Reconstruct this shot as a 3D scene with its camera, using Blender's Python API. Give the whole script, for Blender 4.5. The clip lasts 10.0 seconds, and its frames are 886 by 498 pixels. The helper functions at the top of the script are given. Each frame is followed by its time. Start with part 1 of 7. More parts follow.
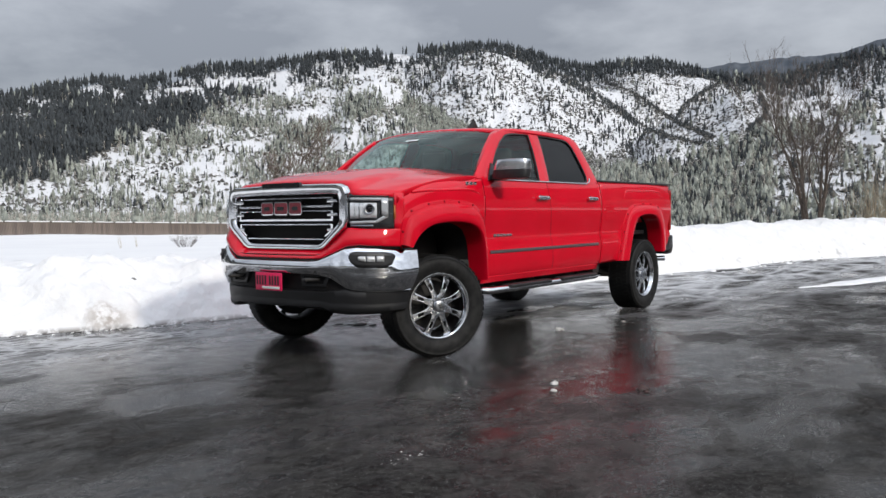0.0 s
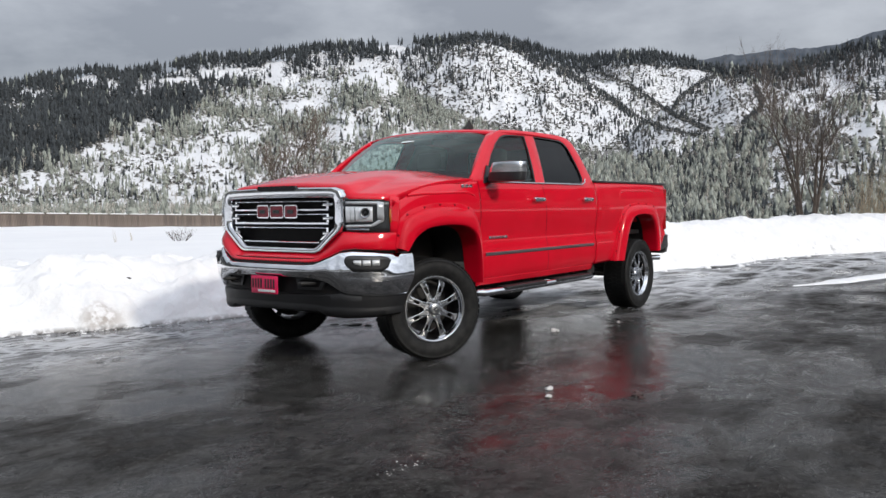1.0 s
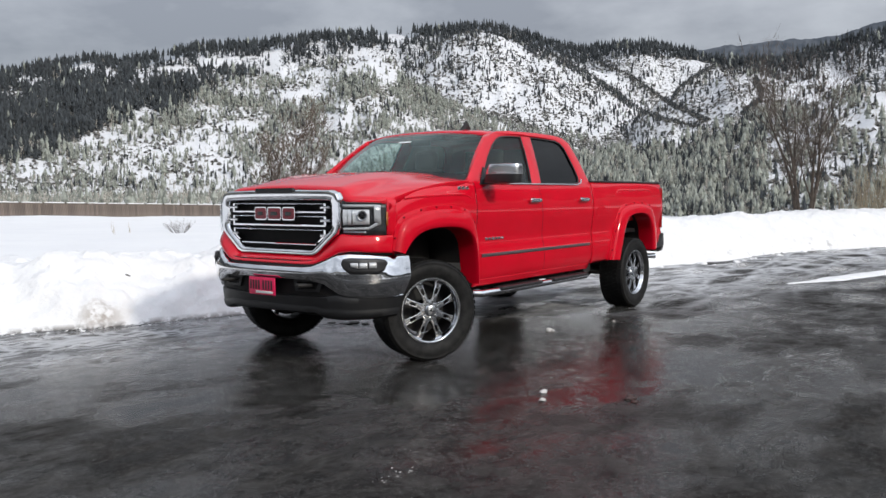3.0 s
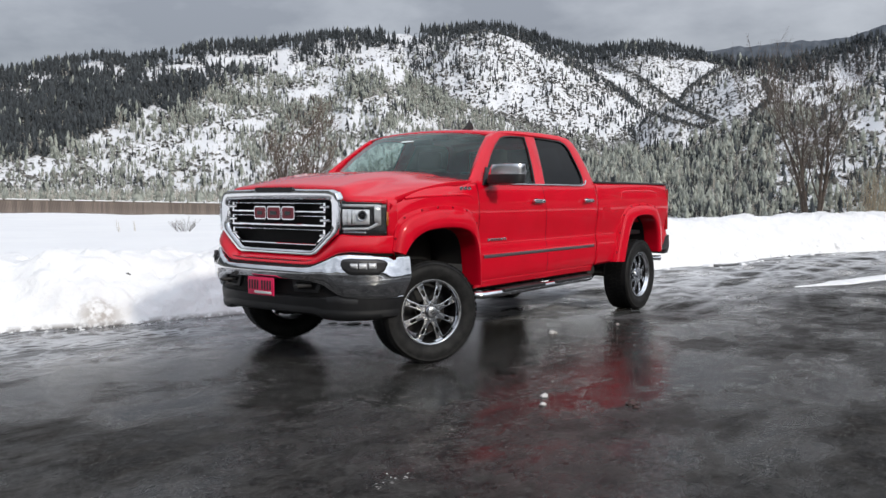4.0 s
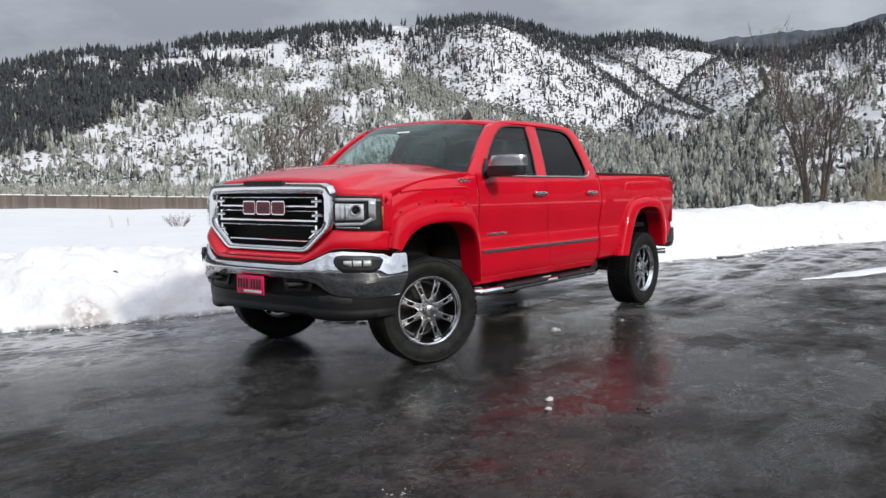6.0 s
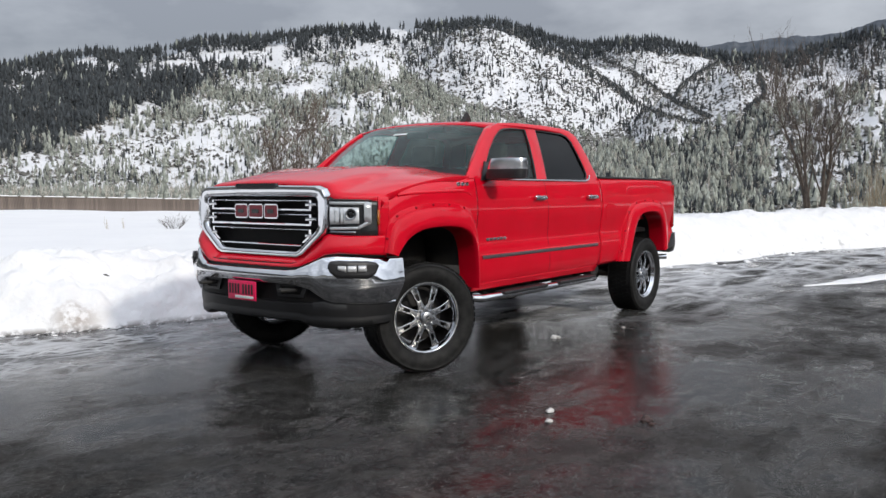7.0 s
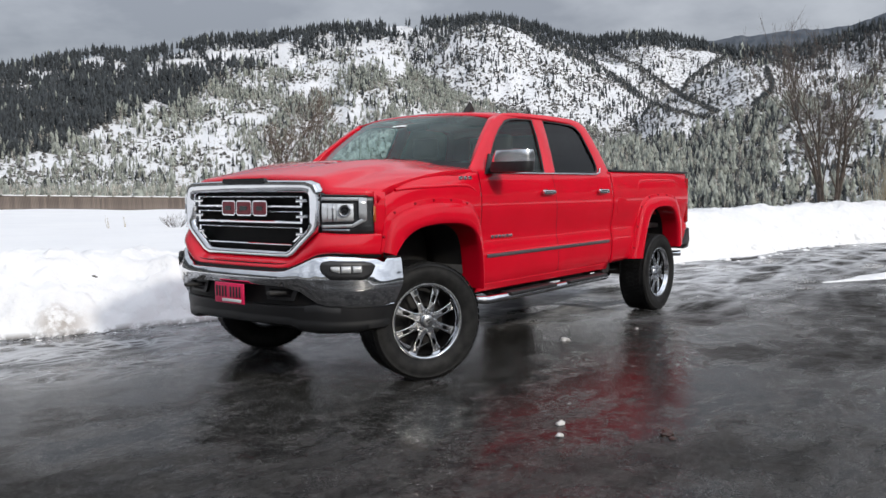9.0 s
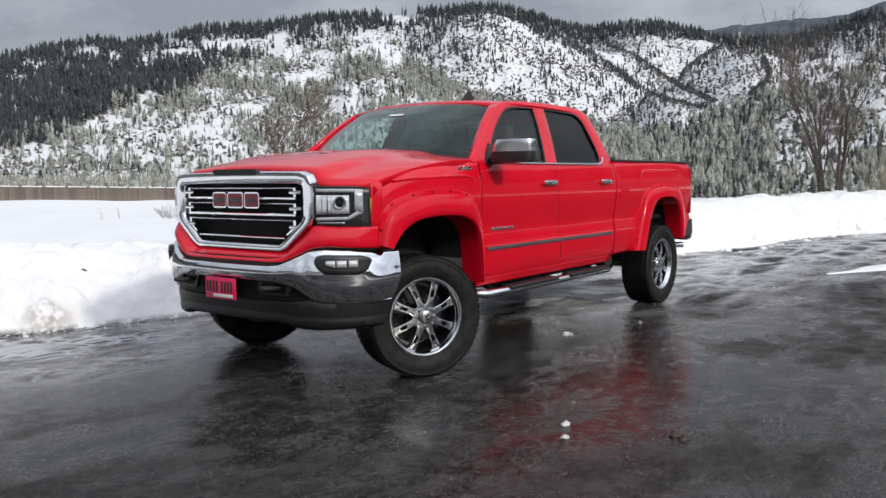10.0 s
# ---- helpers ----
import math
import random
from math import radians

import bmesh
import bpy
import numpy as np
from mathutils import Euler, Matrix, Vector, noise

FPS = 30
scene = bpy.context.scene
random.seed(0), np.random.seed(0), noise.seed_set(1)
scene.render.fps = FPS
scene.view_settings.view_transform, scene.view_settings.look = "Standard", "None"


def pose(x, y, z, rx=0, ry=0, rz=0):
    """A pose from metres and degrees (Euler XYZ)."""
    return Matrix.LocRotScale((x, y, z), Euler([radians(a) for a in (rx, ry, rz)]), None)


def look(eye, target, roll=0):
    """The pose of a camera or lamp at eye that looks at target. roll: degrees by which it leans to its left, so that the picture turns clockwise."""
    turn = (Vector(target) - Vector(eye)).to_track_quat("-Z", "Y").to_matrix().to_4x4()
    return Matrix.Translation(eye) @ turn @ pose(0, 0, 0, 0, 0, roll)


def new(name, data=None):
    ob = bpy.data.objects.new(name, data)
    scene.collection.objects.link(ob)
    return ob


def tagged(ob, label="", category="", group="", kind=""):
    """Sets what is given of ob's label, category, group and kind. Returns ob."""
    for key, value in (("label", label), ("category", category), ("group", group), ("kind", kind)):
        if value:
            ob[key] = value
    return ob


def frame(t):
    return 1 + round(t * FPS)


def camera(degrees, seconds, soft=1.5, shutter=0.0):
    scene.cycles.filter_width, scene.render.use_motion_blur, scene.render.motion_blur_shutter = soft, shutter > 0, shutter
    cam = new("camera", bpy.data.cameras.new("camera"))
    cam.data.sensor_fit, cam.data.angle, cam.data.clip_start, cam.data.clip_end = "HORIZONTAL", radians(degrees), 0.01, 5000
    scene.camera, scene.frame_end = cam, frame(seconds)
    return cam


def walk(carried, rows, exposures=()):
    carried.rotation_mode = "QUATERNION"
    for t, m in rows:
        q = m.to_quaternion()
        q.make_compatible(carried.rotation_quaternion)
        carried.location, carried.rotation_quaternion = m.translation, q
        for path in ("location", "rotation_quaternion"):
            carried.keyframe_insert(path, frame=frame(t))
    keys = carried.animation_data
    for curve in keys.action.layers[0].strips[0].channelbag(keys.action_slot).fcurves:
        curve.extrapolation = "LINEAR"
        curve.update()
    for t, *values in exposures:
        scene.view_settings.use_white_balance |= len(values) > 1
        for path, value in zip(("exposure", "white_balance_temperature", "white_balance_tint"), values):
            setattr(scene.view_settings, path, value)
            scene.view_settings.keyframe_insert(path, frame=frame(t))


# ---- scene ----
cam = camera(56.7, 10.0)
PATH = [
    (0, (5.191, 5.021, 1.147), (3.603, 3.809, 1.063), -0.7),
    (0.5, (5.189, 5.024, 1.199), (3.598, 3.816, 1.099), -0.7),
    (1, (5.195, 5.024, 1.242), (3.601, 3.821, 1.137), -0.6),
    (1.5, (5.21, 5.037, 1.285), (3.611, 3.84, 1.176), -0.5),
    (2, (5.232, 5.053, 1.315), (3.632, 3.859, 1.199), -0.5),
    (2.5, (5.243, 5.072, 1.339), (3.643, 3.878, 1.211), -0.5),
    (4, (5.131, 5.051, 1.347), (3.545, 3.839, 1.217), -0.0),
    (4.5, (5.08, 5.033, 1.34), (3.498, 3.818, 1.2), -0.2),
    (5, (5.016, 4.981, 1.336), (3.434, 3.766, 1.191), -0.4),
    (5.5, (4.951, 4.923, 1.346), (3.366, 3.714, 1.196), -0.5),
    (7, (4.752, 4.756, 1.351), (3.16, 3.554, 1.211), -0.1),
    (7.5, (4.661, 4.716, 1.352), (3.072, 3.509, 1.218), -0.1),
    (8, (4.561, 4.669, 1.347), (2.977, 3.456, 1.207), -0.1),
    (8.5, (4.477, 4.62, 1.34), (2.898, 3.401, 1.193), -0.5),
    (9, (4.402, 4.543, 1.335), (2.821, 3.327, 1.187), -0.5),
    (9.5, (4.319, 4.472, 1.34), (2.735, 3.262, 1.181), -0.5),
    (10, (4.252, 4.409, 1.34), (2.668, 3.2, 1.168), -0.6),
]
walk(cam, [(t, look(eye, target, roll)) for t, eye, target, roll in PATH])

# ---- world, sun ----
SUN_AZ, SUN_EL = radians(78), radians(27)
sun_dir = Vector((math.cos(SUN_AZ) * math.cos(SUN_EL), math.sin(SUN_AZ) * math.cos(SUN_EL), math.sin(SUN_EL)))
sun_data = bpy.data.lights.new("sun", "SUN")
sun_data.energy, sun_data.angle, sun_data.color = 1.9, radians(4), (1.0, 0.93, 0.82)
sun = new("sun", sun_data)
sun.matrix_world = look(sun_dir * 40, (0, 0, 0))

world = bpy.data.worlds.new("world")
scene.world = world
world.use_nodes = True
wn, wl = world.node_tree.nodes, world.node_tree.links
wn.clear()
w_out, w_bg = wn.new("ShaderNodeOutputWorld"), wn.new("ShaderNodeBackground")
w_sky = wn.new("ShaderNodeTexSky")
w_sky.sky_type, w_sky.sun_disc = "NISHITA", False
w_sky.sun_elevation, w_sky.sun_rotation = SUN_EL, math.pi / 2 - SUN_AZ
w_co, w_map = wn.new("ShaderNodeTexCoord"), wn.new("ShaderNodeMapping")
w_map.inputs["Scale"].default_value = (1.0, 1.0, 2.6)
w_noise = wn.new("ShaderNodeTexNoise")
w_noise.inputs["Scale"].default_value, w_noise.inputs["Detail"].default_value = 3.4, 8
w_noise.inputs["Roughness"].default_value = 0.55
w_ramp = wn.new("ShaderNodeValToRGB")
w_ramp.color_ramp.elements[0].position, w_ramp.color_ramp.elements[0].color = 0.38, (2.58, 2.78, 3.20, 1)
w_ramp.color_ramp.elements[1].position, w_ramp.color_ramp.elements[1].color = 0.62, (4.4, 4.66, 5.12, 1)
w_sep, w_lift = wn.new("ShaderNodeSeparateXYZ"), wn.new("ShaderNodeMapRange")
w_lift.inputs["From Min"].default_value, w_lift.inputs["From Max"].default_value = 0.15, 0.75
w_lift.inputs["To Min"].default_value, w_lift.inputs["To Max"].default_value = 1.28, 2.6
w_mul, w_mix = wn.new("ShaderNodeVectorMath"), wn.new("ShaderNodeMix")
w_mul.operation = "SCALE"
w_mix.data_type = "RGBA"
w_mix.inputs["Factor"].default_value = 0.92
wl.new(w_co.outputs["Generated"], w_map.inputs["Vector"])
wl.new(w_map.outputs["Vector"], w_noise.inputs["Vector"])
wl.new(w_noise.outputs["Fac"], w_ramp.inputs["Fac"])
wl.new(w_co.outputs["Generated"], w_sep.inputs["Vector"])
wl.new(w_sep.outputs["Z"], w_lift.inputs["Value"])
wl.new(w_ramp.outputs["Color"], w_mul.inputs[0])
# thin cloud glows round the sun
w_dot, w_glow, w_both = wn.new("ShaderNodeVectorMath"), wn.new("ShaderNodeMapRange"), wn.new("ShaderNodeMath")
w_dot.operation, w_both.operation = "DOT_PRODUCT", "MULTIPLY"
w_dot.inputs[1].default_value = sun_dir
w_glow.inputs["From Min"].default_value, w_glow.inputs["From Max"].default_value = 0.35, 1.0
w_glow.inputs["To Min"].default_value, w_glow.inputs["To Max"].default_value = 1.0, 2.0
wl.new(w_co.outputs["Generated"], w_dot.inputs[0])
wl.new(w_dot.outputs["Value"], w_glow.inputs["Value"])
wl.new(w_lift.outputs["Result"], w_both.inputs[0])
wl.new(w_glow.outputs["Result"], w_both.inputs[1])
wl.new(w_both.outputs["Value"], w_mul.inputs["Scale"])
wl.new(w_sky.outputs["Color"], w_mix.inputs["A"])
wl.new(w_mul.outputs["Vector"], w_mix.inputs["B"])
wl.new(w_mix.outputs["Result"], w_bg.inputs["Color"])
w_bg.inputs["Strength"].default_value = 0.089
wl.new(w_bg.outputs["Background"], w_out.inputs["Surface"])


# ---- materials ----
def material(name, color, rough=0.5, metal=0.0, color2=None, scale=8.0, bump=0.0, bump_scale=60.0, rough2=None,
             coat=0.0, random=0.0, lo=0.35, hi=0.65, spec=0.5, fine=0.0, stretch=(1, 1, 1), island=False):
    """A surface with colour varied at two scales, roughness variation and fine relief, at real-world size."""
    m = bpy.data.materials.new(name)
    m.use_nodes = True
    n, l = m.node_tree.nodes, m.node_tree.links
    b = n["Principled BSDF"]
    b.inputs["Base Color"].default_value = (*color, 1)
    b.inputs["Roughness"].default_value, b.inputs["Metallic"].default_value = rough, metal
    b.inputs["Specular IOR Level"].default_value = spec
    b.inputs["Coat Weight"].default_value, b.inputs["Coat Roughness"].default_value, b.inputs["Coat IOR"].default_value = coat, 0.03, 1.5
    co = n.new("ShaderNodeTexCoord")
    mp = n.new("ShaderNodeMapping")
    mp.inputs["Scale"].default_value = stretch
    l.new(co.outputs["Object"], mp.inputs["Vector"])
    col = None
    if color2:
        t = n.new("ShaderNodeTexNoise")
        t.inputs["Scale"].default_value, t.inputs["Detail"].default_value = scale, 6
        l.new(mp.outputs["Vector"], t.inputs["Vector"])
        r = n.new("ShaderNodeMapRange")
        r.inputs["From Min"].default_value, r.inputs["From Max"].default_value = lo, hi
        l.new(t.outputs["Fac"], r.inputs["Value"])
        x = n.new("ShaderNodeMix")
        x.data_type = "RGBA"
        x.inputs["A"].default_value, x.inputs["B"].default_value = (*color, 1), (*color2, 1)
        l.new(r.outputs["Result"], x.inputs["Factor"])
        col = x.outputs["Result"]
        if rough2 is not None:
            rr = n.new("ShaderNodeMapRange")
            rr.inputs["To Min"].default_value, rr.inputs["To Max"].default_value = rough, rough2
            l.new(r.outputs["Result"], rr.inputs["Value"])
            l.new(rr.outputs["Result"], b.inputs["Roughness"])
    if random:
        src = n.new("ShaderNodeNewGeometry").outputs["Random Per Island"] if island else n.new("ShaderNodeObjectInfo").outputs["Random"]
        hs = n.new("ShaderNodeHueSaturation")
        hs.inputs["Color"].default_value = (*color, 1)
        mr = n.new("ShaderNodeMapRange")
        mr.inputs["To Min"].default_value, mr.inputs["To Max"].default_value = 1 - random, 1 + random
        l.new(src, mr.inputs["Value"])
        l.new(mr.outputs["Result"], hs.inputs["Value"])
        if col:
            l.new(col, hs.inputs["Color"])
        col = hs.outputs["Color"]
    if col:
        l.new(col, b.inputs["Base Color"])
    if bump:
        t2 = n.new("ShaderNodeTexNoise")
        t2.inputs["Scale"].default_value, t2.inputs["Detail"].default_value = bump_scale, 5
        l.new(mp.outputs["Vector"], t2.inputs["Vector"])
        bp = n.new("ShaderNodeBump")
        bp.inputs["Strength"].default_value, bp.inputs["Distance"].default_value = 1.0, bump
        l.new(t2.outputs["Fac"], bp.inputs["Height"])
        l.new(bp.outputs["Normal"], b.inputs["Normal"])
    return m


def glass(name, tint, gloss=0.02, least=0.025, shine=(1, 1, 1)):
    """Thin tinted glass: lets light straight through and mirrors by its angle."""
    m = bpy.data.materials.new(name)
    m.use_nodes = True
    n, l = m.node_tree.nodes, m.node_tree.links
    n.clear()
    out, mix = n.new("ShaderNodeOutputMaterial"), n.new("ShaderNodeMixShader")
    tr, gl, fr = n.new("ShaderNodeBsdfTransparent"), n.new("ShaderNodeBsdfGlossy"), n.new("ShaderNodeLayerWeight")
    tr.inputs["Color"].default_value = (*tint, 1)
    gl.inputs["Roughness"].default_value = gloss
    gl.inputs["Color"].default_value = (*shine, 1)
    fr.inputs["Blend"].default_value = 0.5
    power, scaled = n.new("ShaderNodeMath"), n.new("ShaderNodeMath")
    power.operation, scaled.operation = "POWER", "MULTIPLY_ADD"
    power.inputs[1].default_value, scaled.inputs[1].default_value, scaled.inputs[2].default_value = 5.0, 0.9, least
    l.new(fr.outputs["Facing"], power.inputs[0])
    l.new(power.outputs["Value"], scaled.inputs[0])
    l.new(scaled.outputs["Value"], mix.inputs["Fac"])
    l.new(tr.outputs["BSDF"], mix.inputs[1])
    l.new(gl.outputs["BSDF"], mix.inputs[2])
    l.new(mix.outputs["Shader"], out.inputs["Surface"])
    return m


RED = material("red_paint", (0.65, 0.002, 0.019), 0.45, 0.0, (0.60, 0.002, 0.016), 3.0, coat=0.9, bump=0.0010, bump_scale=5, spec=0.04)
RED_FLARE = material("red_flare_paint", (0.60, 0.002, 0.018), 0.45, 0.0, (0.54, 0.002, 0.015), 5.0, coat=0.5, bump=0.0002, bump_scale=60, spec=0.05)
CHROME = material("chrome", (0.80, 0.81, 0.83), 0.02, 1.0, (0.72, 0.73, 0.75), 6.0, rough2=0.05, bump=0.00012, bump_scale=8)
CHROME_DARK = material("satin_chrome", (0.42, 0.43, 0.45), 0.28, 1.0, (0.45, 0.46, 0.48), 9.0, bump=0.0001)
GREY_PLASTIC = material("grey_bumper_paint", (0.011, 0.011, 0.012), 0.50, 0.0, (0.008, 0.008, 0.009), 4.0, coat=0.04, bump=0.0002, bump_scale=300, spec=0.35)
BLACK_PLASTIC = material("black_plastic", (0.016, 0.016, 0.018), 0.42, 0.0, (0.026, 0.026, 0.028), 20.0, bump=0.0005, bump_scale=400)
BLACK_GLOSS = material("gloss_black", (0.008, 0.008, 0.009), 0.12, 0.0, (0.014, 0.014, 0.015), 8.0)
BLACK_VOID = material("underbody_black", (0.010, 0.010, 0.011), 0.75, 0.0, (0.022, 0.020, 0.018), 7.0, bump=0.002, bump_scale=40)
STEEL = material("frame_steel", (0.05, 0.05, 0.052), 0.5, 0.6, (0.08, 0.07, 0.06), 12.0, bump=0.001)
CAP_CHROME = material("soft_chrome", (0.80, 0.81, 0.83), 0.20, 1.0, (0.74, 0.75, 0.77), 9.0, bump=0.00006, bump_scale=30)
WHEEL_CHROME = material("wheel_chrome", (0.76, 0.77, 0.79), 0.06, 1.0, (0.60, 0.61, 0.63), 16.0, rough2=0.14, bump=0.0001, bump_scale=60)
RUBBER = material("tyre_rubber", (0.008, 0.008, 0.0085), 0.6, 0.0, (0.020, 0.0197, 0.0192), 14.0, bump=0.0014, bump_scale=90, spec=0.2)
RUBBER_WET = material("tread_rubber", (0.006, 0.006, 0.0065), 0.55, 0.0, (0.010, 0.0098, 0.0095), 14.0, bump=0.001, bump_scale=120, spec=0.2)
SEAT = material("seat_leather", (0.13, 0.13, 0.132), 0.6, 0.0, (0.09, 0.09, 0.092), 14.0, bump=0.001)
DASH = material("dash_plastic", (0.11, 0.112, 0.112), 0.6, 0.0, (0.085, 0.086, 0.086), 18.0, bump=0.0006)
GLASS_SHIELD = glass("windshield_glass", (0.62, 0.74, 0.69), 0.02, 0.085, (0.86, 1.0, 0.95))
GLASS_DARK = glass("privacy_glass", (0.15, 0.165, 0.165))
GLASS_FRONT = glass("front_door_glass", (0.66, 0.72, 0.70))
GLASS_CLEAR = glass("lamp_glass", (0.88, 0.90, 0.92))
LAMP_WHITE = material("lamp_reflector", (0.88, 0.89, 0.91), 0.18, 0.15, (0.78, 0.79, 0.81), 25.0)
BOLT_RED = material("bolt_red", (0.36, 0.003, 0.014), 0.22, 0.3, (0.16, 0.004, 0.01), 60.0)
LAMP_GREY = material("lamp_bezel", (0.040, 0.042, 0.046), 0.3, 0.3, (0.028, 0.030, 0.033), 12.0)
LAMP_GUIDE = material("light_guide_grey", (0.58, 0.59, 0.605), 0.22, 0.25, (0.50, 0.51, 0.525), 20.0)
AMBER = material("amber_lens", (0.42, 0.12, 0.02), 0.25, 0.0, (0.6, 0.18, 0.02), 40.0)
RED_LENS = material("red_lens", (0.35, 0.01, 0.012), 0.2, 0.0, (0.28, 0.008, 0.01), 30.0)
PLATE_PINK = material("pink_plate", (0.75, 0.012, 0.10), 0.45, 0.0, (0.68, 0.010, 0.085), 20.0)
PLATE_INK = material("black_ink", (0.012, 0.010, 0.012), 0.5, 0.0, (0.02, 0.016, 0.018), 60.0)
PAPER = material("sticker_paper", (0.75, 0.76, 0.76), 0.6, 0.0, (0.65, 0.66, 0.66), 60.0)
BADGE_RED = material("badge_red", (0.20, 0.012, 0.025), 0.3, 0.0, (0.15, 0.01, 0.02), 30.0)


# ---- mesh helpers ----
def mesh_of(verts, faces):
    me = bpy.data.meshes.new("mesh")
    me.from_pydata([tuple(map(float, v)) for v in verts], [], faces)
    return me


def grid(P, flip=False, wrap=False):
    """A sheet through rows of points."""
    P = np.asarray(P, float)
    n, m = P.shape[:2]
    faces = []
    for i in range(n - 1):
        for j in range(m if wrap else m - 1):
            k = (j + 1) % m
            q = (i * m + j, i * m + k, (i + 1) * m + k, (i + 1) * m + j)
            faces.append(q[::-1] if flip else q)
    return mesh_of(P.reshape(-1, 3), faces)


def joined(*meshes):
    bm = bmesh.new()
    for me in meshes:
        bm.from_mesh(me)
    me = bpy.data.meshes.new("mesh")
    bm.to_mesh(me)
    bm.free()
    return me


def block(cx, cy, cz, sx, sy, sz, bevel=0.01, turn=None, segments=2):
    """A box with rounded edges."""
    bm = bmesh.new()
    bmesh.ops.create_cube(bm, size=1)
    bmesh.ops.scale(bm, vec=(sx, sy, sz), verts=bm.verts)
    if bevel:
        bmesh.ops.bevel(bm, geom=list(bm.edges), offset=min(bevel, 0.45 * min(sx, sy, sz)), segments=segments, affect="EDGES", profile=0.5)
    m = Matrix.Translation((cx, cy, cz))
    if turn:
        m = m @ Euler([radians(a) for a in turn]).to_matrix().to_4x4()
    bmesh.ops.transform(bm, matrix=m, verts=bm.verts)
    me = bpy.data.meshes.new("mesh")
    bm.to_mesh(me)
    bm.free()
    return me


def tube(points, r, sides=10, taper=None, flat=1.0):
    """A round bar along points, closed at both ends; flat squeezes its height."""
    pts = [Vector(p) for p in points]
    verts, faces = [], []
    for i, p in enumerate(pts):
        d = (pts[min(i + 1, len(pts) - 1)] - pts[max(i - 1, 0)]).normalized()
        a = d.cross(Vector((0, 0, 1)))
        a = a.normalized() if a.length > 1e-3 else Vector((1, 0, 0))
        b = a.cross(d).normalized()
        rr = r if taper is None else r * taper[i]
        for k in range(sides):
            w = 2 * math.pi * k / sides
            verts.append(p + a * math.cos(w) * rr + b * math.sin(w) * rr * flat)
    for i in range(len(pts) - 1):
        for k in range(sides):
            j = (k + 1) % sides
            faces.append((i * sides + k, i * sides + j, (i + 1) * sides + j, (i + 1) * sides + k))
    faces.append(tuple(range(sides))[::-1])
    faces.append(tuple((len(pts) - 1) * sides + k for k in range(sides)))
    return mesh_of(verts, faces)


def revolve(profile, sides=48, close=False):
    """Turns a profile of (radius, along) round the y axis."""
    rows = []
    for k in range(sides):
        w = 2 * math.pi * k / sides
        rows.append([(r * math.cos(w), y, r * math.sin(w)) for r, y in profile])
    rows.append(rows[0])
    me = grid(rows)
    bm = bmesh.new()
    bm.from_mesh(me)
    bmesh.ops.remove_doubles(bm, verts=bm.verts, dist=1e-5)
    bmesh.ops.recalc_face_normals(bm, faces=bm.faces)
    bm.to_mesh(me)
    bm.free()
    return me


def slab(outline, to3d, depth, holes=(), bevel=0.0):
    """A plate cut from an outline with holes in the plane (u, v); to3d(u, v, w) places it, w from 0 to -depth."""
    bm = bmesh.new()
    loops = []
    for loop in (outline, *holes):
        vs = [bm.verts.new((u, v, 0)) for u, v in loop]
        loops.append([bm.edges.new((vs[i], vs[(i + 1) % len(vs)])) for i in range(len(vs))])
    bmesh.ops.triangle_fill(bm, use_beauty=True, use_dissolve=False, edges=[e for lp in loops for e in lp])
    bmesh.ops.recalc_face_normals(bm, faces=bm.faces)
    if bm.faces and sum(f.normal.z for f in bm.faces) < 0:
        bmesh.ops.reverse_faces(bm, faces=bm.faces)
    ext = bmesh.ops.extrude_face_region(bm, geom=list(bm.faces))
    for v in [g for g in ext["geom"] if isinstance(g, bmesh.types.BMVert)]:
        v.co.z = 1
    for v in bm.verts:
        v.co = Vector(to3d(v.co.x, v.co.y, 0 if v.co.z > 0.5 else -depth))
    bmesh.ops.recalc_face_normals(bm, faces=bm.faces)
    if bevel:
        bmesh.ops.bevel(bm, geom=[e for e in bm.edges if e.is_manifold and e.calc_face_angle(0) > 0.8], offset=bevel, segments=2, affect="EDGES", profile=0.5)
    me = bpy.data.meshes.new("mesh")
    bm.to_mesh(me)
    bm.free()
    return me


def mirrored(me):
    """The mesh mirrored to the other side of the car."""
    bm = bmesh.new()
    bm.from_mesh(me)
    for v in bm.verts:
        v.co.y = -v.co.y
    bmesh.ops.reverse_faces(bm, faces=bm.faces)
    out = bpy.data.meshes.new("mesh")
    bm.to_mesh(out)
    bm.free()
    return out


def part(name, me, mat, parent, label="", angle=38, solid=0.0, outward=None):
    """Links a mesh as one part of a thing."""
    ob = new(name, me)
    me.name = name
    me.materials.append(mat)
    if outward is not None and len(me.polygons):
        c = Vector(outward)
        if sum(p.area * p.normal.dot((p.center - c).normalized()) for p in me.polygons) < 0:
            me.flip_normals()
    if len(me.polygons):
        me.polygons.foreach_set("use_smooth", [True] * len(me.polygons))
        me.set_sharp_from_angle(angle=radians(angle))
    ob.parent = parent
    if label:
        tagged(ob, label)
    if solid:
        mod = ob.modifiers.new("thickness", "SOLIDIFY")
        mod.thickness, mod.offset = solid, -1
    return ob


def both(name, me, mat, parent, label="", angle=38, solid=0.0, outward=(-1.8, 0, 1.0)):
    """The part on the driver's side and its mirror image on the other."""
    other = mirrored(me)
    return part(name, me, mat, parent, label, angle, solid, outward), part(name, other, mat, parent, label, angle, solid, outward)


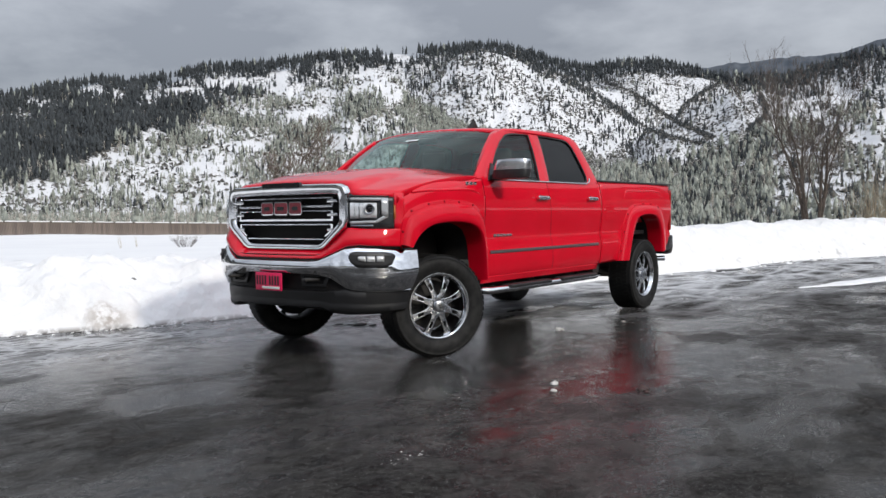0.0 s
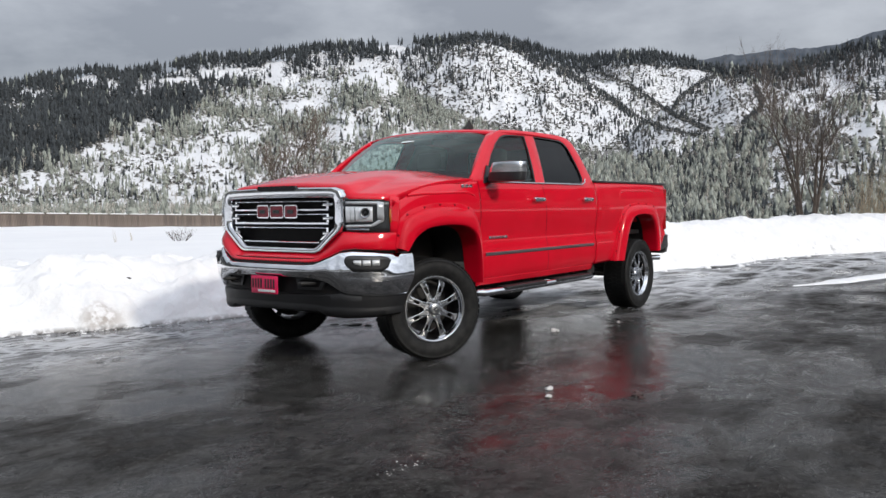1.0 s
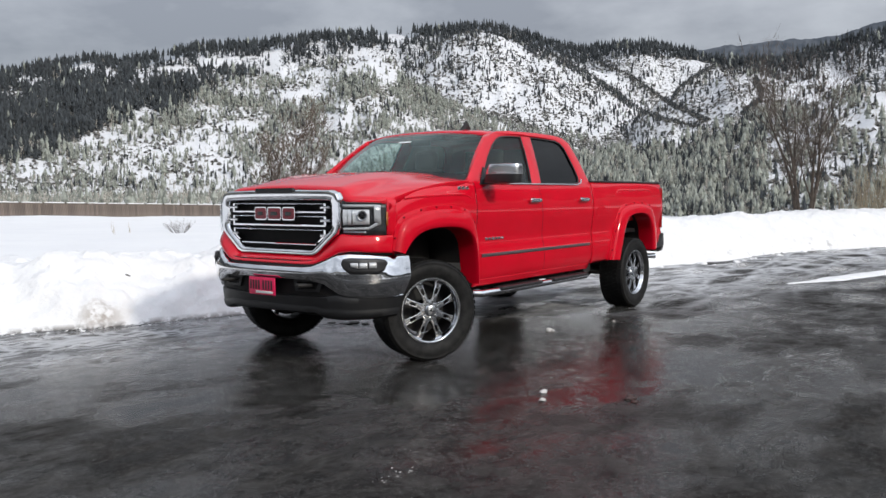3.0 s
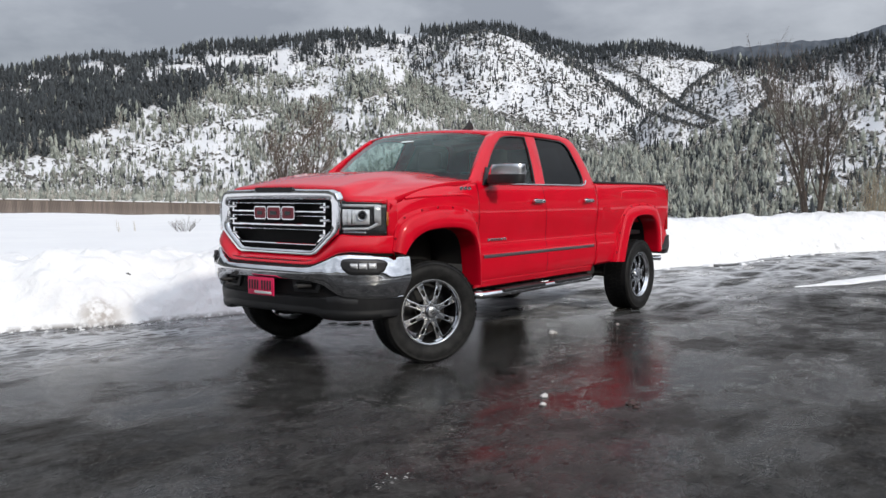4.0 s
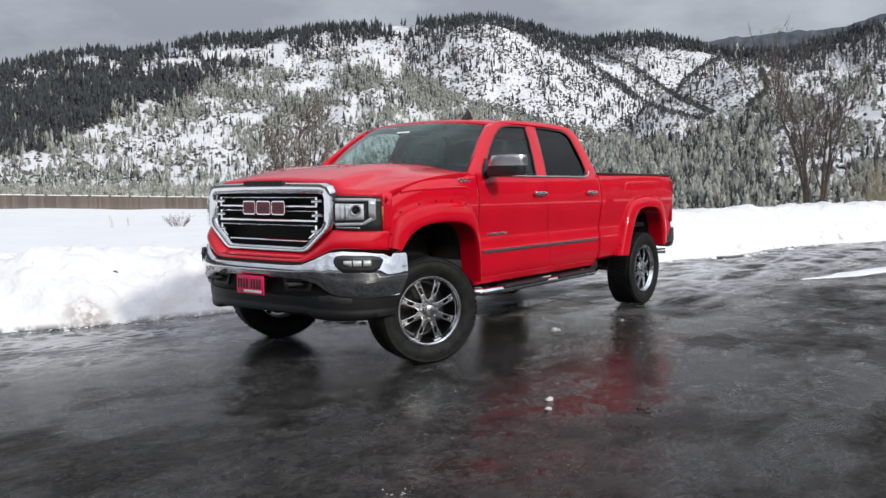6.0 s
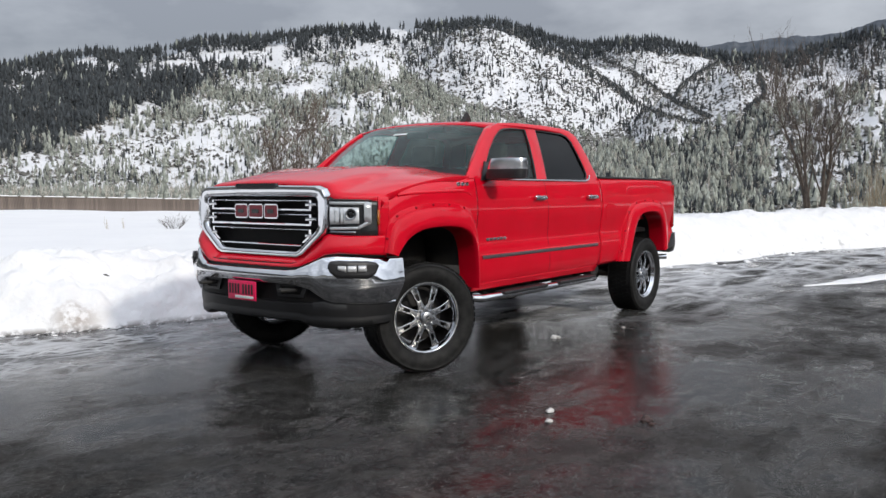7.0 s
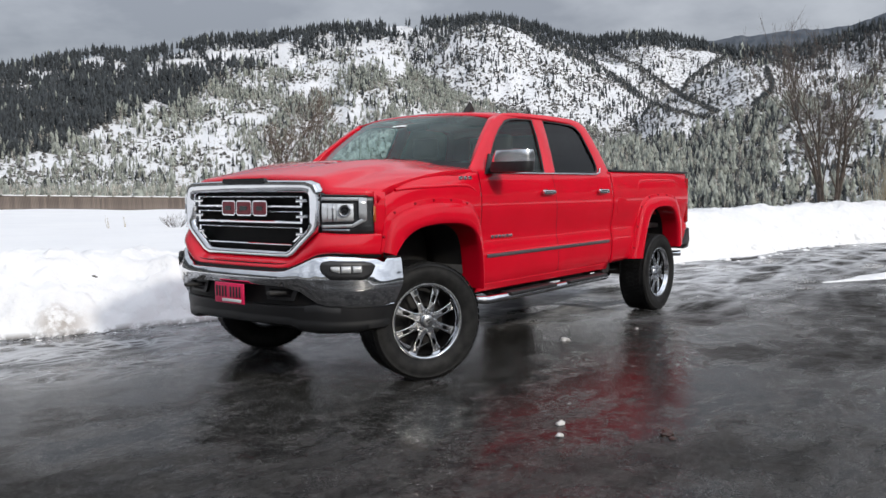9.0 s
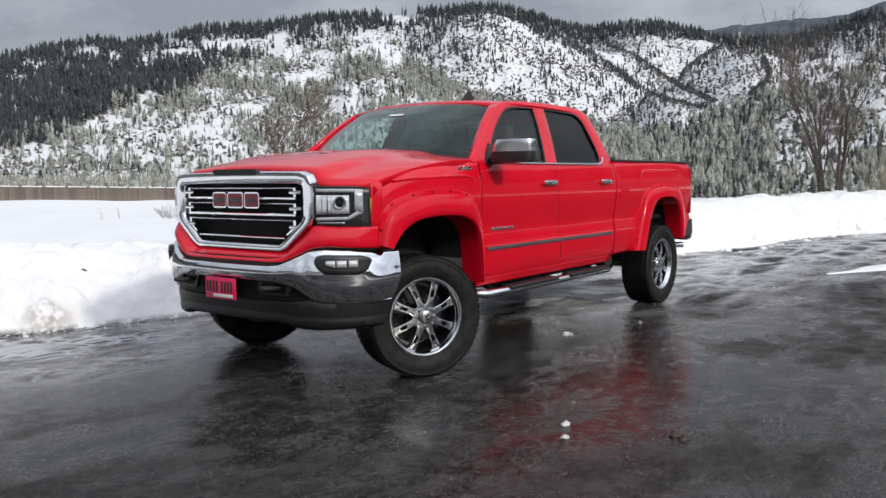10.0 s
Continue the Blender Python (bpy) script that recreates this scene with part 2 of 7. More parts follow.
def smooth_curve(points, n):
    """n points along a smooth curve through the given ones."""
    P = np.array(points, float)
    Q = np.vstack([2 * P[0] - P[1], P, 2 * P[-1] - P[-2]])
    d = np.concatenate([[0], np.cumsum(np.linalg.norm(np.diff(P, axis=0), axis=1))])
    out = []
    for s in np.linspace(0, d[-1], n):
        i = min(max(int(np.searchsorted(d, s, side="right")) - 1, 0), len(P) - 2)
        t = (s - d[i]) / max(d[i + 1] - d[i], 1e-9)
        a, b, c, e = Q[i], Q[i + 1], Q[i + 2], Q[i + 3]
        out.append(0.5 * (2 * b + (c - a) * t + (2 * a - 5 * b + 4 * c - e) * t * t + (3 * b - a - 3 * c + e) * t ** 3))
    return np.array(out)


def even(points, n):
    """n points evenly along straight pieces."""
    P = np.array(points, float)
    d = np.concatenate([[0], np.cumsum(np.linalg.norm(np.diff(P, axis=0), axis=1))])
    s = np.linspace(0, d[-1], n)
    return np.stack([np.interp(s, d, P[:, k]) for k in range(P.shape[1])], 1)


# ---- the land: one sheet from the car park to the mountains ----
CX, CY = 4.8, 4.8          # middle of the rings of the land
EDGE = [(40, -15.0), (20, -9.0), (8, -5.6), (4, -4.3), (1.42, -3.25), (0.98, -2.98), (0.5, -2.80), (0.0, -2.68), (-0.6, -2.44),
        (-3.0, -2.0), (-9.3, -0.92), (-11.4, -0.25), (-13.8, -0.1), (-15.4, 0.45), (-17.0, 1.3), (-22, 3.2), (-32, 6.0), (-60, 12.0)]


def value_noise(x, y, seed=0):
    """Smooth noise from 0 to 1 over the plane."""
    xi, yi = np.floor(x).astype(np.int64), np.floor(y).astype(np.int64)
    fx, fy = x - xi, y - yi
    fx, fy = fx * fx * (3 - 2 * fx), fy * fy * (3 - 2 * fy)

    def lattice(a, b):
        h = (a * 374761393 + b * 668265263 + seed * 974711) & 0x7FFFFFFF
        h = ((h ^ (h >> 13)) * 1274126177) & 0x7FFFFFFF
        return ((h ^ (h >> 16)) & 0xFFFF) / 65535.0

    top = lattice(xi, yi) * (1 - fx) + lattice(xi + 1, yi) * fx
    low = lattice(xi, yi + 1) * (1 - fx) + lattice(xi + 1, yi + 1) * fx
    return top * (1 - fy) + low * fy


def fractal(x, y, octaves=4, seed=0):
    out, amp, total = np.zeros_like(np.asarray(x, float)), 1.0, 0.0
    for k in range(octaves):
        out += amp * value_noise(np.asarray(x) * 2 ** k, np.asarray(y) * 2 ** k, seed + 17 * k)
        total += amp
        amp *= 0.5
    return out / total


edge_pts = even(EDGE, 900)
edge_dir = np.gradient(edge_pts, axis=0)
edge_dir /= np.linalg.norm(edge_dir, axis=1)[:, None]
edge_out = np.stack([edge_dir[:, 1], -edge_dir[:, 0]], 1)     # away from the asphalt
if edge_out[450, 1] > 0:
    edge_out = -edge_out


def beyond(x, y):
    """How far a place lies behind the snow's edge (below 0: on the asphalt)."""
    ex, ey = edge_pts[::-1, 0], edge_pts[::-1, 1]
    return (np.interp(x, ex, ey) - y) * 0.97


def field(x, y):
    """The height of the snow field behind the ploughed bank."""
    t = np.clip((beyond(x, y) - 4) / 75, 0, 1.2)
    z = 0.34 + t ** 0.6 * (-0.80 + 0.022 * np.clip(x + 34, -40, 60))
    az = np.degrees(np.arctan2(y - CY, x - CX)) % 360
    return z - 3.5 * np.clip((212 - az) / 5, 0, 1) * np.clip((beyond(x, y) - 2.0) / 25, 0, 1) ** 0.6


FAR_RIDGE = [(203.0, 8.2), (201.7, 9.1), (198.9, 9.5), (195.1, 9.65), (191.8, 9.6), (189.5, 10.2), (184, 11), (178, 10.5), (172, 8)]

# ridges of the mountains: bearing and rise of the crest (degrees), distance of the foot and of the crest (m)
RIDGES = {
    "skyline": ([(262, 5.5), (250, 6.8), (245.5, 7.3), (242.3, 8.2), (239.6, 8.8), (238.2, 8.55), (234.9, 9.3), (232.8, 9.9), (229.3, 10.1), (225.5, 10.75),
                 (220.8, 11.0), (217.3, 11.15), (214.8, 11.4), (213.5, 11.45), (211.7, 10.95), (209.6, 10.25), (207.6, 9.7), (205.3, 9.85), (203.1, 9.9),
                 (200.9, 9.35), (199.2, 8.8), (197.3, 8.5), (194.6, 8.45), (192.6, 8.9), (190.6, 9.4), (188, 9.7), (180, 9)], 1150, 1600),
    "peak": ([(224, 5), (220.7, 8.3), (217.4, 10.2), (216.1, 10.95), (214.5, 11.25), (212.7, 11.0), (211.4, 10.25), (209.6, 9.5), (207.5, 8.5), (205.8, 7.3),
              (203.5, 5.6), (201.5, 4.1), (199.8, 2.8), (197, 0.0)], 760, 1250),
    "spur": ([(211.5, 8.0), (210.6, 9.6), (208.8, 9.5), (206.8, 8.8), (205.0, 7.9), (202.1, 6.1), (199.6, 4.7), (198.1, 3.2), (196, 0.5)], 930, 1400),
    "shoulder": ([(207.4, 7.6), (206.1, 8.85), (204.5, 9.4), (203.1, 9.3), (200.9, 9.0), (198.7, 8.6), (197.1, 7.4), (195, 5)], 1080, 1480),
    "knoll": ([(204.2, 4.6), (203.5, 5.4), (202.1, 6.4), (200.1, 7.4), (197.8, 8.1), (196.6, 8.05), (194.8, 7.5), (192.2, 7.2), (189.4, 7.0), (180, 6)], 700, 1080),
    "near_hill": ([(262, 5), (245.5, 6.9), (240.7, 8.1), (235.6, 8.4), (230.9, 8.4), (228.3, 8.3), (226.0, 8.8), (223.5, 9.4), (221.9, 9.75), (220.3, 9.25),
                   (219.3, 8.3), (218.3, 7.5), (216.8, 6.7), (215.9, 6.3), (213.5, 5.5), (210.6, 4.3), (207.2, 2.5), (204, 0.6)], 520, 880),
    "wood": ([(213, 0.5), (211.0, 1.4), (206.5, 3.2), (203.8, 3.3), (201.5, 3.6), (198.7, 4.7), (196.1, 5.5), (193.9, 6.0), (190.7, 6.6), (189.4, 6.8), (180, 6.5)], 320, 520),
}


def ridge_height(name, az, r):
    pts, foot, crest = RIDGES[name]
    P = np.array(sorted(pts))
    el = np.interp(az, P[:, 0], P[:, 1], left=0.0 if P[0, 0] > 181 else 6.0, right=0.0 if P[-1, 0] < 250 else 5.0)
    far = crest * (1 + 0.10 * (fractal(az / 4.0, az * 0 + 3.3, 3, 5) - 0.5))
    top = far * np.tan(np.radians(el)) + 1.3
    t = np.clip((r - foot) / (far - foot), 0, 1)
    rough = (fractal(az / 1.1 + r / 500, np.log(r) * 6, 4, 31) - 0.5) * 0.16 * np.sin(np.pi * t)
    h = top * np.clip(t ** 1.12 * (1 + rough), 0, 1.02)
    return np.where(r > far, top - (r - far) * 0.55, h), t


def land(az, r):
    """Height of the mountain land at a bearing and distance, and the ridge that makes it."""
    names = list(RIDGES)
    H = np.stack([ridge_height(n, az, r)[0] for n in names])
    # hills out of view, kept tall to darken reflections in the chrome
    away = 11.0 + 5.0 * fractal(az / 9.0, az * 0 + 1.0, 3, 8)
    back = np.clip((r - 200) / 900, 0, 1) ** 1.1 * 1100 * np.tan(np.radians(away))
    side = np.clip((np.abs(az - 217) - 40) / 14, 0, 1)
    top = np.maximum(H.max(0), back * side)
    dip = 6.0 * np.clip((212 - az) / 5, 0, 1) * np.clip((az - 170) / 10, 0, 1) * np.clip((700 - r) / 300, 0, 1)
    return np.maximum(top, 0.0) - 1.3 - dip, H.argmax(0)


def ground_height(x, y):
    az = np.degrees(np.arctan2(y - CY, x - CX)) % 360
    r = np.hypot(x - CX, y - CY)
    d = beyond(x, y)
    near = np.where(d > 2.2, field(x, y) + 0.05 * (fractal(x / 3, y / 3, 3, 2) - 0.5) + 0.45 * (fractal(x / 8, y / 8, 3, 14) - 0.5) * np.clip((d - 14) / 30, 0, 1), -0.12)
    near = np.where((d <= 2.2) & (d > 0.8), -0.12 + (d - 0.8) / 1.4 * (0.30 + 0.12), near)
    far, _ = land(az, np.maximum(r, 100))
    w = np.clip((r - 95) / 60, 0, 1)
    return near * (1 - w) + far * w


# open snow on the slopes: bearing and rise of its middle, half width and half height (degrees)
CLEARINGS = [(227.0, 6.9, 2.4, 0.36), (227.8, 8.36, 1.0, 0.45), (222.1, 9.25, 1.7, 0.55), (220.9, 8.4, 0.8, 0.8), (236.6, 5.40, 1.1, 0.34), (239.6, 3.9, 1.2, 0.28),
             (243.1, 1.9, 1.0, 0.55), (237.3, 1.35, 1.3, 0.35), (232.0, 2.1, 1.6, 0.5), (230.6, 4.6, 1.6, 0.36), (234.0, 3.4, 1.2, 0.3), (240.1, 8.0, 1.3, 0.42),
             (238.9, 7.85, 0.5, 0.22), (235.1, 8.95, 0.8, 0.3), (234.5, 8.2, 1.3, 0.34), (232.4, 8.85, 1.1, 0.40), (230.2, 8.95, 1.3, 0.36), (236.6, 8.05, 0.6, 0.22),
             (228.3, 9.5, 0.9, 0.3), (243.4, 7.1, 1.4, 0.28), (220.1, 10.75, 1.5, 0.42), (225.4, 10.1, 0.8, 0.2), (224.2, 5.2, 1.4, 0.5),
             (191.2, 6.9, 0.9, 0.35), (192.6, 5.4, 1.2, 0.42), (189.6, 3.6, 1.0, 0.7), (188.6, 5.6, 0.8, 0.5)]
# gullies and crests with close forest: bearing and rise along them
THICKETS = [[(213.6, 11.3), (209.1, 9.3), (205.8, 7.32), (202.8, 5.24), (199.4, 4.2)], [(206.3, 8.78), (204.1, 7.7), (201.9, 6.14), (199.2, 4.67)],
            [(198.3, 8.5), (200.8, 7.0), (201.3, 6.2)], [(196.2, 7.2), (195.9, 6.0), (197.0, 5.0)]]
# lower edge of the dark conifer belt, traced along cloud shade: bearing and rise
SHADED_BELT_EDGE = [(215, 10.2), (225.3, 9.5), (227.6, 8.9), (229.5, 8.4), (231.1, 7.9), (232.8, 6.9), (234.3, 6.0), (237.1, 5.5), (239.1, 4.6), (241.0, 3.3), (243.1, 2.7), (246, 2.3), (262, 2.0)]
# frosted woods in the pale hill: bearing and rise of the middle, half width and half height
GROVES = [(217.4, 6.5, 2.2, 1.5), (222.6, 7.3, 2.2, 0.75), (219.3, 7.3, 0.9, 0.9), (231.0, 6.4, 2.6, 0.55), (235.0, 5.0, 2.0, 0.45), (228.8, 7.6, 1.2, 0.3), (226.0, 5.4, 2.5, 0.7)]


def cleared(az, el):
    """1 in the middle of an open snow patch, 0 outside all of them."""
    wob = 1.1 * (fractal(az / 0.7, el / 0.35, 3, 51) - 0.5)
    best = np.zeros_like(az)
    for a, e, w, h in CLEARINGS:
        best = np.maximum(best, np.clip((1.15 + wob - np.hypot((az - a) / w, (el - e) / h)) / 0.3, 0, 1))
    return best


def grove(az, el):
    """1 in a close frosted wood."""
    wob = 0.9 * (fractal(az / 0.6, el / 0.4, 3, 57) - 0.5)
    best = np.zeros_like(az)
    for a, e, w, h in GROVES:
        best = np.maximum(best, np.clip((1.1 + wob - np.hypot((az - a) / w, (el - e) / h)) / 0.4, 0, 1))
    return best


def thicket(az, el):
    """1 along a gully or crest that is closely wooded."""
    near = np.full_like(az, 9.0)
    for line in THICKETS:
        for (a0, e0), (a1, e1) in zip(line[:-1], line[1:]):
            da, de = a1 - a0, e1 - e0
            t = np.clip(((az - a0) * da + (el - e0) * de) / (da * da + de * de), 0, 1)
            near = np.minimum(near, np.hypot(az - a0 - t * da, el - e0 - t * de))
    return np.clip((0.09 + 0.22 * (fractal(az, el, 3, 52) - 0.5) - near) / 0.08, 0, 1)


def shaded_conifer_belt(az, el):
    """1 in the conifer belt on the upper slopes, dark for cloud shade too, 0 on the pale hill below."""
    P = np.array(sorted(SHADED_BELT_EDGE))
    edge = np.interp(az, P[:, 0], P[:, 1]) + 1.5 * (fractal(az / 1.5, el / 0.8, 3, 61) - 0.5)
    return np.clip((el - edge) / 1.1 + 0.5, 0, 1) * np.clip((az - 222) / 3, 0, 1)


def high_open(az, el):
    """1 in the broken open ground between the conifer belt and the crest."""
    P = np.array(sorted(RIDGES["near_hill"][0]))
    top = np.interp(az, P[:, 0], P[:, 1])
    return np.clip((el - top + 1.5) / 0.4, 0, 1) * np.clip(0.6 + (fractal(az / 0.9, el / 0.35, 3, 63) - 0.45) / 0.12, 0, 1)


def peak_foot(az):
    """Rise at which the open peak passes into the woods at its foot."""
    return np.interp(az, [203, 208, 211, 214, 217], [3.9, 3.9, 4.9, 5.6, 6.6])


def undergrowth(az, r, z, who):
    """How closely brush covers the snow, from 0 to 1, and how dark its kind is, cloud shade included."""
    names = list(RIDGES)
    el = np.degrees(np.arctan2(z - 1.3, r))
    clear, thick, belt = cleared(az, el), thicket(az, el), shaded_conifer_belt(az, el)
    base = np.choose(who, [{"skyline": 0.42, "peak": 0.19, "spur": 0.18, "shoulder": 0.32, "knoll": 0.32, "near_hill": 0.20, "wood": 0.62}[n] for n in names])
    near = who == names.index("near_hill")
    cover = np.where(near, base * (1 - belt) + 0.85 * belt + 0.45 * grove(az, el) * (1 - belt), base)
    cover = np.where(near, cover - 0.45 * belt * high_open(az, el), cover)
    cover = np.where((who == names.index("peak")) & (el < peak_foot(az)), 0.60, cover)
    cover = np.where((who == names.index("wood")) & (az < 195.5), 0.22, cover)
    cover = np.where((who == names.index("knoll")) & (az < 195), 0.26, cover)
    # dark cover on the unseen hills, added for darker reflections in chrome and paint
    around = np.clip((np.abs(az - 217) - 42) / 6, 0, 1)
    cover = np.maximum(cover, 0.9 * around) * np.clip((z + 1.3) / 7, 0, 1)
    cover = np.maximum(cover * (1 - 0.92 * clear), 0.9 * thick * (who != names.index("near_hill")))
    dark = np.where(near, belt, np.choose(who, [{"skyline": 1.0, "peak": 0.75, "spur": 0.8, "shoulder": 0.8, "knoll": 0.7, "near_hill": 0.0, "wood": 0.15}[n] for n in names]))
    return np.clip(cover, 0, 1), np.clip(np.maximum(dark, thick), 0, 1)


def snow_slope():
    """Snow over brush and rock: white, broken by dark scrub at two scales."""
    m = bpy.data.materials.new("snowy_slope")
    m.use_nodes = True
    n, l = m.node_tree.nodes, m.node_tree.links
    b = n["Principled BSDF"]
    b.inputs["Roughness"].default_value = 0.75
    b.inputs["Specular IOR Level"].default_value = 0.25
    co = n.new("ShaderNodeTexCoord")

    def noisy(scale, detail, lo, hi, stretch=(1, 1, 1)):
        mp = n.new("ShaderNodeMapping")
        mp.inputs["Scale"].default_value = stretch
        t = n.new("ShaderNodeTexNoise")
        t.inputs["Scale"].default_value, t.inputs["Detail"].default_value, t.inputs["Roughness"].default_value = scale, detail, 0.62
        r = n.new("ShaderNodeMapRange")
        r.inputs["From Min"].default_value, r.inputs["From Max"].default_value = lo, hi
        l.new(co.outputs["Object"], mp.inputs["Vector"])
        l.new(mp.outputs["Vector"], t.inputs["Vector"])
        l.new(t.outputs["Fac"], r.inputs["Value"])
        return r.outputs["Result"]

    def mixed(fac, a, c):
        x = n.new("ShaderNodeMix")
        x.data_type = "RGBA"
        for key, v in (("A", a), ("B", c)):
            if isinstance(v, tuple):
                x.inputs[key].default_value = (*v, 1)
            else:
                l.new(v, x.inputs[key])
        l.new(fac, x.inputs["Factor"])
        return x.outputs["Result"]

    def times(a, c):
        x = n.new("ShaderNodeMath")
        x.operation = "MULTIPLY"
        l.new(a, x.inputs[0])
        l.new(c, x.inputs[1])
        return x.outputs["Value"]

    # scrub only where the land rises, far from the car park
    geo = n.new("ShaderNodeVectorMath")
    geo.operation = "LENGTH"
    l.new(co.outputs["Object"], geo.inputs[0])
    away = n.new("ShaderNodeMapRange")
    away.inputs["From Min"].default_value, away.inputs["From Max"].default_value = 120, 200
    l.new(geo.outputs["Value"], away.inputs["Value"])
    cover, kind = n.new("ShaderNodeAttribute"), n.new("ShaderNodeAttribute")
    cover.attribute_name, kind.attribute_name = "undergrowth", "conifer"
    snow = mixed(noisy(0.3, 4, 0.35, 0.7), (0.84, 0.84, 0.845), (0.79, 0.79, 0.805))
    # mountain snow is greyer and bluer: the peak's shade is put into its colour
    thin = mixed(noisy(0.3, 5, 0.35, 0.7), (0.74, 0.745, 0.76), (0.66, 0.665, 0.685))
    snow = mixed(away.outputs["Result"], snow, thin)
    olive = mixed(noisy(0.06, 5, 0.4, 0.6), (0.150, 0.145, 0.110), (0.235, 0.220, 0.185))
    # darker scrub of the upper slopes, with their cloud shade in its colour
    deep = mixed(noisy(0.05, 5, 0.4, 0.6), (0.050, 0.053, 0.055), (0.095, 0.095, 0.092))
    scrub = mixed(kind.outputs["Fac"], olive, deep)
    # brush shows where its own pattern is stronger than the snow that buries it
    bare, gap = n.new("ShaderNodeMath"), n.new("ShaderNodeMapRange")
    bare.operation = "ADD"
    l.new(noisy(0.24, 8, 0.28, 0.72), bare.inputs[0])
    l.new(cover.outputs["Fac"], bare.inputs[1])
    gap.inputs["From Min"].default_value, gap.inputs["From Max"].default_value = 0.86, 1.06
    l.new(bare.outputs["Value"], gap.inputs["Value"])
    l.new(mixed(times(gap.outputs["Result"], away.outputs["Result"]), snow, scrub), b.inputs["Base Color"])
    t = n.new("ShaderNodeTexNoise")
    t.inputs["Scale"].default_value, t.inputs["Detail"].default_value = 1.4, 6
    l.new(co.outputs["Object"], t.inputs["Vector"])
    bp = n.new("ShaderNodeBump")
    bp.inputs["Distance"].default_value = 0.08
    l.new(t.outputs["Fac"], bp.inputs["Height"])
    l.new(bp.outputs["Normal"], b.inputs["Normal"])
    return m


def make_ground():
    azs = np.concatenate([np.arange(0, 176, 4.0), np.arange(176, 184, 1.0), np.arange(184, 252, 0.22), np.arange(252, 262, 1.0), np.arange(262, 360, 4.0)])
    rs = np.concatenate([np.linspace(0.5, 12, 14), np.linspace(13, 95, 60), np.geomspace(100, 3400, 130)])
    A, R = np.meshgrid(azs, rs)
    X, Y = CX + R * np.cos(np.radians(A)), CY + R * np.sin(np.radians(A))
    Z = ground_height(X, Y)
    me = grid(np.stack([X, Y, Z], -1), wrap=True)
    far = np.maximum(R, 100)
    z, who = land(A, far)
    cover, dark = undergrowth(A, far, z, who)
    for key, values in (("undergrowth", cover), ("conifer", dark)):
        me.attributes.new(key, "FLOAT", "POINT").data.foreach_set("value", values.ravel().astype(np.float32))
    g = part("ground", me, snow_slope(), None, angle=80)
    return tagged(g, "snow-covered field rising to wooded snowy mountains", "ground", kind="structure")


ground = make_ground()


def make_far_ridge():
    """A wooded ridge behind all the others."""
    P = np.array(sorted(FAR_RIDGE))
    azs = np.arange(170, 204.2, 0.08)
    el = np.interp(azs, P[:, 0], P[:, 1])
    top = 2900 * np.tan(np.radians(el)) + 12 * fractal(azs * 1.5, azs * 0 + 2, 3, 9)
    rows = []
    for t in np.linspace(0, 1, 30):
        r = 2300 + 600 * t
        h = top * t ** 1.1 * (1 + 0.06 * (fractal(azs * 0.9, azs * 0 + 14 * t, 3, 6) - 0.5) * math.sin(math.pi * t))
        rows.append(np.stack([CX + r * np.cos(np.radians(azs)), CY + r * np.sin(np.radians(azs)), h - 5], 1))
    # the blue-grey of distance haze is put into the forest's base colour
    ob = part("distant_ridge", grid(rows), material("haze_blue_forest", (0.066, 0.078, 0.096), 0.9, 0.0, (0.115, 0.128, 0.148), 0.03, bump=0.0, spec=0.1), None, angle=80)
    return tagged(ob, "hazy blue-grey wooded ridge far behind", "backdrop", kind="structure")


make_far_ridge()


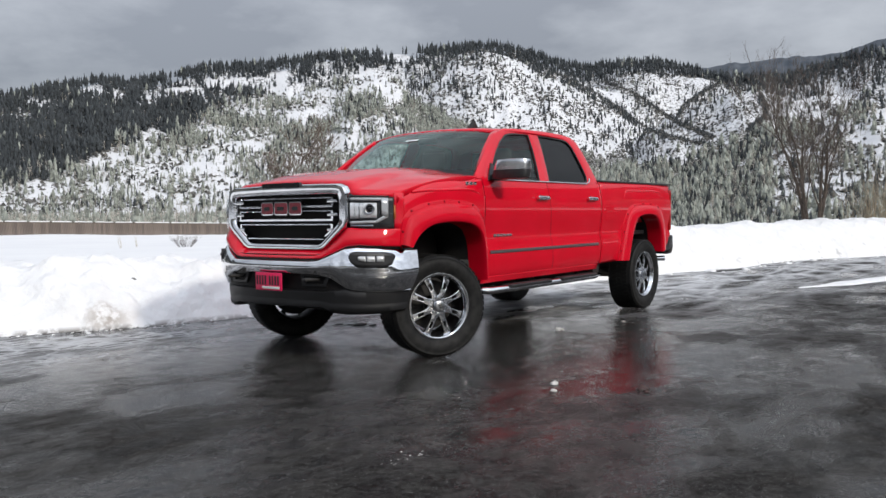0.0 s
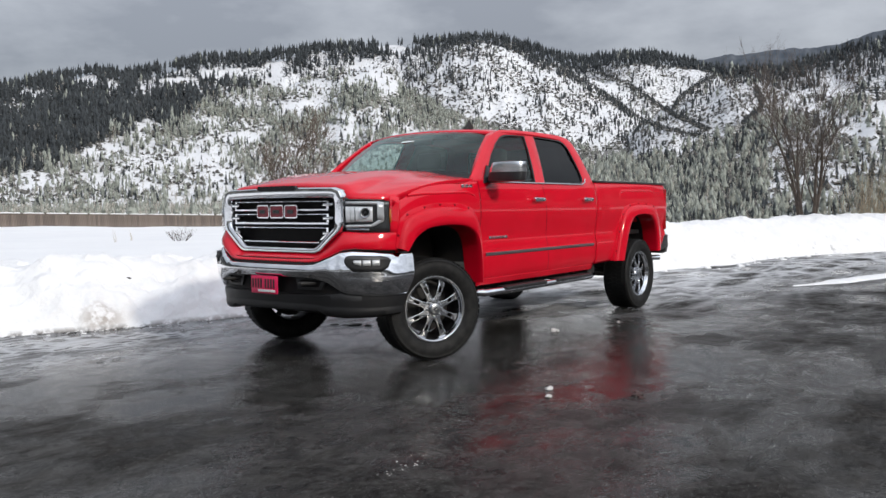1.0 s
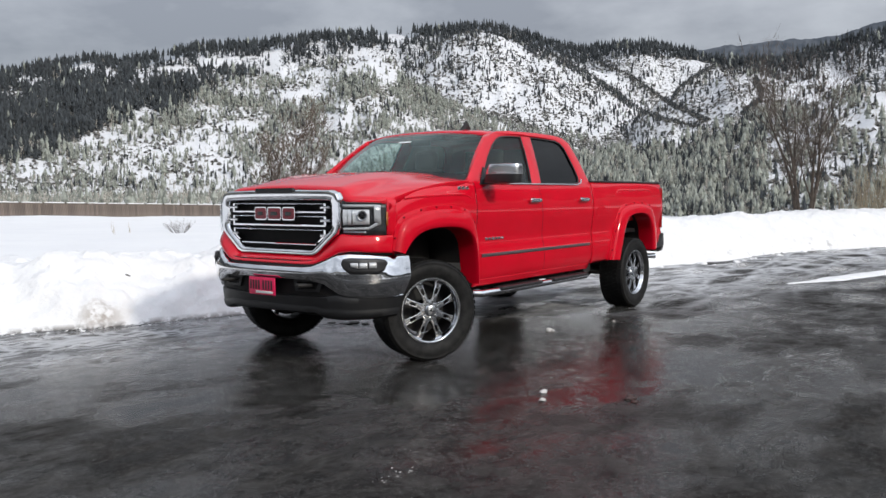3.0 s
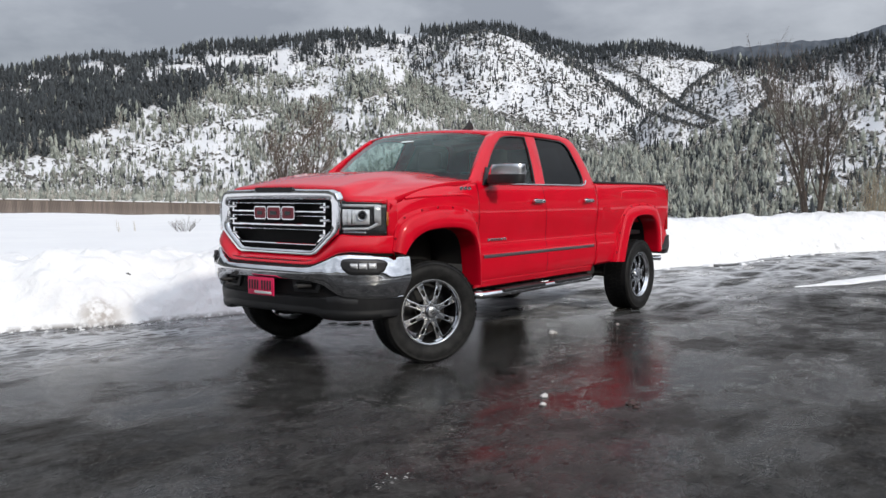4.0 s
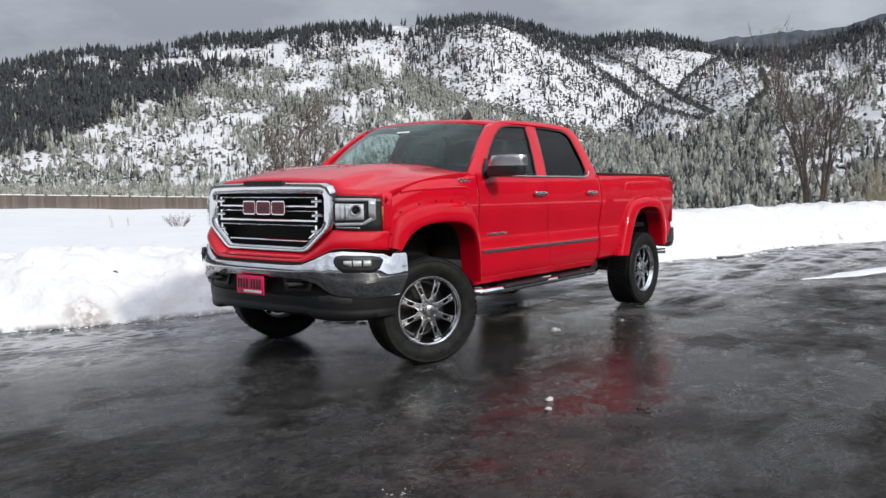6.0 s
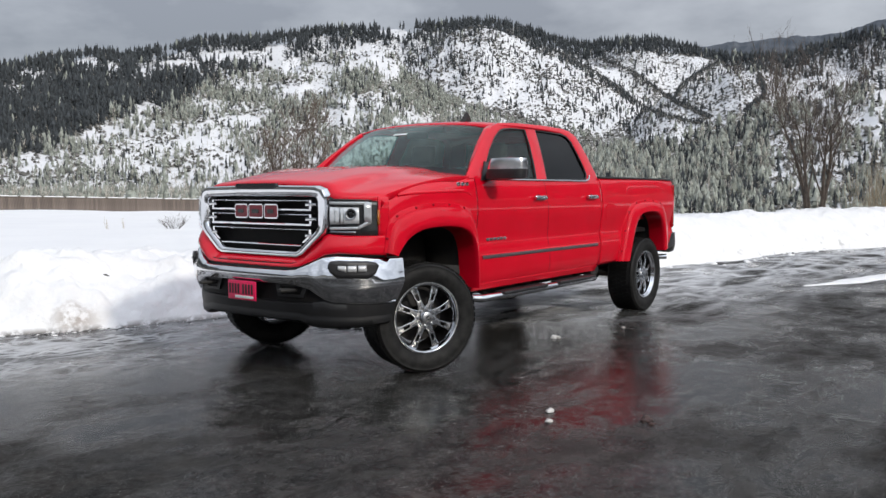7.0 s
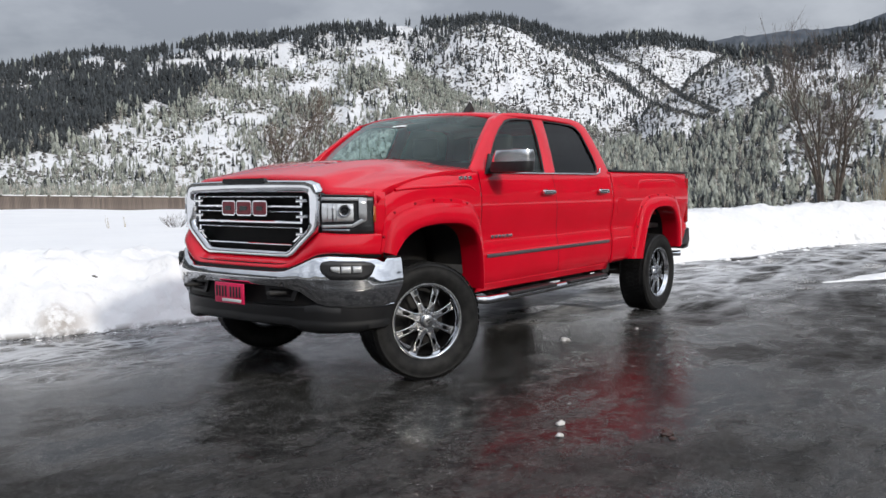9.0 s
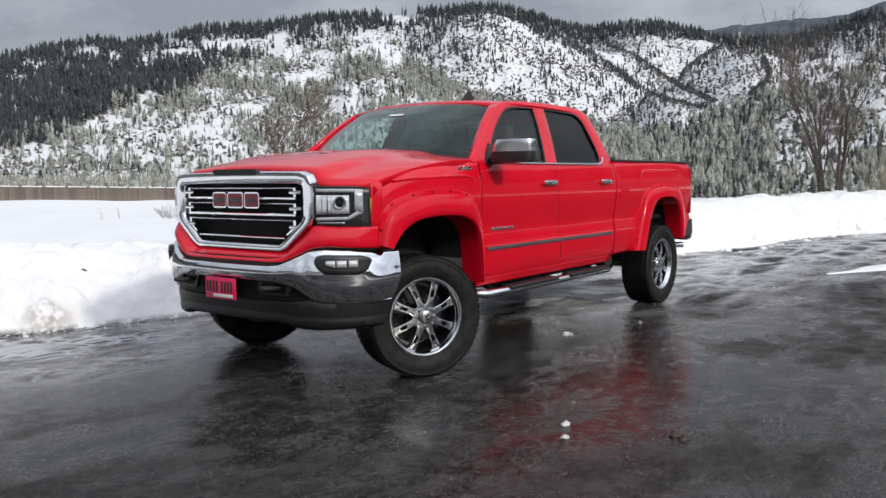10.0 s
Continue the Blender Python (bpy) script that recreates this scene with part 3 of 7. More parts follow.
# ---- wet asphalt ----
def wet_asphalt():
    m = bpy.data.materials.new("wet_asphalt")
    m.use_nodes = True
    n, l = m.node_tree.nodes, m.node_tree.links
    b = n["Principled BSDF"]
    b.inputs["Specular IOR Level"].default_value = 0.25
    b.inputs["IOR"].default_value = 1.36
    co = n.new("ShaderNodeTexCoord")

    def noisy(scale, detail, lo, hi, a=0.0, c=1.0, stretch=(1, 1, 1), rot=0.0):
        mp = n.new("ShaderNodeMapping")
        mp.inputs["Scale"].default_value, mp.inputs["Rotation"].default_value = stretch, (0, 0, rot)
        t = n.new("ShaderNodeTexNoise")
        t.inputs["Scale"].default_value, t.inputs["Detail"].default_value, t.inputs["Roughness"].default_value = scale, detail, 0.66
        r = n.new("ShaderNodeMapRange")
        for key, v in (("From Min", lo), ("From Max", hi), ("To Min", a), ("To Max", c)):
            r.inputs[key].default_value = v
        l.new(co.outputs["Object"], mp.inputs["Vector"])
        l.new(mp.outputs["Vector"], t.inputs["Vector"])
        l.new(t.outputs["Fac"], r.inputs["Value"])
        return r.outputs["Result"]

    def blend(fac, a, c):
        x = n.new("ShaderNodeMix")
        x.data_type = "RGBA"
        for key, v in (("A", a), ("B", c)):
            if isinstance(v, tuple):
                x.inputs[key].default_value = (*v, 1)
            else:
                l.new(v, x.inputs[key])
        l.new(fac, x.inputs["Factor"])
        return x.outputs["Result"]

    def op(kind, a, c, clamp=False):
        x = n.new("ShaderNodeMath")
        x.operation, x.use_clamp = kind, clamp
        for k, v in ((0, a), (1, c)):
            if isinstance(v, float):
                x.inputs[k].default_value = v
            else:
                l.new(v, x.inputs[k])
        return x.outputs["Value"]

    def spread(src, lo, hi, a=0.0, c=1.0):
        r = n.new("ShaderNodeMapRange")
        for key, v in (("From Min", lo), ("From Max", hi), ("To Min", a), ("To Max", c)):
            r.inputs[key].default_value = v
        l.new(src, r.inputs["Value"])
        return r.outputs["Result"]

    def cells(scale, stretch, rot, warp, lo, hi):
        """Lines between drawn-out cells, frayed by noise."""
        mp, t, add, v, r = (n.new("ShaderNode" + k) for k in ("Mapping", "TexNoise", "VectorMath", "TexVoronoi", "MapRange"))
        mp.inputs["Scale"].default_value, mp.inputs["Rotation"].default_value = stretch, (0, 0, rot)
        t.inputs["Scale"].default_value, t.inputs["Detail"].default_value = 1.3, 7
        add.operation = "MULTIPLY_ADD"
        add.inputs[1].default_value = (warp, warp, 0)
        v.feature = "DISTANCE_TO_EDGE"
        v.inputs["Scale"].default_value = scale
        r.inputs["From Min"].default_value, r.inputs["From Max"].default_value = hi, lo
        l.new(co.outputs["Object"], mp.inputs["Vector"])
        l.new(co.outputs["Object"], t.inputs["Vector"])
        l.new(t.outputs["Color"], add.inputs[0])
        l.new(mp.outputs["Vector"], add.inputs[2])
        l.new(add.outputs["Vector"], v.inputs["Vector"])
        l.new(v.outputs["Distance"], r.inputs["Value"])
        return r.outputs["Result"]

    # standing water in shallow patches, damp grain between
    pools = n.new("ShaderNodeVectorMath")
    pools.operation = "DISTANCE"
    pools.inputs[1].default_value = (-0.4, 0.6, 0)
    l.new(co.outputs["Object"], pools.inputs[0])
    patches = op("ADD", noisy(0.8, 10, 0.42, 0.60, 0.0, 1.0, (0.7, 1.3, 1), 0.25), spread(pools.outputs["Value"], 3.4, 1.4, 0.0, 0.72), True)
    flecks = noisy(5.0, 10, 0.40, 0.60)
    small = noisy(22.0, 8, 0.40, 0.62)
    damp = blend(small, blend(flecks, (0.007, 0.0065, 0.006), (0.034, 0.032, 0.030)), blend(flecks, (0.026, 0.025, 0.024), (0.062, 0.059, 0.056)))
    # palest specks paint wet glints into the colour; the greyer ones are stone
    stone_glints = blend(noisy(95, 3, 0.645, 0.69), blend(noisy(38, 6, 0.57, 0.68), damp, (0.085, 0.083, 0.080)), (0.40, 0.39, 0.38))
    # thin slush lies in a belt beside the snow, in streaks along it
    sep = n.new("ShaderNodeSeparateXYZ")
    l.new(co.outputs["Object"], sep.inputs["Vector"])
    off = op("MULTIPLY", op("ADD", op("ADD", sep.outputs["Y"], op("MULTIPLY", sep.outputs["X"], 0.18)), 2.5), spread(sep.outputs["X"], -4.0, -0.5, 1.0, 2.0))
    belt = spread(off, 4.4, 0.4)
    west = spread(sep.outputs["X"], 0.5, -5.0, 0.85, 1.0)
    streaks = op("MULTIPLY", noisy(0.8, 12, 0.475, 0.56, 0.0, 0.8, (0.36, 2.1, 1), 0.20), noisy(4.0, 10, 0.38, 0.54, 0.15, 1.0, (0.6, 1.3, 1), 0.10))
    seams = op("MULTIPLY", cells(1.15, (0.62, 1.6, 1), 0.16, 0.6, 0.02, 0.20), noisy(2.2, 8, 0.36, 0.56, 0.25, 1.0))
    ripples = op("MULTIPLY", cells(4.2, (0.8, 1.5, 1), 0.30, 1.1, 0.0, 0.26), op("MULTIPLY", spread(sep.outputs["X"], -1.6, 0.4), noisy(1.1, 8, 0.40, 0.52)))
    slush = op("MULTIPLY", op("MULTIPLY", op("MAXIMUM", op("MULTIPLY", op("MAXIMUM", streaks, seams), spread(sep.outputs["X"], 1.0, -3.0, 0.35, 1.0)), op("MULTIPLY", ripples, 1.0)), spread(off, 4.2, 1.8)), west, True)
    l.new(blend(op("MULTIPLY", slush, 0.95), stone_glints, (0.62, 0.625, 0.64)), b.inputs["Base Color"])
    rough = op("ADD", op("ADD", spread(patches, 0.0, 1.0, 0.46, 0.10), spread(flecks, 0.0, 1.0, -0.06, 0.08)), op("MULTIPLY", slush, 0.3))
    l.new(rough, b.inputs["Roughness"])
    l.new(op("ADD", spread(patches, 0.0, 1.0, 0.025, 0.19), spread(flecks, 0.0, 1.0, 0.015, -0.04)), b.inputs["Specular IOR Level"])
    grainy = noisy(75, 8, 0.0, 1.0, 0, 3.4)
    wavy = noisy(3.0, 4, 0.0, 1.0, 0, 1.6)
    bp = n.new("ShaderNodeBump")
    bp.inputs["Distance"].default_value = 0.0026
    l.new(spread(patches, 0.0, 1.0, 1.0, 0.13), bp.inputs["Strength"])
    l.new(op("ADD", op("ADD", op("ADD", grainy, wavy), op("MULTIPLY", slush, 5.0)), op("MULTIPLY", noisy(8, 7, 0.0, 1.0, 0, 4.5), belt)), bp.inputs["Height"])
    l.new(bp.outputs["Normal"], b.inputs["Normal"])
    return m


def make_pavement():
    cols = [[(x, y - 0.6 + s, 0.0) for s in (0, 1, 2, 4, 8, 16, 32, 60)] for x, y in edge_pts[::6]]
    ob = part("pavement", grid(cols), wet_asphalt(), None, solid=0.05, outward=(0, 0, -500))
    return tagged(ob, "wet dark asphalt with thin slush patches", "pavement", kind="structure")


pavement = make_pavement()


# ---- ploughed snow bank ----
def bank_snow():
    """Ploughed snow, grimy along its foot, with one brown stain."""
    m = material("bank_snow", (0.83, 0.83, 0.835), 0.7, 0.0, (0.76, 0.76, 0.77), 2.5, bump=0.05, bump_scale=7, spec=0.25)
    n, l = m.node_tree.nodes, m.node_tree.links
    b = n["Principled BSDF"]
    clean = b.inputs["Base Color"].links[0].from_socket
    co = n.new("ShaderNodeTexCoord")
    sep = n.new("ShaderNodeSeparateXYZ")
    l.new(co.outputs["Object"], sep.inputs["Vector"])

    def ranged(src, lo, hi):
        r = n.new("ShaderNodeMapRange")
        r.inputs["From Min"].default_value, r.inputs["From Max"].default_value = lo, hi
        l.new(src, r.inputs["Value"])
        return r.outputs["Result"]

    def noisy(scale, lo, hi):
        t = n.new("ShaderNodeTexNoise")
        t.inputs["Scale"].default_value, t.inputs["Detail"].default_value, t.inputs["Roughness"].default_value = scale, 8, 0.65
        l.new(co.outputs["Object"], t.inputs["Vector"])
        return ranged(t.outputs["Fac"], lo, hi)

    def op(kind, a, c):
        x = n.new("ShaderNodeMath")
        x.operation = kind
        l.new(a, x.inputs[0])
        l.new(c, x.inputs[1])
        return x.outputs["Value"]

    def mixed(fac, a, c):
        x = n.new("ShaderNodeMix")
        x.data_type = "RGBA"
        l.new(a, x.inputs["A"])
        x.inputs["B"].default_value = (*c, 1)
        l.new(fac, x.inputs["Factor"])
        return x.outputs["Result"]

    gap = n.new("ShaderNodeVectorMath")
    gap.operation = "DISTANCE"
    gap.inputs[1].default_value = (0.62, -2.76, 0.22)
    l.new(co.outputs["Object"], gap.inputs[0])
    stain = op("MULTIPLY", ranged(gap.outputs["Value"], 0.34, 0.08), noisy(9, 0.40, 0.54))
    foot = op("MULTIPLY", op("MULTIPLY", ranged(sep.outputs["Z"], 0.055, 0.0), ranged(sep.outputs["X"], -5.0, 0.0)), noisy(7, 0.42, 0.52))
    flecks = op("MULTIPLY", op("MULTIPLY", ranged(sep.outputs["X"], -8.0, -13.0), ranged(sep.outputs["Z"], 0.55, 0.15)), noisy(3.5, 0.60, 0.70))
    clean = mixed(flecks, clean, (0.50, 0.50, 0.51))
    col = mixed(stain, clean, (0.22, 0.165, 0.12))
    col = mixed(foot, col, (0.15, 0.14, 0.13))
    l.new(col, b.inputs["Base Color"])
    return m


SNOW = material("ploughed_snow", (0.83, 0.83, 0.835), 0.7, 0.0, (0.76, 0.76, 0.77), 2.5, bump=0.05, bump_scale=7, spec=0.25)
GRIT = material("grit", (0.045, 0.042, 0.040), 0.7, 0.0, (0.09, 0.085, 0.08), 25.0, bump=0.01, bump_scale=40)


def make_bank():
    P = even([p for p in EDGE if -40 < p[0] < 22], 950)
    P = np.stack([np.convolve(np.pad(P[:, k], 6, mode="reflect", reflect_type="odd"), np.hanning(15)[1:-1] / np.hanning(15).sum(), mode="valid") for k in (0, 1)], 1)
    D = np.gradient(P, axis=0)
    D /= np.linalg.norm(D, axis=1)[:, None]
    O = np.stack([D[:, 1], -D[:, 0]], 1)
    if O[400, 1] > 0:
        O = -O
    O = np.stack([np.convolve(np.pad(O[:, k], 30, mode="edge"), np.hanning(61) / np.hanning(61).sum(), mode="valid") for k in (0, 1)], 1)
    O /= np.linalg.norm(O, axis=1)[:, None]
    ds = np.concatenate([np.linspace(-0.10, 2.2, 46), np.linspace(2.3, 5.0, 22)])
    X = P[:, None, 0] + O[:, None, 0] * ds
    Y = P[:, None, 1] + O[:, None, 1] * ds
    ragged = 0.28 * (fractal(X / 0.8, Y / 0.8, 4, 77) - 0.5) + 0.04 * (fractal(X / 0.2, Y / 0.2, 3, 78) - 0.5)
    west = np.clip((-P[:, 0] - 2) / 7, 0, 1)[:, None]
    tall = 0.62 + 0.22 * west
    tall = tall * (1 + (0.28 - 0.16 * west) * (fractal(X / 2.6, Y / 2.6, 2, 3) - 0.5))
    d = np.clip(ds + ragged * np.clip(1.4 - ds, 0, 1), 0, None)
    rise = np.clip(d / 1.25, 0, 1)
    rise = np.sin(rise * np.pi / 2) ** 0.85
    fall = np.clip((d - 1.5) / 2.6, 0, 1)
    fall = fall * fall * (3 - 2 * fall)
    lump = (0.42 - 0.22 * west) * (fractal(X / 0.55, Y / 0.55, 4, 21) - 0.5) * np.clip(d / 0.3, 0, 1) * (1 - fall * 0.8)
    fine = (0.09 - 0.01 * west) * (fractal(X / 0.14, Y / 0.14, 3, 55) - 0.5) * np.clip(d / 0.1, 0, 1) * (1 - fall)
    Z = (tall * rise) * (1 - fall) + fall * (field(X, Y) + 0.03) + lump + fine
    Z = Z + 0.12 * np.exp(-((X - 0.62) ** 2 + (Y + 3.00) ** 2) / 0.06)
    Z = np.where(d <= 0.0, -0.03, Z + 0.005)
    Z[:, -1] -= 0.2
    ob = part("snowbank", grid(np.stack([X, Y, Z], -1)), bank_snow(), None, angle=180)
    return tagged(ob, "lumpy white bank of ploughed snow along the asphalt", "snow bank", kind="structure"), X, Y, Z


snowbank, BX, BY, BZ = make_bank()
bm_normals = bmesh.new()
bm_normals.from_mesh(snowbank.data)
bmesh.ops.recalc_face_normals(bm_normals, faces=bm_normals.faces)
bm_normals.to_mesh(snowbank.data)
bm_normals.free()


def bank_height(x, y):
    k = np.argmin((BX - x) ** 2 + (BY - y) ** 2)
    return float(BZ.reshape(-1)[k])


def lump(seed, size, squash=0.6, detail=3):
    """A rough clod."""
    bm = bmesh.new()
    bmesh.ops.create_icosphere(bm, subdivisions=detail, radius=1)
    for v in bm.verts:
        k = 1 + 0.55 * noise.fractal(v.co * 1.6 + Vector((seed * 3.1, seed, 0)), 1.0, 2.0, 4)
        v.co = Vector((v.co.x * size[0], v.co.y * size[1], max(v.co.z * squash, -0.25) * size[2])) * k
    me = bpy.data.meshes.new("mesh")
    bm.to_mesh(me)
    bm.free()
    return me


def clod(name, x, y, z, size, seed, mat, label, category, squash=0.6, detail=3):
    ob = part(name, lump(seed, size, squash, detail), mat, None, angle=70)
    ob.location = (x, y, z)
    groups = {"ice_lump": "ice lumps on the asphalt", "grit_clod": "grit along the snow bank", "snow_crumb": "snow crumbs along the bank", "snow_clod": "snow clods fallen from the bank"}
    return tagged(ob, label, category, groups.get(name, ""))


LITTER = material("wet_leaves", (0.060, 0.022, 0.014), 0.5, 0.0, (0.025, 0.012, 0.009), 40.0, bump=0.008, bump_scale=60)
ICE = material("ice_lump", (0.64, 0.63, 0.61), 0.35, 0.0, (0.48, 0.47, 0.45), 18.0, bump=0.006, bump_scale=60)
for k, (x, y, s) in enumerate([(-1.86, 1.06, 0.036), (0.40, 2.29, 0.022), (0.60, 2.395, 0.018), (-2.75, 1.33, 0.014)]):
    clod("ice_lump", x, y, 0.004, (s * 1.3, s, s), 10 + k, ICE, "small white lump of ice on the wet asphalt", "ice lump", 0.7)
for k, (x, y, s) in enumerate([(-0.98, -1.08, 0.05), (-1.08, -0.88, 0.085), (-1.13, -0.74, 0.045), (-1.02, -0.97, 0.03)]):
    clod("grit_clod", x, y, 0.003, (s, s * 0.8, s * 0.40), 30 + k, GRIT, "dark clod of grit and slush on the asphalt", "grit clod", 0.5)
crumbs = random.Random(12)
for k in range(16):
    clod("ice_lump", 2.23 + crumbs.gauss(0, 0.07), 2.53 + crumbs.gauss(0, 0.05), 0.001, (crumbs.uniform(0.003, 0.008), crumbs.uniform(0.002, 0.004), 0.002), 200 + k, ICE, "thin flake of ice on the wet asphalt", "ice lump", 0.6, 2)
for k, (x, y, w) in enumerate([(0.23, 2.85, 0.050), (0.16, 2.81, 0.030), (0.29, 2.90, 0.026)]):
    clod("leaf_litter", x, y, 0.003, (w, w * 0.6, w * 0.5), 220 + k, LITTER, "wet brown dead leaves lying on the asphalt", "dead leaves", 0.5)
for k in range(150):
    x = crumbs.uniform(-1.4, 1.9)
    y = float(np.interp(x, edge_pts[::-1, 0], edge_pts[::-1, 1])) + abs(crumbs.gauss(0.0, 0.09)) - 0.01
    s = min(0.020, 0.004 + crumbs.expovariate(200))
    dark = crumbs.random() < 0.6
    clod("grit_clod" if dark else "snow_crumb", x, y, 0.002, (s * crumbs.uniform(0.8, 1.8), s * crumbs.uniform(0.7, 1.3), s * 0.7), 60 + k, GRIT if dark else SNOW,
         "dark crumb of grit at the foot of the snow bank" if dark else "white crumb of snow at the foot of the bank", "grit clod" if dark else "snow crumb", 0.5, 2)


for k in range(46):
    x = crumbs.uniform(-22, -9)
    y = float(np.interp(x, edge_pts[::-1, 0], edge_pts[::-1, 1])) + abs(crumbs.gauss(0.0, 0.22)) - 0.05
    s = min(0.12, 0.02 + crumbs.expovariate(40))
    clod("snow_clod", x, y, 0.0, (s * crumbs.uniform(0.9, 1.6), s, s * 0.9), 300 + k, SNOW, "white clod of snow fallen from the bank", "snow clod", 0.6, 2)


def snow_ridge():
    """A long thin windrow of snow left on the asphalt."""
    mid = smooth_curve([(-7.55, 1.86), (-8.3, 2.18), (-9.4, 2.50), (-11, 3.0), (-13, 3.7), (-15, 4.5)], 120)
    rows = []
    for i, (x, y) in enumerate(mid):
        t = i / 119
        w = (0.01 + 0.17 * min(1, t * 6)) * (1 if t < 0.9 else (1 - t) * 10) * (0.8 + 0.5 * float(value_noise(np.array(x * 2.0), np.array(y), 4)))
        rows.append([(x + 0.33 * w * s, y + 0.95 * w * s, 0.001 + 0.035 * max(0, 1 - s * s) ** 0.7 * min(1, w * 5)
                      + 0.012 * float(value_noise(np.array(x * 9 + s), np.array(y * 9), 9)) * (1 - s * s)) for s in np.linspace(-1, 1, 11)])
    ob = part("snow_windrow", grid(rows), SNOW, None, angle=70)
    return tagged(ob, "thin strip of white snow lying on the wet asphalt", "snow strip")


snow_ridge()


# ---- woods on the mountains ----
def tree_mesh(tiers, sides, width, droop, seed, trunk=True, overlap=1.75, blunt=0.75):
    """Points and faces of one conifer of height 1 with ragged branch tiers."""
    rng = random.Random(seed)
    verts, faces = [], []
    if trunk:
        verts += [(0.018, 0, 0), (-0.009, 0.016, 0), (-0.009, -0.016, 0), (0, 0, 0.4)]
        faces += [(0, 1, 3), (1, 2, 3), (2, 0, 3)]
    for k in range(tiers):
        z0 = 0.05 + 0.76 * k / tiers + rng.uniform(-0.02, 0.02)
        top = min(1.0, z0 + overlap * 0.94 / tiers)
        r = width * (1 - 0.90 * k / tiers) ** blunt * (0.8 if k == 0 else 1.0) * rng.uniform(0.85, 1.15)
        off = (rng.uniform(-.025, .025), rng.uniform(-.025, .025))
        apex = len(verts)
        verts.append((off[0], off[1], top))
        ring = []
        for j in range(sides * 2):
            a = math.pi * j / sides + k * 1.3
            rr = r * (rng.uniform(0.70, 1.25) if j % 2 == 0 else rng.uniform(0.35, 0.7))
            verts.append((off[0] + rr * math.cos(a), off[1] + rr * math.sin(a), z0 + (0 if j % 2 == 0 else droop) + rng.uniform(-.02, .02)))
            ring.append(len(verts) - 1)
        for j in range(len(ring)):
            faces.append((apex, ring[j], ring[(j + 1) % len(ring)]))
    return np.array(verts), faces


def bare_mesh(seed, n=7):
    """Points and faces of one bare or frosted leafless tree of height 1: many thin upright twigs."""
    rng = random.Random(seed)
    verts, faces = [], []

    def spike(p, q, w):
        i = len(verts)
        verts.extend([(p[0] + w, p[1], p[2]), (p[0] - w * .5, p[1] + w * .87, p[2]), (p[0] - w * .5, p[1] - w * .87, p[2]), tuple(q)])
        faces.extend([(i, i + 1, i + 3), (i + 1, i + 2, i + 3), (i + 2, i, i + 3)])

    spike((0, 0, 0), (0, 0, 0.9), 0.016)
    for k in range(n):
        z = rng.uniform(0.08, 0.72)
        a, s = rng.uniform(0, 6.28), rng.uniform(0.08, 0.26) * (1.15 - z)
        tip = (s * math.cos(a), s * math.sin(a), min(1, z + rng.uniform(0.12, 0.3)))
        spike((0, 0, z), tip, 0.014)
        for j in range(2):
            b = a + rng.uniform(-.9, .9)
            m = rng.uniform(0.3, 0.9)
            p = (tip[0] * m, tip[1] * m, z + (tip[2] - z) * m)
            spike(p, (p[0] + 0.09 * math.cos(b), p[1] + 0.09 * math.sin(b), p[2] + rng.uniform(0.02, 0.12)), 0.014)
    return np.array(verts), faces


def wood(name, templates, places, mat, label):
    """All trees of one kind on the far slopes, as one object."""
    V, F, base = [], [], 0
    rng = np.random.default_rng(len(places))
    for (x, y, z, h) in places:
        tv, tf = templates[int(rng.integers(len(templates)))]
        a = rng.uniform(0, 6.28)
        c, s = math.cos(a) * h, math.sin(a) * h
        wide = rng.uniform(0.8, 1.25)
        V.append(np.stack([x + wide * (tv[:, 0] * c - tv[:, 1] * s), y + wide * (tv[:, 0] * s + tv[:, 1] * c), z - 0.3 + tv[:, 2] * h], 1))
        F.append(np.array(tf) + base)
        base += len(tv)
    V, F = np.concatenate(V), np.concatenate(F)
    me = bpy.data.meshes.new(name)
    me.vertices.add(len(V))
    me.vertices.foreach_set("co", V.ravel())
    me.loops.add(F.size)
    me.loops.foreach_set("vertex_index", F.ravel())
    me.polygons.add(len(F))
    me.polygons.foreach_set("loop_start", np.arange(len(F)) * 3)
    me.update(calc_edges=True)
    me.materials.append(mat)
    ob = new(name, me)
    return tagged(ob, label, "forest", kind="stuff")


PINE = material("dark_conifer", (0.050, 0.056, 0.060), 0.8, random=0.45, island=True, spec=0.2)
PINE_FROST = material("frosted_conifer", (0.27, 0.285, 0.25), 0.85, random=0.45, island=True, spec=0.2)
BARE = material("grey_bare_twigs", (0.44, 0.41, 0.36), 0.85, random=0.45, island=True, spec=0.2)

BRUSH = material("grey_brush", (0.13, 0.125, 0.115), 0.9, random=0.5, island=True, spec=0.15)


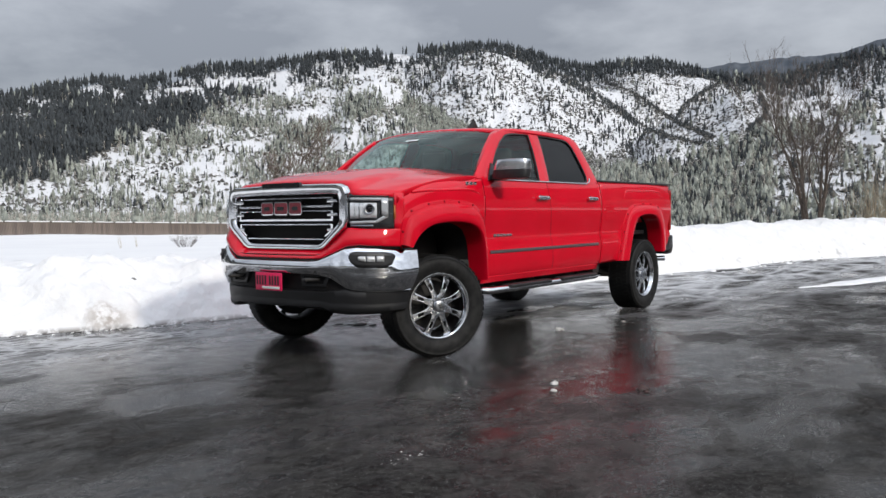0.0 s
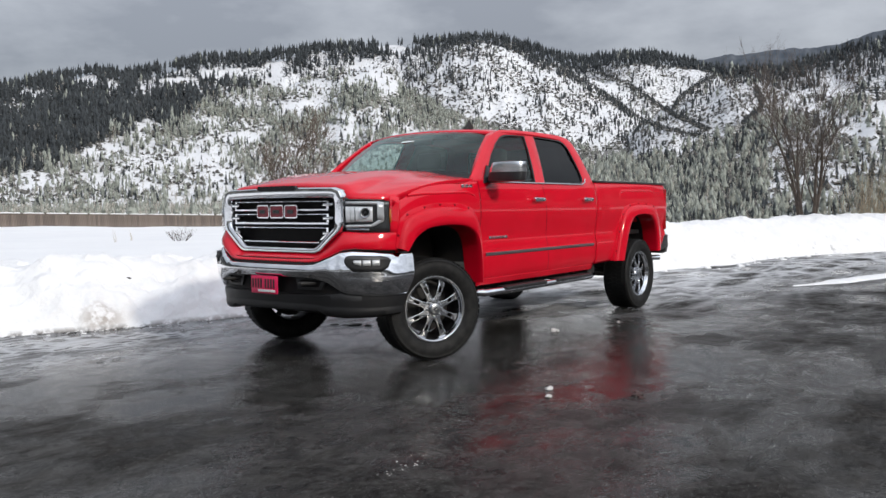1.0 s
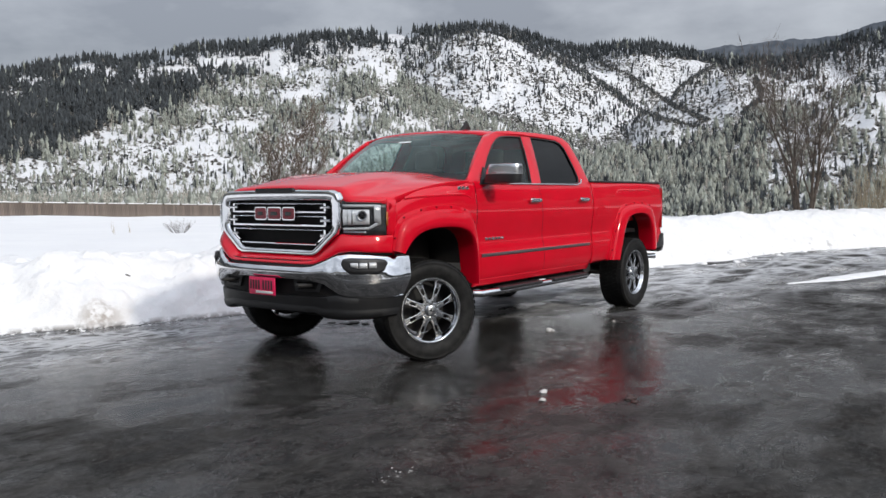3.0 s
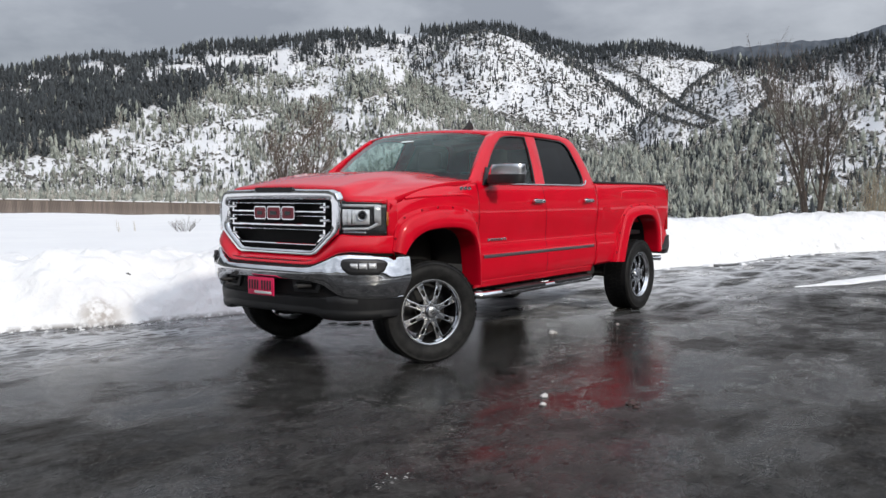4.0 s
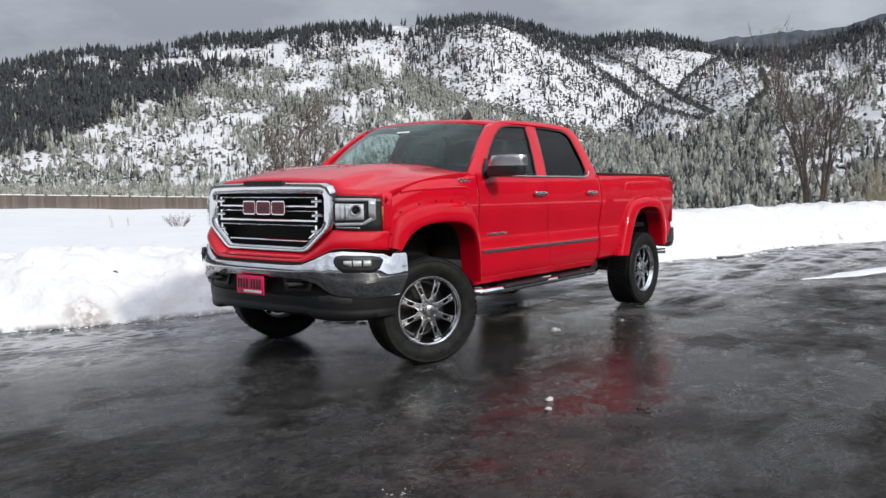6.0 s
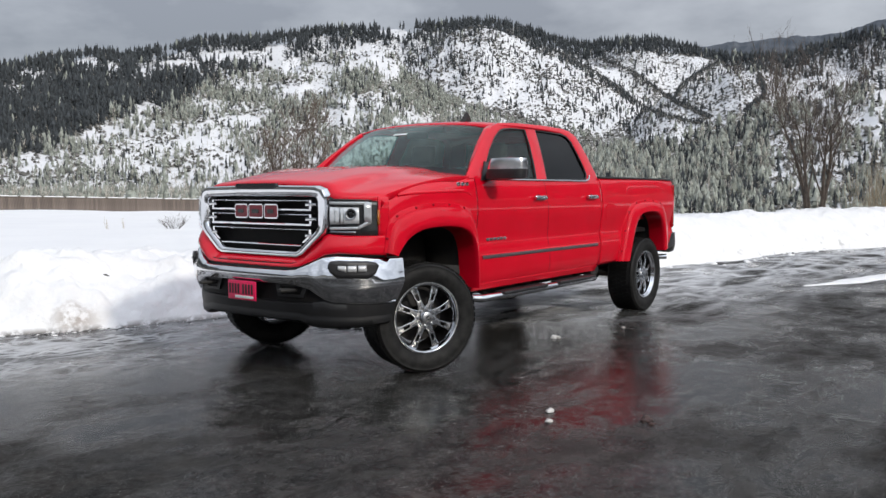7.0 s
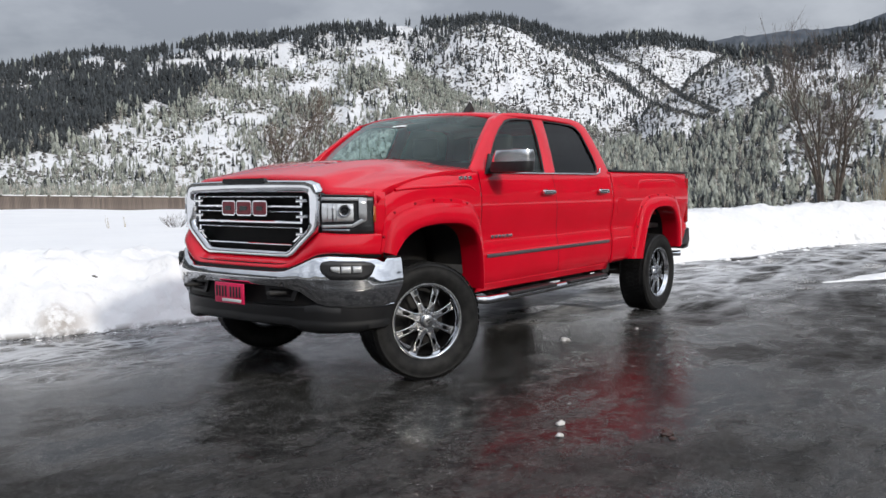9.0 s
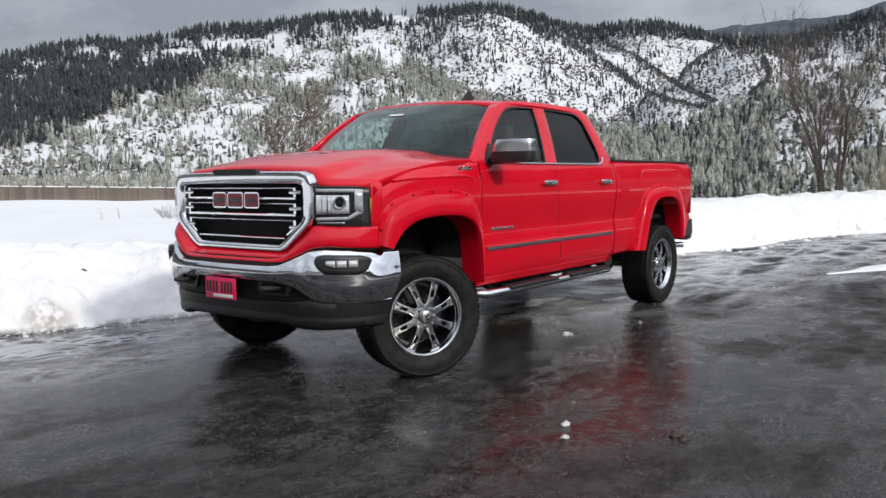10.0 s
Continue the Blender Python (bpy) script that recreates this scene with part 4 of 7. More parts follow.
def plant_woods():
    rng = np.random.default_rng(11)
    dark, frost, bare = [], [], []
    names = list(RIDGES)
    share = {"skyline": 11000, "peak": 15000, "spur": 5000, "shoulder": 6000, "knoll": 8000, "near_hill": 34000, "wood": 15000}
    for name, count in share.items():
        pts, foot, crest = RIDGES[name]
        lo, hi = max(186, min(p[0] for p in pts)), min(250, max(p[0] for p in pts))
        az = rng.uniform(lo, hi, count)
        t = rng.uniform(0.0, 1.0, count)
        if name == "skyline":
            t = 1 - 0.45 * rng.uniform(0, 1, count) ** 2.2
        r = foot + (crest * (1 + 0.10 * (fractal(az / 4.0, az * 0 + 3.3, 3, 5) - 0.5)) - foot) * t
        z, who = land(az, r)
        x, y = CX + r * np.cos(np.radians(az)), CY + r * np.sin(np.radians(az))
        clump = 0.55 * fractal(az / 1.6, t * 6 + 9, 3, 71) + 0.45 * fractal(x / 40, y / 40, 3, 72)
        el = np.degrees(np.arctan2(z - 1.3, r))
        clear, thick, belt, wooded = cleared(az, el), thicket(az, el), shaded_conifer_belt(az, el), grove(az, el)
        mood = np.clip((fractal(az / 1.1, el / 0.6, 3, 64) - 0.35) / 0.3, 0, 1)
        broken, low = high_open(az, el), el < peak_foot(az)
        dice = rng.uniform(0, 1, count)
        size = (7.0 + 0.0045 * r) * rng.uniform(0.45, 1.2, count)
        patch = np.clip((clump - 0.45) / 0.10, 0, 1)
        for k in range(count):
            if names[who[k]] != name:
                continue
            a, tt, p = az[k], t[k], patch[k]
            grow = 1.0
            if name == "near_hill":
                # dark belt trees against pale ones below also paint cloud shade against sun
                light = (0.20 + 0.50 * p) * (1 - wooded[k]) + 0.85 * wooded[k]
                dens = belt[k] * (0.60 + 0.33 * p) * (1 - 0.80 * broken[k]) + (1 - belt[k]) * light
                pale = 0.05 * belt[k] + 0.86 * (1 - belt[k])
                grow = (1.05 * belt[k] + 0.68 * (1 - belt[k])) * (0.75 + 0.5 * mood[k])
            elif name == "skyline":
                dens, pale, grow = 0.95 if tt > 0.9 else (0.12 if 202 < a < 214 else 0.55), 0.03, rng.uniform(0.85, 1.35)
            elif name == "peak":
                dens, pale, grow = 0.05 + 0.16 * p, 0.10, 0.8
                if a < 211.5 and tt > 0.93 or a > 217 and tt > 0.88:
                    dens = 0.6
                if low[k]:
                    dens, pale = 0.25 + 0.45 * p, 0.75
            elif name in ("spur", "shoulder", "knoll"):
                dens, pale, grow = 0.04 + 0.20 * p, 0.2, 0.8
                if name == "spur" and (tt < 0.55 or a < 205 and tt > 0.95):
                    dens, pale = 0.2, 0.2
                if name == "shoulder" and tt < 0.45 or name == "knoll" and tt < 0.28:
                    dens, pale = 0.45, 0.25
                if name == "knoll" and a < 195:
                    dens, pale, grow = 0.08 + 0.22 * p, 0.4, 0.9
            else:
                dens, pale = (0.35 + 0.6 * p if a > 195.5 else 0.08 + 0.28 * p), 0.62 + 0.33 * mood[k]
                grow = 0.60 + 0.35 * mood[k]
            dens *= 1 - 0.93 * clear[k]
            if thick[k] > 0 and name != "near_hill":
                dens, pale = max(dens, 0.3 * thick[k]), 0.05
            if dice[k] > dens:
                continue
            place = (x[k], y[k], z[k], size[k] * grow)
            q = rng.uniform()
            if q < pale * (0.72 if wooded[k] > 0.3 else 0.5):
                frost.append(place)
            elif q < pale:
                bare.append((place[0], place[1], place[2], place[3] * 0.9))
            else:
                dark.append(place)
    # thin pale trees on the flat behind the fence
    az, r = rng.uniform(226, 250, 1500), rng.uniform(260, 540, 1500)
    z, _ = land(az, r)
    for k in range(1500):
        spot = (CX + r[k] * math.cos(radians(az[k])), CY + r[k] * math.sin(radians(az[k])), z[k], rng.uniform(3.0, 6.5))
        (frost if rng.uniform() < 0.35 else bare).append(spot)
    # dark woods on the unseen hills all round, added to darken the truck's reflections
    az = np.concatenate([rng.uniform(78, 176, 3000), rng.uniform(256, 330, 1800)])
    r = rng.uniform(330, 1150, len(az))
    z, _ = land(az, r)
    dark += [(CX + r[k] * math.cos(radians(az[k])), CY + r[k] * math.sin(radians(az[k])), z[k], 20 * rng.uniform(0.7, 1.3)) for k in range(len(az))]
    # brush on the open snow slopes
    brush = []
    for name, count in {"peak": 19000, "spur": 4500, "shoulder": 6000, "knoll": 7000, "near_hill": 12000, "wood": 7000, "skyline": 6000}.items():
        pts, foot, crest = RIDGES[name]
        lo, hi = max(186, min(p[0] for p in pts)), min(250, max(p[0] for p in pts))
        az, t = rng.uniform(lo, hi, count), rng.uniform(0.02, 1.0, count)
        r = foot + (crest * (1 + 0.10 * (fractal(az / 4.0, az * 0 + 3.3, 3, 5) - 0.5)) - foot) * t
        z, who = land(az, r)
        x, y = CX + r * np.cos(np.radians(az)), CY + r * np.sin(np.radians(az))
        c = fractal(x / 28, y / 28, 4, 91) - 0.12 * cleared(az, np.degrees(np.arctan2(z - 1.3, r)))
        keep = (np.array([names[w] == name for w in who])) & (rng.uniform(0, 1, count) < 0.12 + 0.88 * np.clip((c - 0.42) / 0.14, 0, 1))
        size = rng.uniform(1.2, 4.0, count) * (0.7 + 0.0005 * r)
        brush += [(x[k], y[k], z[k] + 0.2, size[k]) for k in np.nonzero(keep)[0]]
    # close scrub and small firs along the gullies and crests
    for line in THICKETS:
        P = smooth_curve(line, 60)
        n = 1500
        spots = P[rng.integers(60, size=n)] + rng.normal(0, 1, (n, 2)) * (0.055, 0.03)
        rr = np.linspace(560, 1650, 150)
        az = np.repeat(spots[:, :1], 150, 1)
        zz, _ = land(az, np.repeat(rr[None], n, 0))
        rise = np.degrees(np.arctan2(zz - 1.3, rr[None]))
        for k in range(n):
            up = np.nonzero(rise[k] >= spots[k, 1])[0]
            if not len(up):
                continue
            a, r = radians(spots[k, 0]), rr[up[0]]
            spot = (CX + r * math.cos(a), CY + r * math.sin(a), zz[k, up[0]])
            if rng.uniform() < 0.45:
                dark.append((*spot, rng.uniform(3, 7)))
            else:
                brush.append((*spot, rng.uniform(2.5, 5)))
    tufts = []
    for k in range(6):
        rr = random.Random(k)
        ring = [(0.45 * rr.uniform(0.6, 1.2) * math.cos(a), 0.45 * rr.uniform(0.6, 1.2) * math.sin(a), rr.uniform(0.0, 0.35)) for a in np.linspace(0, 2 * math.pi, 6, endpoint=False)]
        tufts.append((np.array(ring + [(rr.uniform(-.15, .15), rr.uniform(-.15, .15), rr.uniform(0.5, 0.9))]), [(j, (j + 1) % 6, 6) for j in range(6)]))
    wood("hillside_brush", tufts, brush, BRUSH, "low grey-brown brush poking through the snow")
    pines = [tree_mesh(5, 3, 0.16 + 0.035 * (s % 3), 0.035, s, True, 1.9) for s in range(9)]
    wood("conifer_forest", pines, dark, PINE, "dark conifer forest on the snowy mountain slopes")
    wood("frosted_forest", [tree_mesh(5, 3, 0.18 + 0.04 * (s % 3), 0.04, 40 + s, True, 2.2, 0.6) for s in range(9)], frost, PINE_FROST, "frosted grey-green conifers on the lower slopes")
    wood("leafless_forest", [bare_mesh(s) for s in range(5)], bare, BARE, "leafless grey-brown trees on the lower slopes")


plant_woods()


# ---- the pickup truck: x forward, y to its driver's side, front axle near x = 0 ----
truck = new("pickup_truck")
MID = (-1.8, 0, 1.0)
tagged(truck, "lifted red crew cab pickup truck with chrome wheels", "pickup truck")

GRILLE_BLACK = material("grille_black", (0.004, 0.004, 0.0045), 0.55, 0.0, (0.007, 0.006, 0.006), 15.0, spec=0.15)
PLAN_GRILLE = [(0.0, 0.712), (0.25, 0.710), (0.45, 0.704), (0.60, 0.700), (0.69, 0.688)]
PLAN_FRONT = [(0.0, 0.712), (0.25, 0.710), (0.45, 0.704), (0.60, 0.700), (0.69, 0.688), (0.76, 0.655), (0.84, 0.59), (0.90, 0.515), (0.94, 0.44), (0.962, 0.36)]
PLAN_BUMPER = [(0.0, 0.875), (0.25, 0.87), (0.42, 0.855), (0.55, 0.825), (0.66, 0.785), (0.75, 0.735), (0.84, 0.655), (0.91, 0.56), (0.955, 0.45), (0.98, 0.33), (0.985, 0.215)]


# section of the body side, its creases rounded
SIDE_Z = np.linspace(0.50, 1.55, 211)
SIDE_Y = np.interp(SIDE_Z, [0.54, 0.58, 0.63, 0.70, 0.80, 0.86, 0.90, 0.95, 1.08, 1.15, 1.22, 1.30, 1.38, 1.44, 1.48, 1.51],
                   [0.925, 0.945, 0.966, 0.979, 0.984, 0.981, 0.970, 0.968, 0.987, 0.9955, 0.9965, 0.990, 0.978, 0.963, 0.949, 0.930])
SIDE_Y = np.convolve(np.pad(SIDE_Y, 7, mode="edge"), np.hanning(17)[1:-1] / np.hanning(17).sum(), mode="valid")


def side_y(x, z):
    """Half width of the body at a place along the side."""
    y = float(np.interp(z, SIDE_Z, SIDE_Y))
    if x > 0.0:
        y -= 0.05 * (min(x, 0.5) / 0.45) ** 2
    if x < -4.4:
        y -= 0.02 * ((-4.4 - x) / 0.5) ** 2
    return y


def front_x(y, plan):
    y = abs(y)
    return float(np.interp(y, [p[0] for p in plan], [p[1] for p in plan]))


def side_panel(low, high, rows=14, n=40, roll=0.0):
    """A sheet of the body side between a lower and an upper line of (x, z)."""
    A, B = even(low, n), even(high, n)
    P = []
    for k in range(rows):
        t = k / (rows - 1)
        row = []
        for a, b in zip(A, B):
            x, z = a + (b - a) * t
            y = side_y(x, z)
            if roll and t > 0.7:
                y -= roll * ((t - 0.7) / 0.3) ** 2 * min(1, max(0, (x + 0.70) / 0.30))
            row.append((x, y, z))
        P.append(row)
    return grid(P)


# openings of the wheel arches, (x, z)
ARCH_F = [(0.33, 0.895), (0.29, 0.945), (0.22, 1.01), (0.10, 1.065), (-0.09, 1.085), (-0.30, 1.082), (-0.44, 1.06), (-0.54, 1.01), (-0.60, 0.91), (-0.625, 0.75), (-0.63, 0.58)]
FLARE_F = [(0.415, 0.925), (0.39, 1.06), (0.34, 1.165), (0.22, 1.225), (0.0, 1.262), (-0.25, 1.268), (-0.45, 1.25), (-0.58, 1.205), (-0.66, 1.08), (-0.685, 0.85), (-0.688, 0.585)]
ARCH_R = [(-3.50, 0.60), (-3.555, 0.75), (-3.62, 0.90), (-3.70, 1.02), (-3.80, 1.09), (-3.95, 1.115), (-4.20, 1.11), (-4.34, 1.06), (-4.43, 0.95), (-4.47, 0.80), (-4.48, 0.66)]
FLARE_R = [(-3.33, 0.605), (-3.40, 0.80), (-3.48, 1.00), (-3.56, 1.15), (-3.69, 1.225), (-3.95, 1.255), (-4.25, 1.25), (-4.46, 1.215), (-4.60, 1.10), (-4.66, 0.92), (-4.68, 0.70)]


def hood_edge(x):
    t = min(max((0.36 - x) / 1.02, 0), 1)
    return 1.315 + 0.160 * (1 - (1 - t) ** 2)


# front fenders
def behind_flare(arch, flare_line, f=0.45):
    """The edge of the sheet metal, hidden behind the flare."""
    return [(a[0] + (b[0] - a[0]) * f, a[1] + (b[1] - a[1]) * f) for a, b in zip(arch, flare_line)]


fender_low = [(0.365, 0.885)] + behind_flare(ARCH_F, FLARE_F)[1:] + [(-0.696, 0.58)]
fender_high = [(x, hood_edge(x)) for x in np.linspace(0.36, -0.696, 16)]
both("fender", side_panel(fender_low, fender_high, 16, 70, roll=0.035), RED, truck, "glossy red front fender", solid=0.02)


def hood_mesh():
    ys = np.concatenate([np.linspace(0, 0.5, 8), np.linspace(0.54, 0.70, 6), np.linspace(0.74, 0.945, 7)])
    ys = np.concatenate([-ys[:0:-1], ys])
    P = []
    for y in ys:
        a = abs(y)
        xf = front_x(min(a, 0.945), PLAN_FRONT) - float(np.interp(a, [0, 0.60, 0.68, 0.72, 1], [0.06, 0.05, 0.03, 0.004, 0.004]))
        zf = float(np.interp(a, [0, 0.22, 0.26, 0.60, 0.66, 0.70, 0.74, 0.86, 0.945], [1.425, 1.425, 1.42, 1.408, 1.385, 1.345, 1.328, 1.322, 1.316]))
        zr = float(np.interp(a, [0, 0.35, 0.5, 0.58, 0.66, 0.80, 0.90, 0.945], [1.562, 1.560, 1.548, 1.535, 1.514, 1.496, 1.480, 1.472]))
        xr = -0.50 - 0.17 * (a / 0.945) ** 2
        row = []
        for t in np.linspace(0, 1, 34):
            f = 1 - (1 - t) ** (2.7 - 0.7 * a)
            x = xf + (xr - xf) * t
            z = zf + (zr - zf) * f
            z += 0.012 * math.exp(-((a - 0.36 - 0.10 * t) / 0.05) ** 2) * math.sin(math.pi * min(1, t * 1.05))
            row.append((x, y, z))
        row[0] = (row[0][0] + 0.004, y, row[0][2] - (0.02 if a < 0.6 else 0.03))
        P.append(row)
    for end, s in ((0, -1), (-1, 1)):
        skirt = [(x, y + 0.006 * s, z - 0.045) for x, y, z in P[end]]
        P.insert(0, skirt) if end == 0 else P.append(skirt)
    return grid(P, flip=False)


part("hood", hood_mesh(), RED, truck, "broad red hood with raised centre", solid=0.012, outward=MID)

both("cowl_side", block(-0.640, 0.893, 1.446, 0.13, 0.10, 0.055, 0.02), RED, truck)

# doors, cab corner, rockers
GAP = 0.006
both("front_door", side_panel([(-0.695 - GAP, 0.60), (-1.905, 0.60)], [(-0.695 - GAP, 1.458), (-1.80 + GAP, 1.458)], 40, 24), RED, truck, "red front door")
both("rear_door", side_panel([(-1.905 - GAP, 0.60), (-2.885, 0.60)], [(-1.80 - GAP + 0.006, 1.458), (-2.885, 1.458)], 40, 24), RED, truck, "red rear door")
both("cab_corner", side_panel([(-2.885 - GAP, 0.60), (-2.918, 0.60)], [(-2.885 - GAP, 1.458), (-2.918, 1.458)], 26, 4), RED, truck, solid=0.02)
both("rocker_panel", side_panel([(-0.70, 0.535), (-2.915, 0.535)], [(-0.70, 0.594), (-2.915, 0.594)], 6, 30), RED, truck, "red rocker panel", solid=0.03)
both("door_jamb", block(-1.80, 0.90, 1.02, 2.22, 0.06, 0.92, 0.01), BLACK_VOID, truck)

# greenhouse
def glass_y(z):
    return 0.950 - (z - 1.475) * 0.36 - 0.10 * max(0, z - 1.475) ** 2


FRONT_WINDOW = [(-0.82, 1.456), (-0.93, 1.575), (-1.05, 1.695), (-1.20, 1.812), (-1.33, 1.885), (-1.42, 1.908), (-1.55, 1.918), (-1.79, 1.920), (-1.775, 1.78), (-1.735, 1.60), (-1.695, 1.456)]
REAR_WINDOW = [(-1.868, 1.456), (-1.905, 1.60), (-1.945, 1.79), (-1.965, 1.922), (-2.20, 1.924), (-2.47, 1.918), (-2.56, 1.895), (-2.62, 1.84), (-2.66, 1.72), (-2.695, 1.60), (-2.705, 1.52), (-2.685, 1.478), (-2.64, 1.458)]
FRAME_OUT = [(-0.62, 1.456), (-0.80, 1.605), (-0.98, 1.745), (-1.14, 1.860), (-1.24, 1.918), (-1.36, 1.952), (-1.60, 1.970), (-2.10, 1.978), (-2.50, 1.972), (-2.66, 1.952),
             (-2.755, 1.905), (-2.81, 1.80), (-2.86, 1.66), (-2.905, 1.52), (-2.918, 1.456)]
both("window_frame", slab(FRAME_OUT, lambda u, v, w: (u, glass_y(v) + w, v), 0.035, (FRONT_WINDOW, REAR_WINDOW), 0.006), RED, truck, "red pillars and roof rail")


def inset(poly, d):
    P = np.array(poly)
    c = P.mean(0)
    return [tuple(p + (p - c) / np.linalg.norm(p - c) * d) for p in P]


def window(poly, name, label, pane_glass):
    pane = slab(inset(poly, 0.028), lambda u, v, w: (u, glass_y(v) - 0.018 + w, v), 0.004)
    ring = slab(inset(poly, 0.004), lambda u, v, w: (u, glass_y(v) - 0.004 + w, v), 0.012, (inset(poly, -0.014),))
    for ob, seal in zip(both(name, pane, pane_glass, truck, label), (ring, mirrored(ring))):
        part("seal", seal, BLACK_PLASTIC, ob, "black rubber window seal")


window(FRONT_WINDOW, "front_side_window", "tinted front side window", GLASS_FRONT)
window(REAR_WINDOW, "rear_side_window", "dark tinted rear side window", GLASS_DARK)
belt = joined(*[tube([(-0.86, 0.964, 1.450), (-1.70, 0.966, 1.450), (-2.62, 0.966, 1.452), (-2.690, 0.962, 1.468), (-2.717, 0.952, 1.506)], 0.009, 8)])
both("belt_moulding", belt, CHROME, truck, "thin chrome window moulding")


def roof_mesh():
    P = []
    for y in np.linspace(-1, 1, 25):
        row = []
        for t in np.linspace(0, 1, 22):
            x0, x1 = -1.13 - 0.10 * y * y, -2.765 + 0.03 * y * y
            x = x0 + (x1 - x0) * t
            crown = 1.984 + 0.014 * math.sin(math.pi * min(1, t * 1.2)) - 0.06 * max(0, (0.12 - t) / 0.12) ** 2 * 0.55 - 0.07 * max(0, (t - 0.90) / 0.10) ** 2
            z = crown - 0.030 * abs(y) ** 2 - 0.020 * abs(y) ** 8
            row.append((x, y * (0.765 + 0.01 * math.sin(math.pi * t)), z))
        P.append(row)
    return grid(P)


part("roof", roof_mesh(), RED, truck, "red cab roof", solid=0.02, outward=MID)


def sheet(corners_fn, n=18, m=14):
    return grid([[corners_fn(u, v) for v in np.linspace(0, 1, m)] for u in np.linspace(-1, 1, n)])


def shield(u, v, shrink=0.0, out=0.0):
    w = 0.878 - 0.163 * v - shrink
    x = (-0.46 - 0.24 * u * u) * (1 - v) + (-1.115 - 0.10 * u * u) * v
    z = (1.525 - 0.045 * u * u) * (1 - v) + (1.950 - 0.035 * u * u - 0.015 * u ** 8) * v + 0.028 * math.sin(math.pi * v)
    return (x + out, u * w, z + out * 0.8)


windshield = part("windshield", sheet(lambda u, v: shield(u, v)), GLASS_SHIELD, truck, "sloping green-tinted windshield", outward=MID)
windshield.visible_shadow = False
part("sticker", sheet(lambda u, v: shield(-0.02 + 0.10 * u, 0.71 + 0.045 * v, 0, 0.004), 6, 3), PAPER, windshield, "small white paper sticker", outward=MID)
part("frit", sheet(lambda u, v: shield(u, 0.0 + 0.085 * v, 0, 0.003), 18, 3), BLACK_GLOSS, windshield, "black printed edge band")
# forward faces of the A-pillars
pillar = []
for k, (x, z) in enumerate(even(FRAME_OUT[:5], 12)):
    v = (z - 1.480) / (1.925 - 1.480)
    s = shield(1.0, min(1, v))
    pillar.append([(x, glass_y(z), z), (x + 0.012, glass_y(z) - 0.022, z + 0.008), (s[0] + 0.02, s[1] + 0.004, s[2] + 0.006), (s[0] - 0.01, s[1] - 0.01, s[2] - 0.01)])
both("windshield_pillar", grid(pillar), RED, truck, "red windshield pillar", solid=0.004)


def cowl(u, v):
    s = shield(u * 1.0, 0.0)
    h = (-0.47 - 0.14 * u * u, u * 0.93, 1.530 - 0.075 * u * u)
    return (s[0] * (1 - v) + h[0] * v + 0.0, s[1] * (1 - v) + h[1] * v, s[2] * (1 - v) + h[2] * v - 0.012)


part("cowl", sheet(cowl, 20, 5), BLACK_PLASTIC, truck, "black cowl below the windshield", solid=0.01, outward=(-0.6, 0, 0))
for y0, y1 in ((0.55, -0.15), (-0.20, -0.72)):
    pts = [shield(y0 / 0.83, 0.015, 0, 0.012), shield((0.5 * y0 + 0.5 * y1) / 0.83, 0.035, 0, 0.028), shield(y1 / 0.83, 0.06, 0, 0.015)]
    part("wiper", tube([tuple(p) for p in pts], 0.008, 6), BLACK_PLASTIC, truck, "black wiper")

# rear wall of the cab with its window
part("cab_back", slab([(-0.92, 0.62), (0.92, 0.62), (0.92, 1.48), (0.755, 1.93), (-0.755, 1.93), (-0.92, 1.48)], lambda u, v, w: (-2.865 + 0.28 * max(0, v - 1.48) - w * 0.9, u, v), 0.03,
     ([(-0.66, 1.52), (0.66, 1.52), (0.58, 1.86), (-0.58, 1.86)],)), RED, truck, "red rear wall of the cab")
part("rear_window", slab([(-0.68, 1.50), (0.68, 1.50), (0.60, 1.88), (-0.60, 1.88)], lambda u, v, w: (-2.85 + 0.28 * max(0, v - 1.48) - w, u, v), 0.004), GLASS_DARK, truck, "dark tinted rear window")

# antenna fin
fin = []
for k, t in enumerate(np.linspace(0, 1, 9)):
    h = 0.105 * (min(1, t / 0.62) ** 1.3) * (1 if t < 0.62 else 1 - 0.75 * ((t - 0.62) / 0.38) ** 1.3)
    fin.append([(-1.325 - 0.145 * t - 0.05 * q * t, 0.35 + s * 0.036 * (1 - abs(q) ** 1.5) * math.sin(math.pi * min(0.94, 0.06 + t)), 1.968 + (h + 0.012) * q) for s, q in ((1, 0), (1, .5), (1, .9), (0, 1), (-1, .9), (-1, .5), (-1, 0))])
part("antenna_fin", grid(fin), BLACK_VOID, truck, "black shark-fin antenna", solid=0.002)

# inside
part("cab_floor", block(-1.75, 0, 0.72, 2.25, 1.76, 0.10, 0.02), DASH, truck)
dash = [[(x, y, z - 0.03 * (y / 0.8) ** 2) for x, z in ((-0.62, 1.40), (-0.66, 1.47), (-0.85, 1.475), (-1.02, 1.45), (-1.08, 1.38), (-1.02, 1.20), (-1.0, 0.95))] for y in np.linspace(-0.86, 0.86, 12)]
part("dashboard", grid(dash), DASH, truck, "dark dashboard", solid=0.01)
ring_pts = [(-1.13 - 0.07 * math.sin(a), 0.42 + 0.19 * math.cos(a), 1.36 + 0.17 * math.sin(a)) for a in np.linspace(0, 2 * math.pi, 25)]
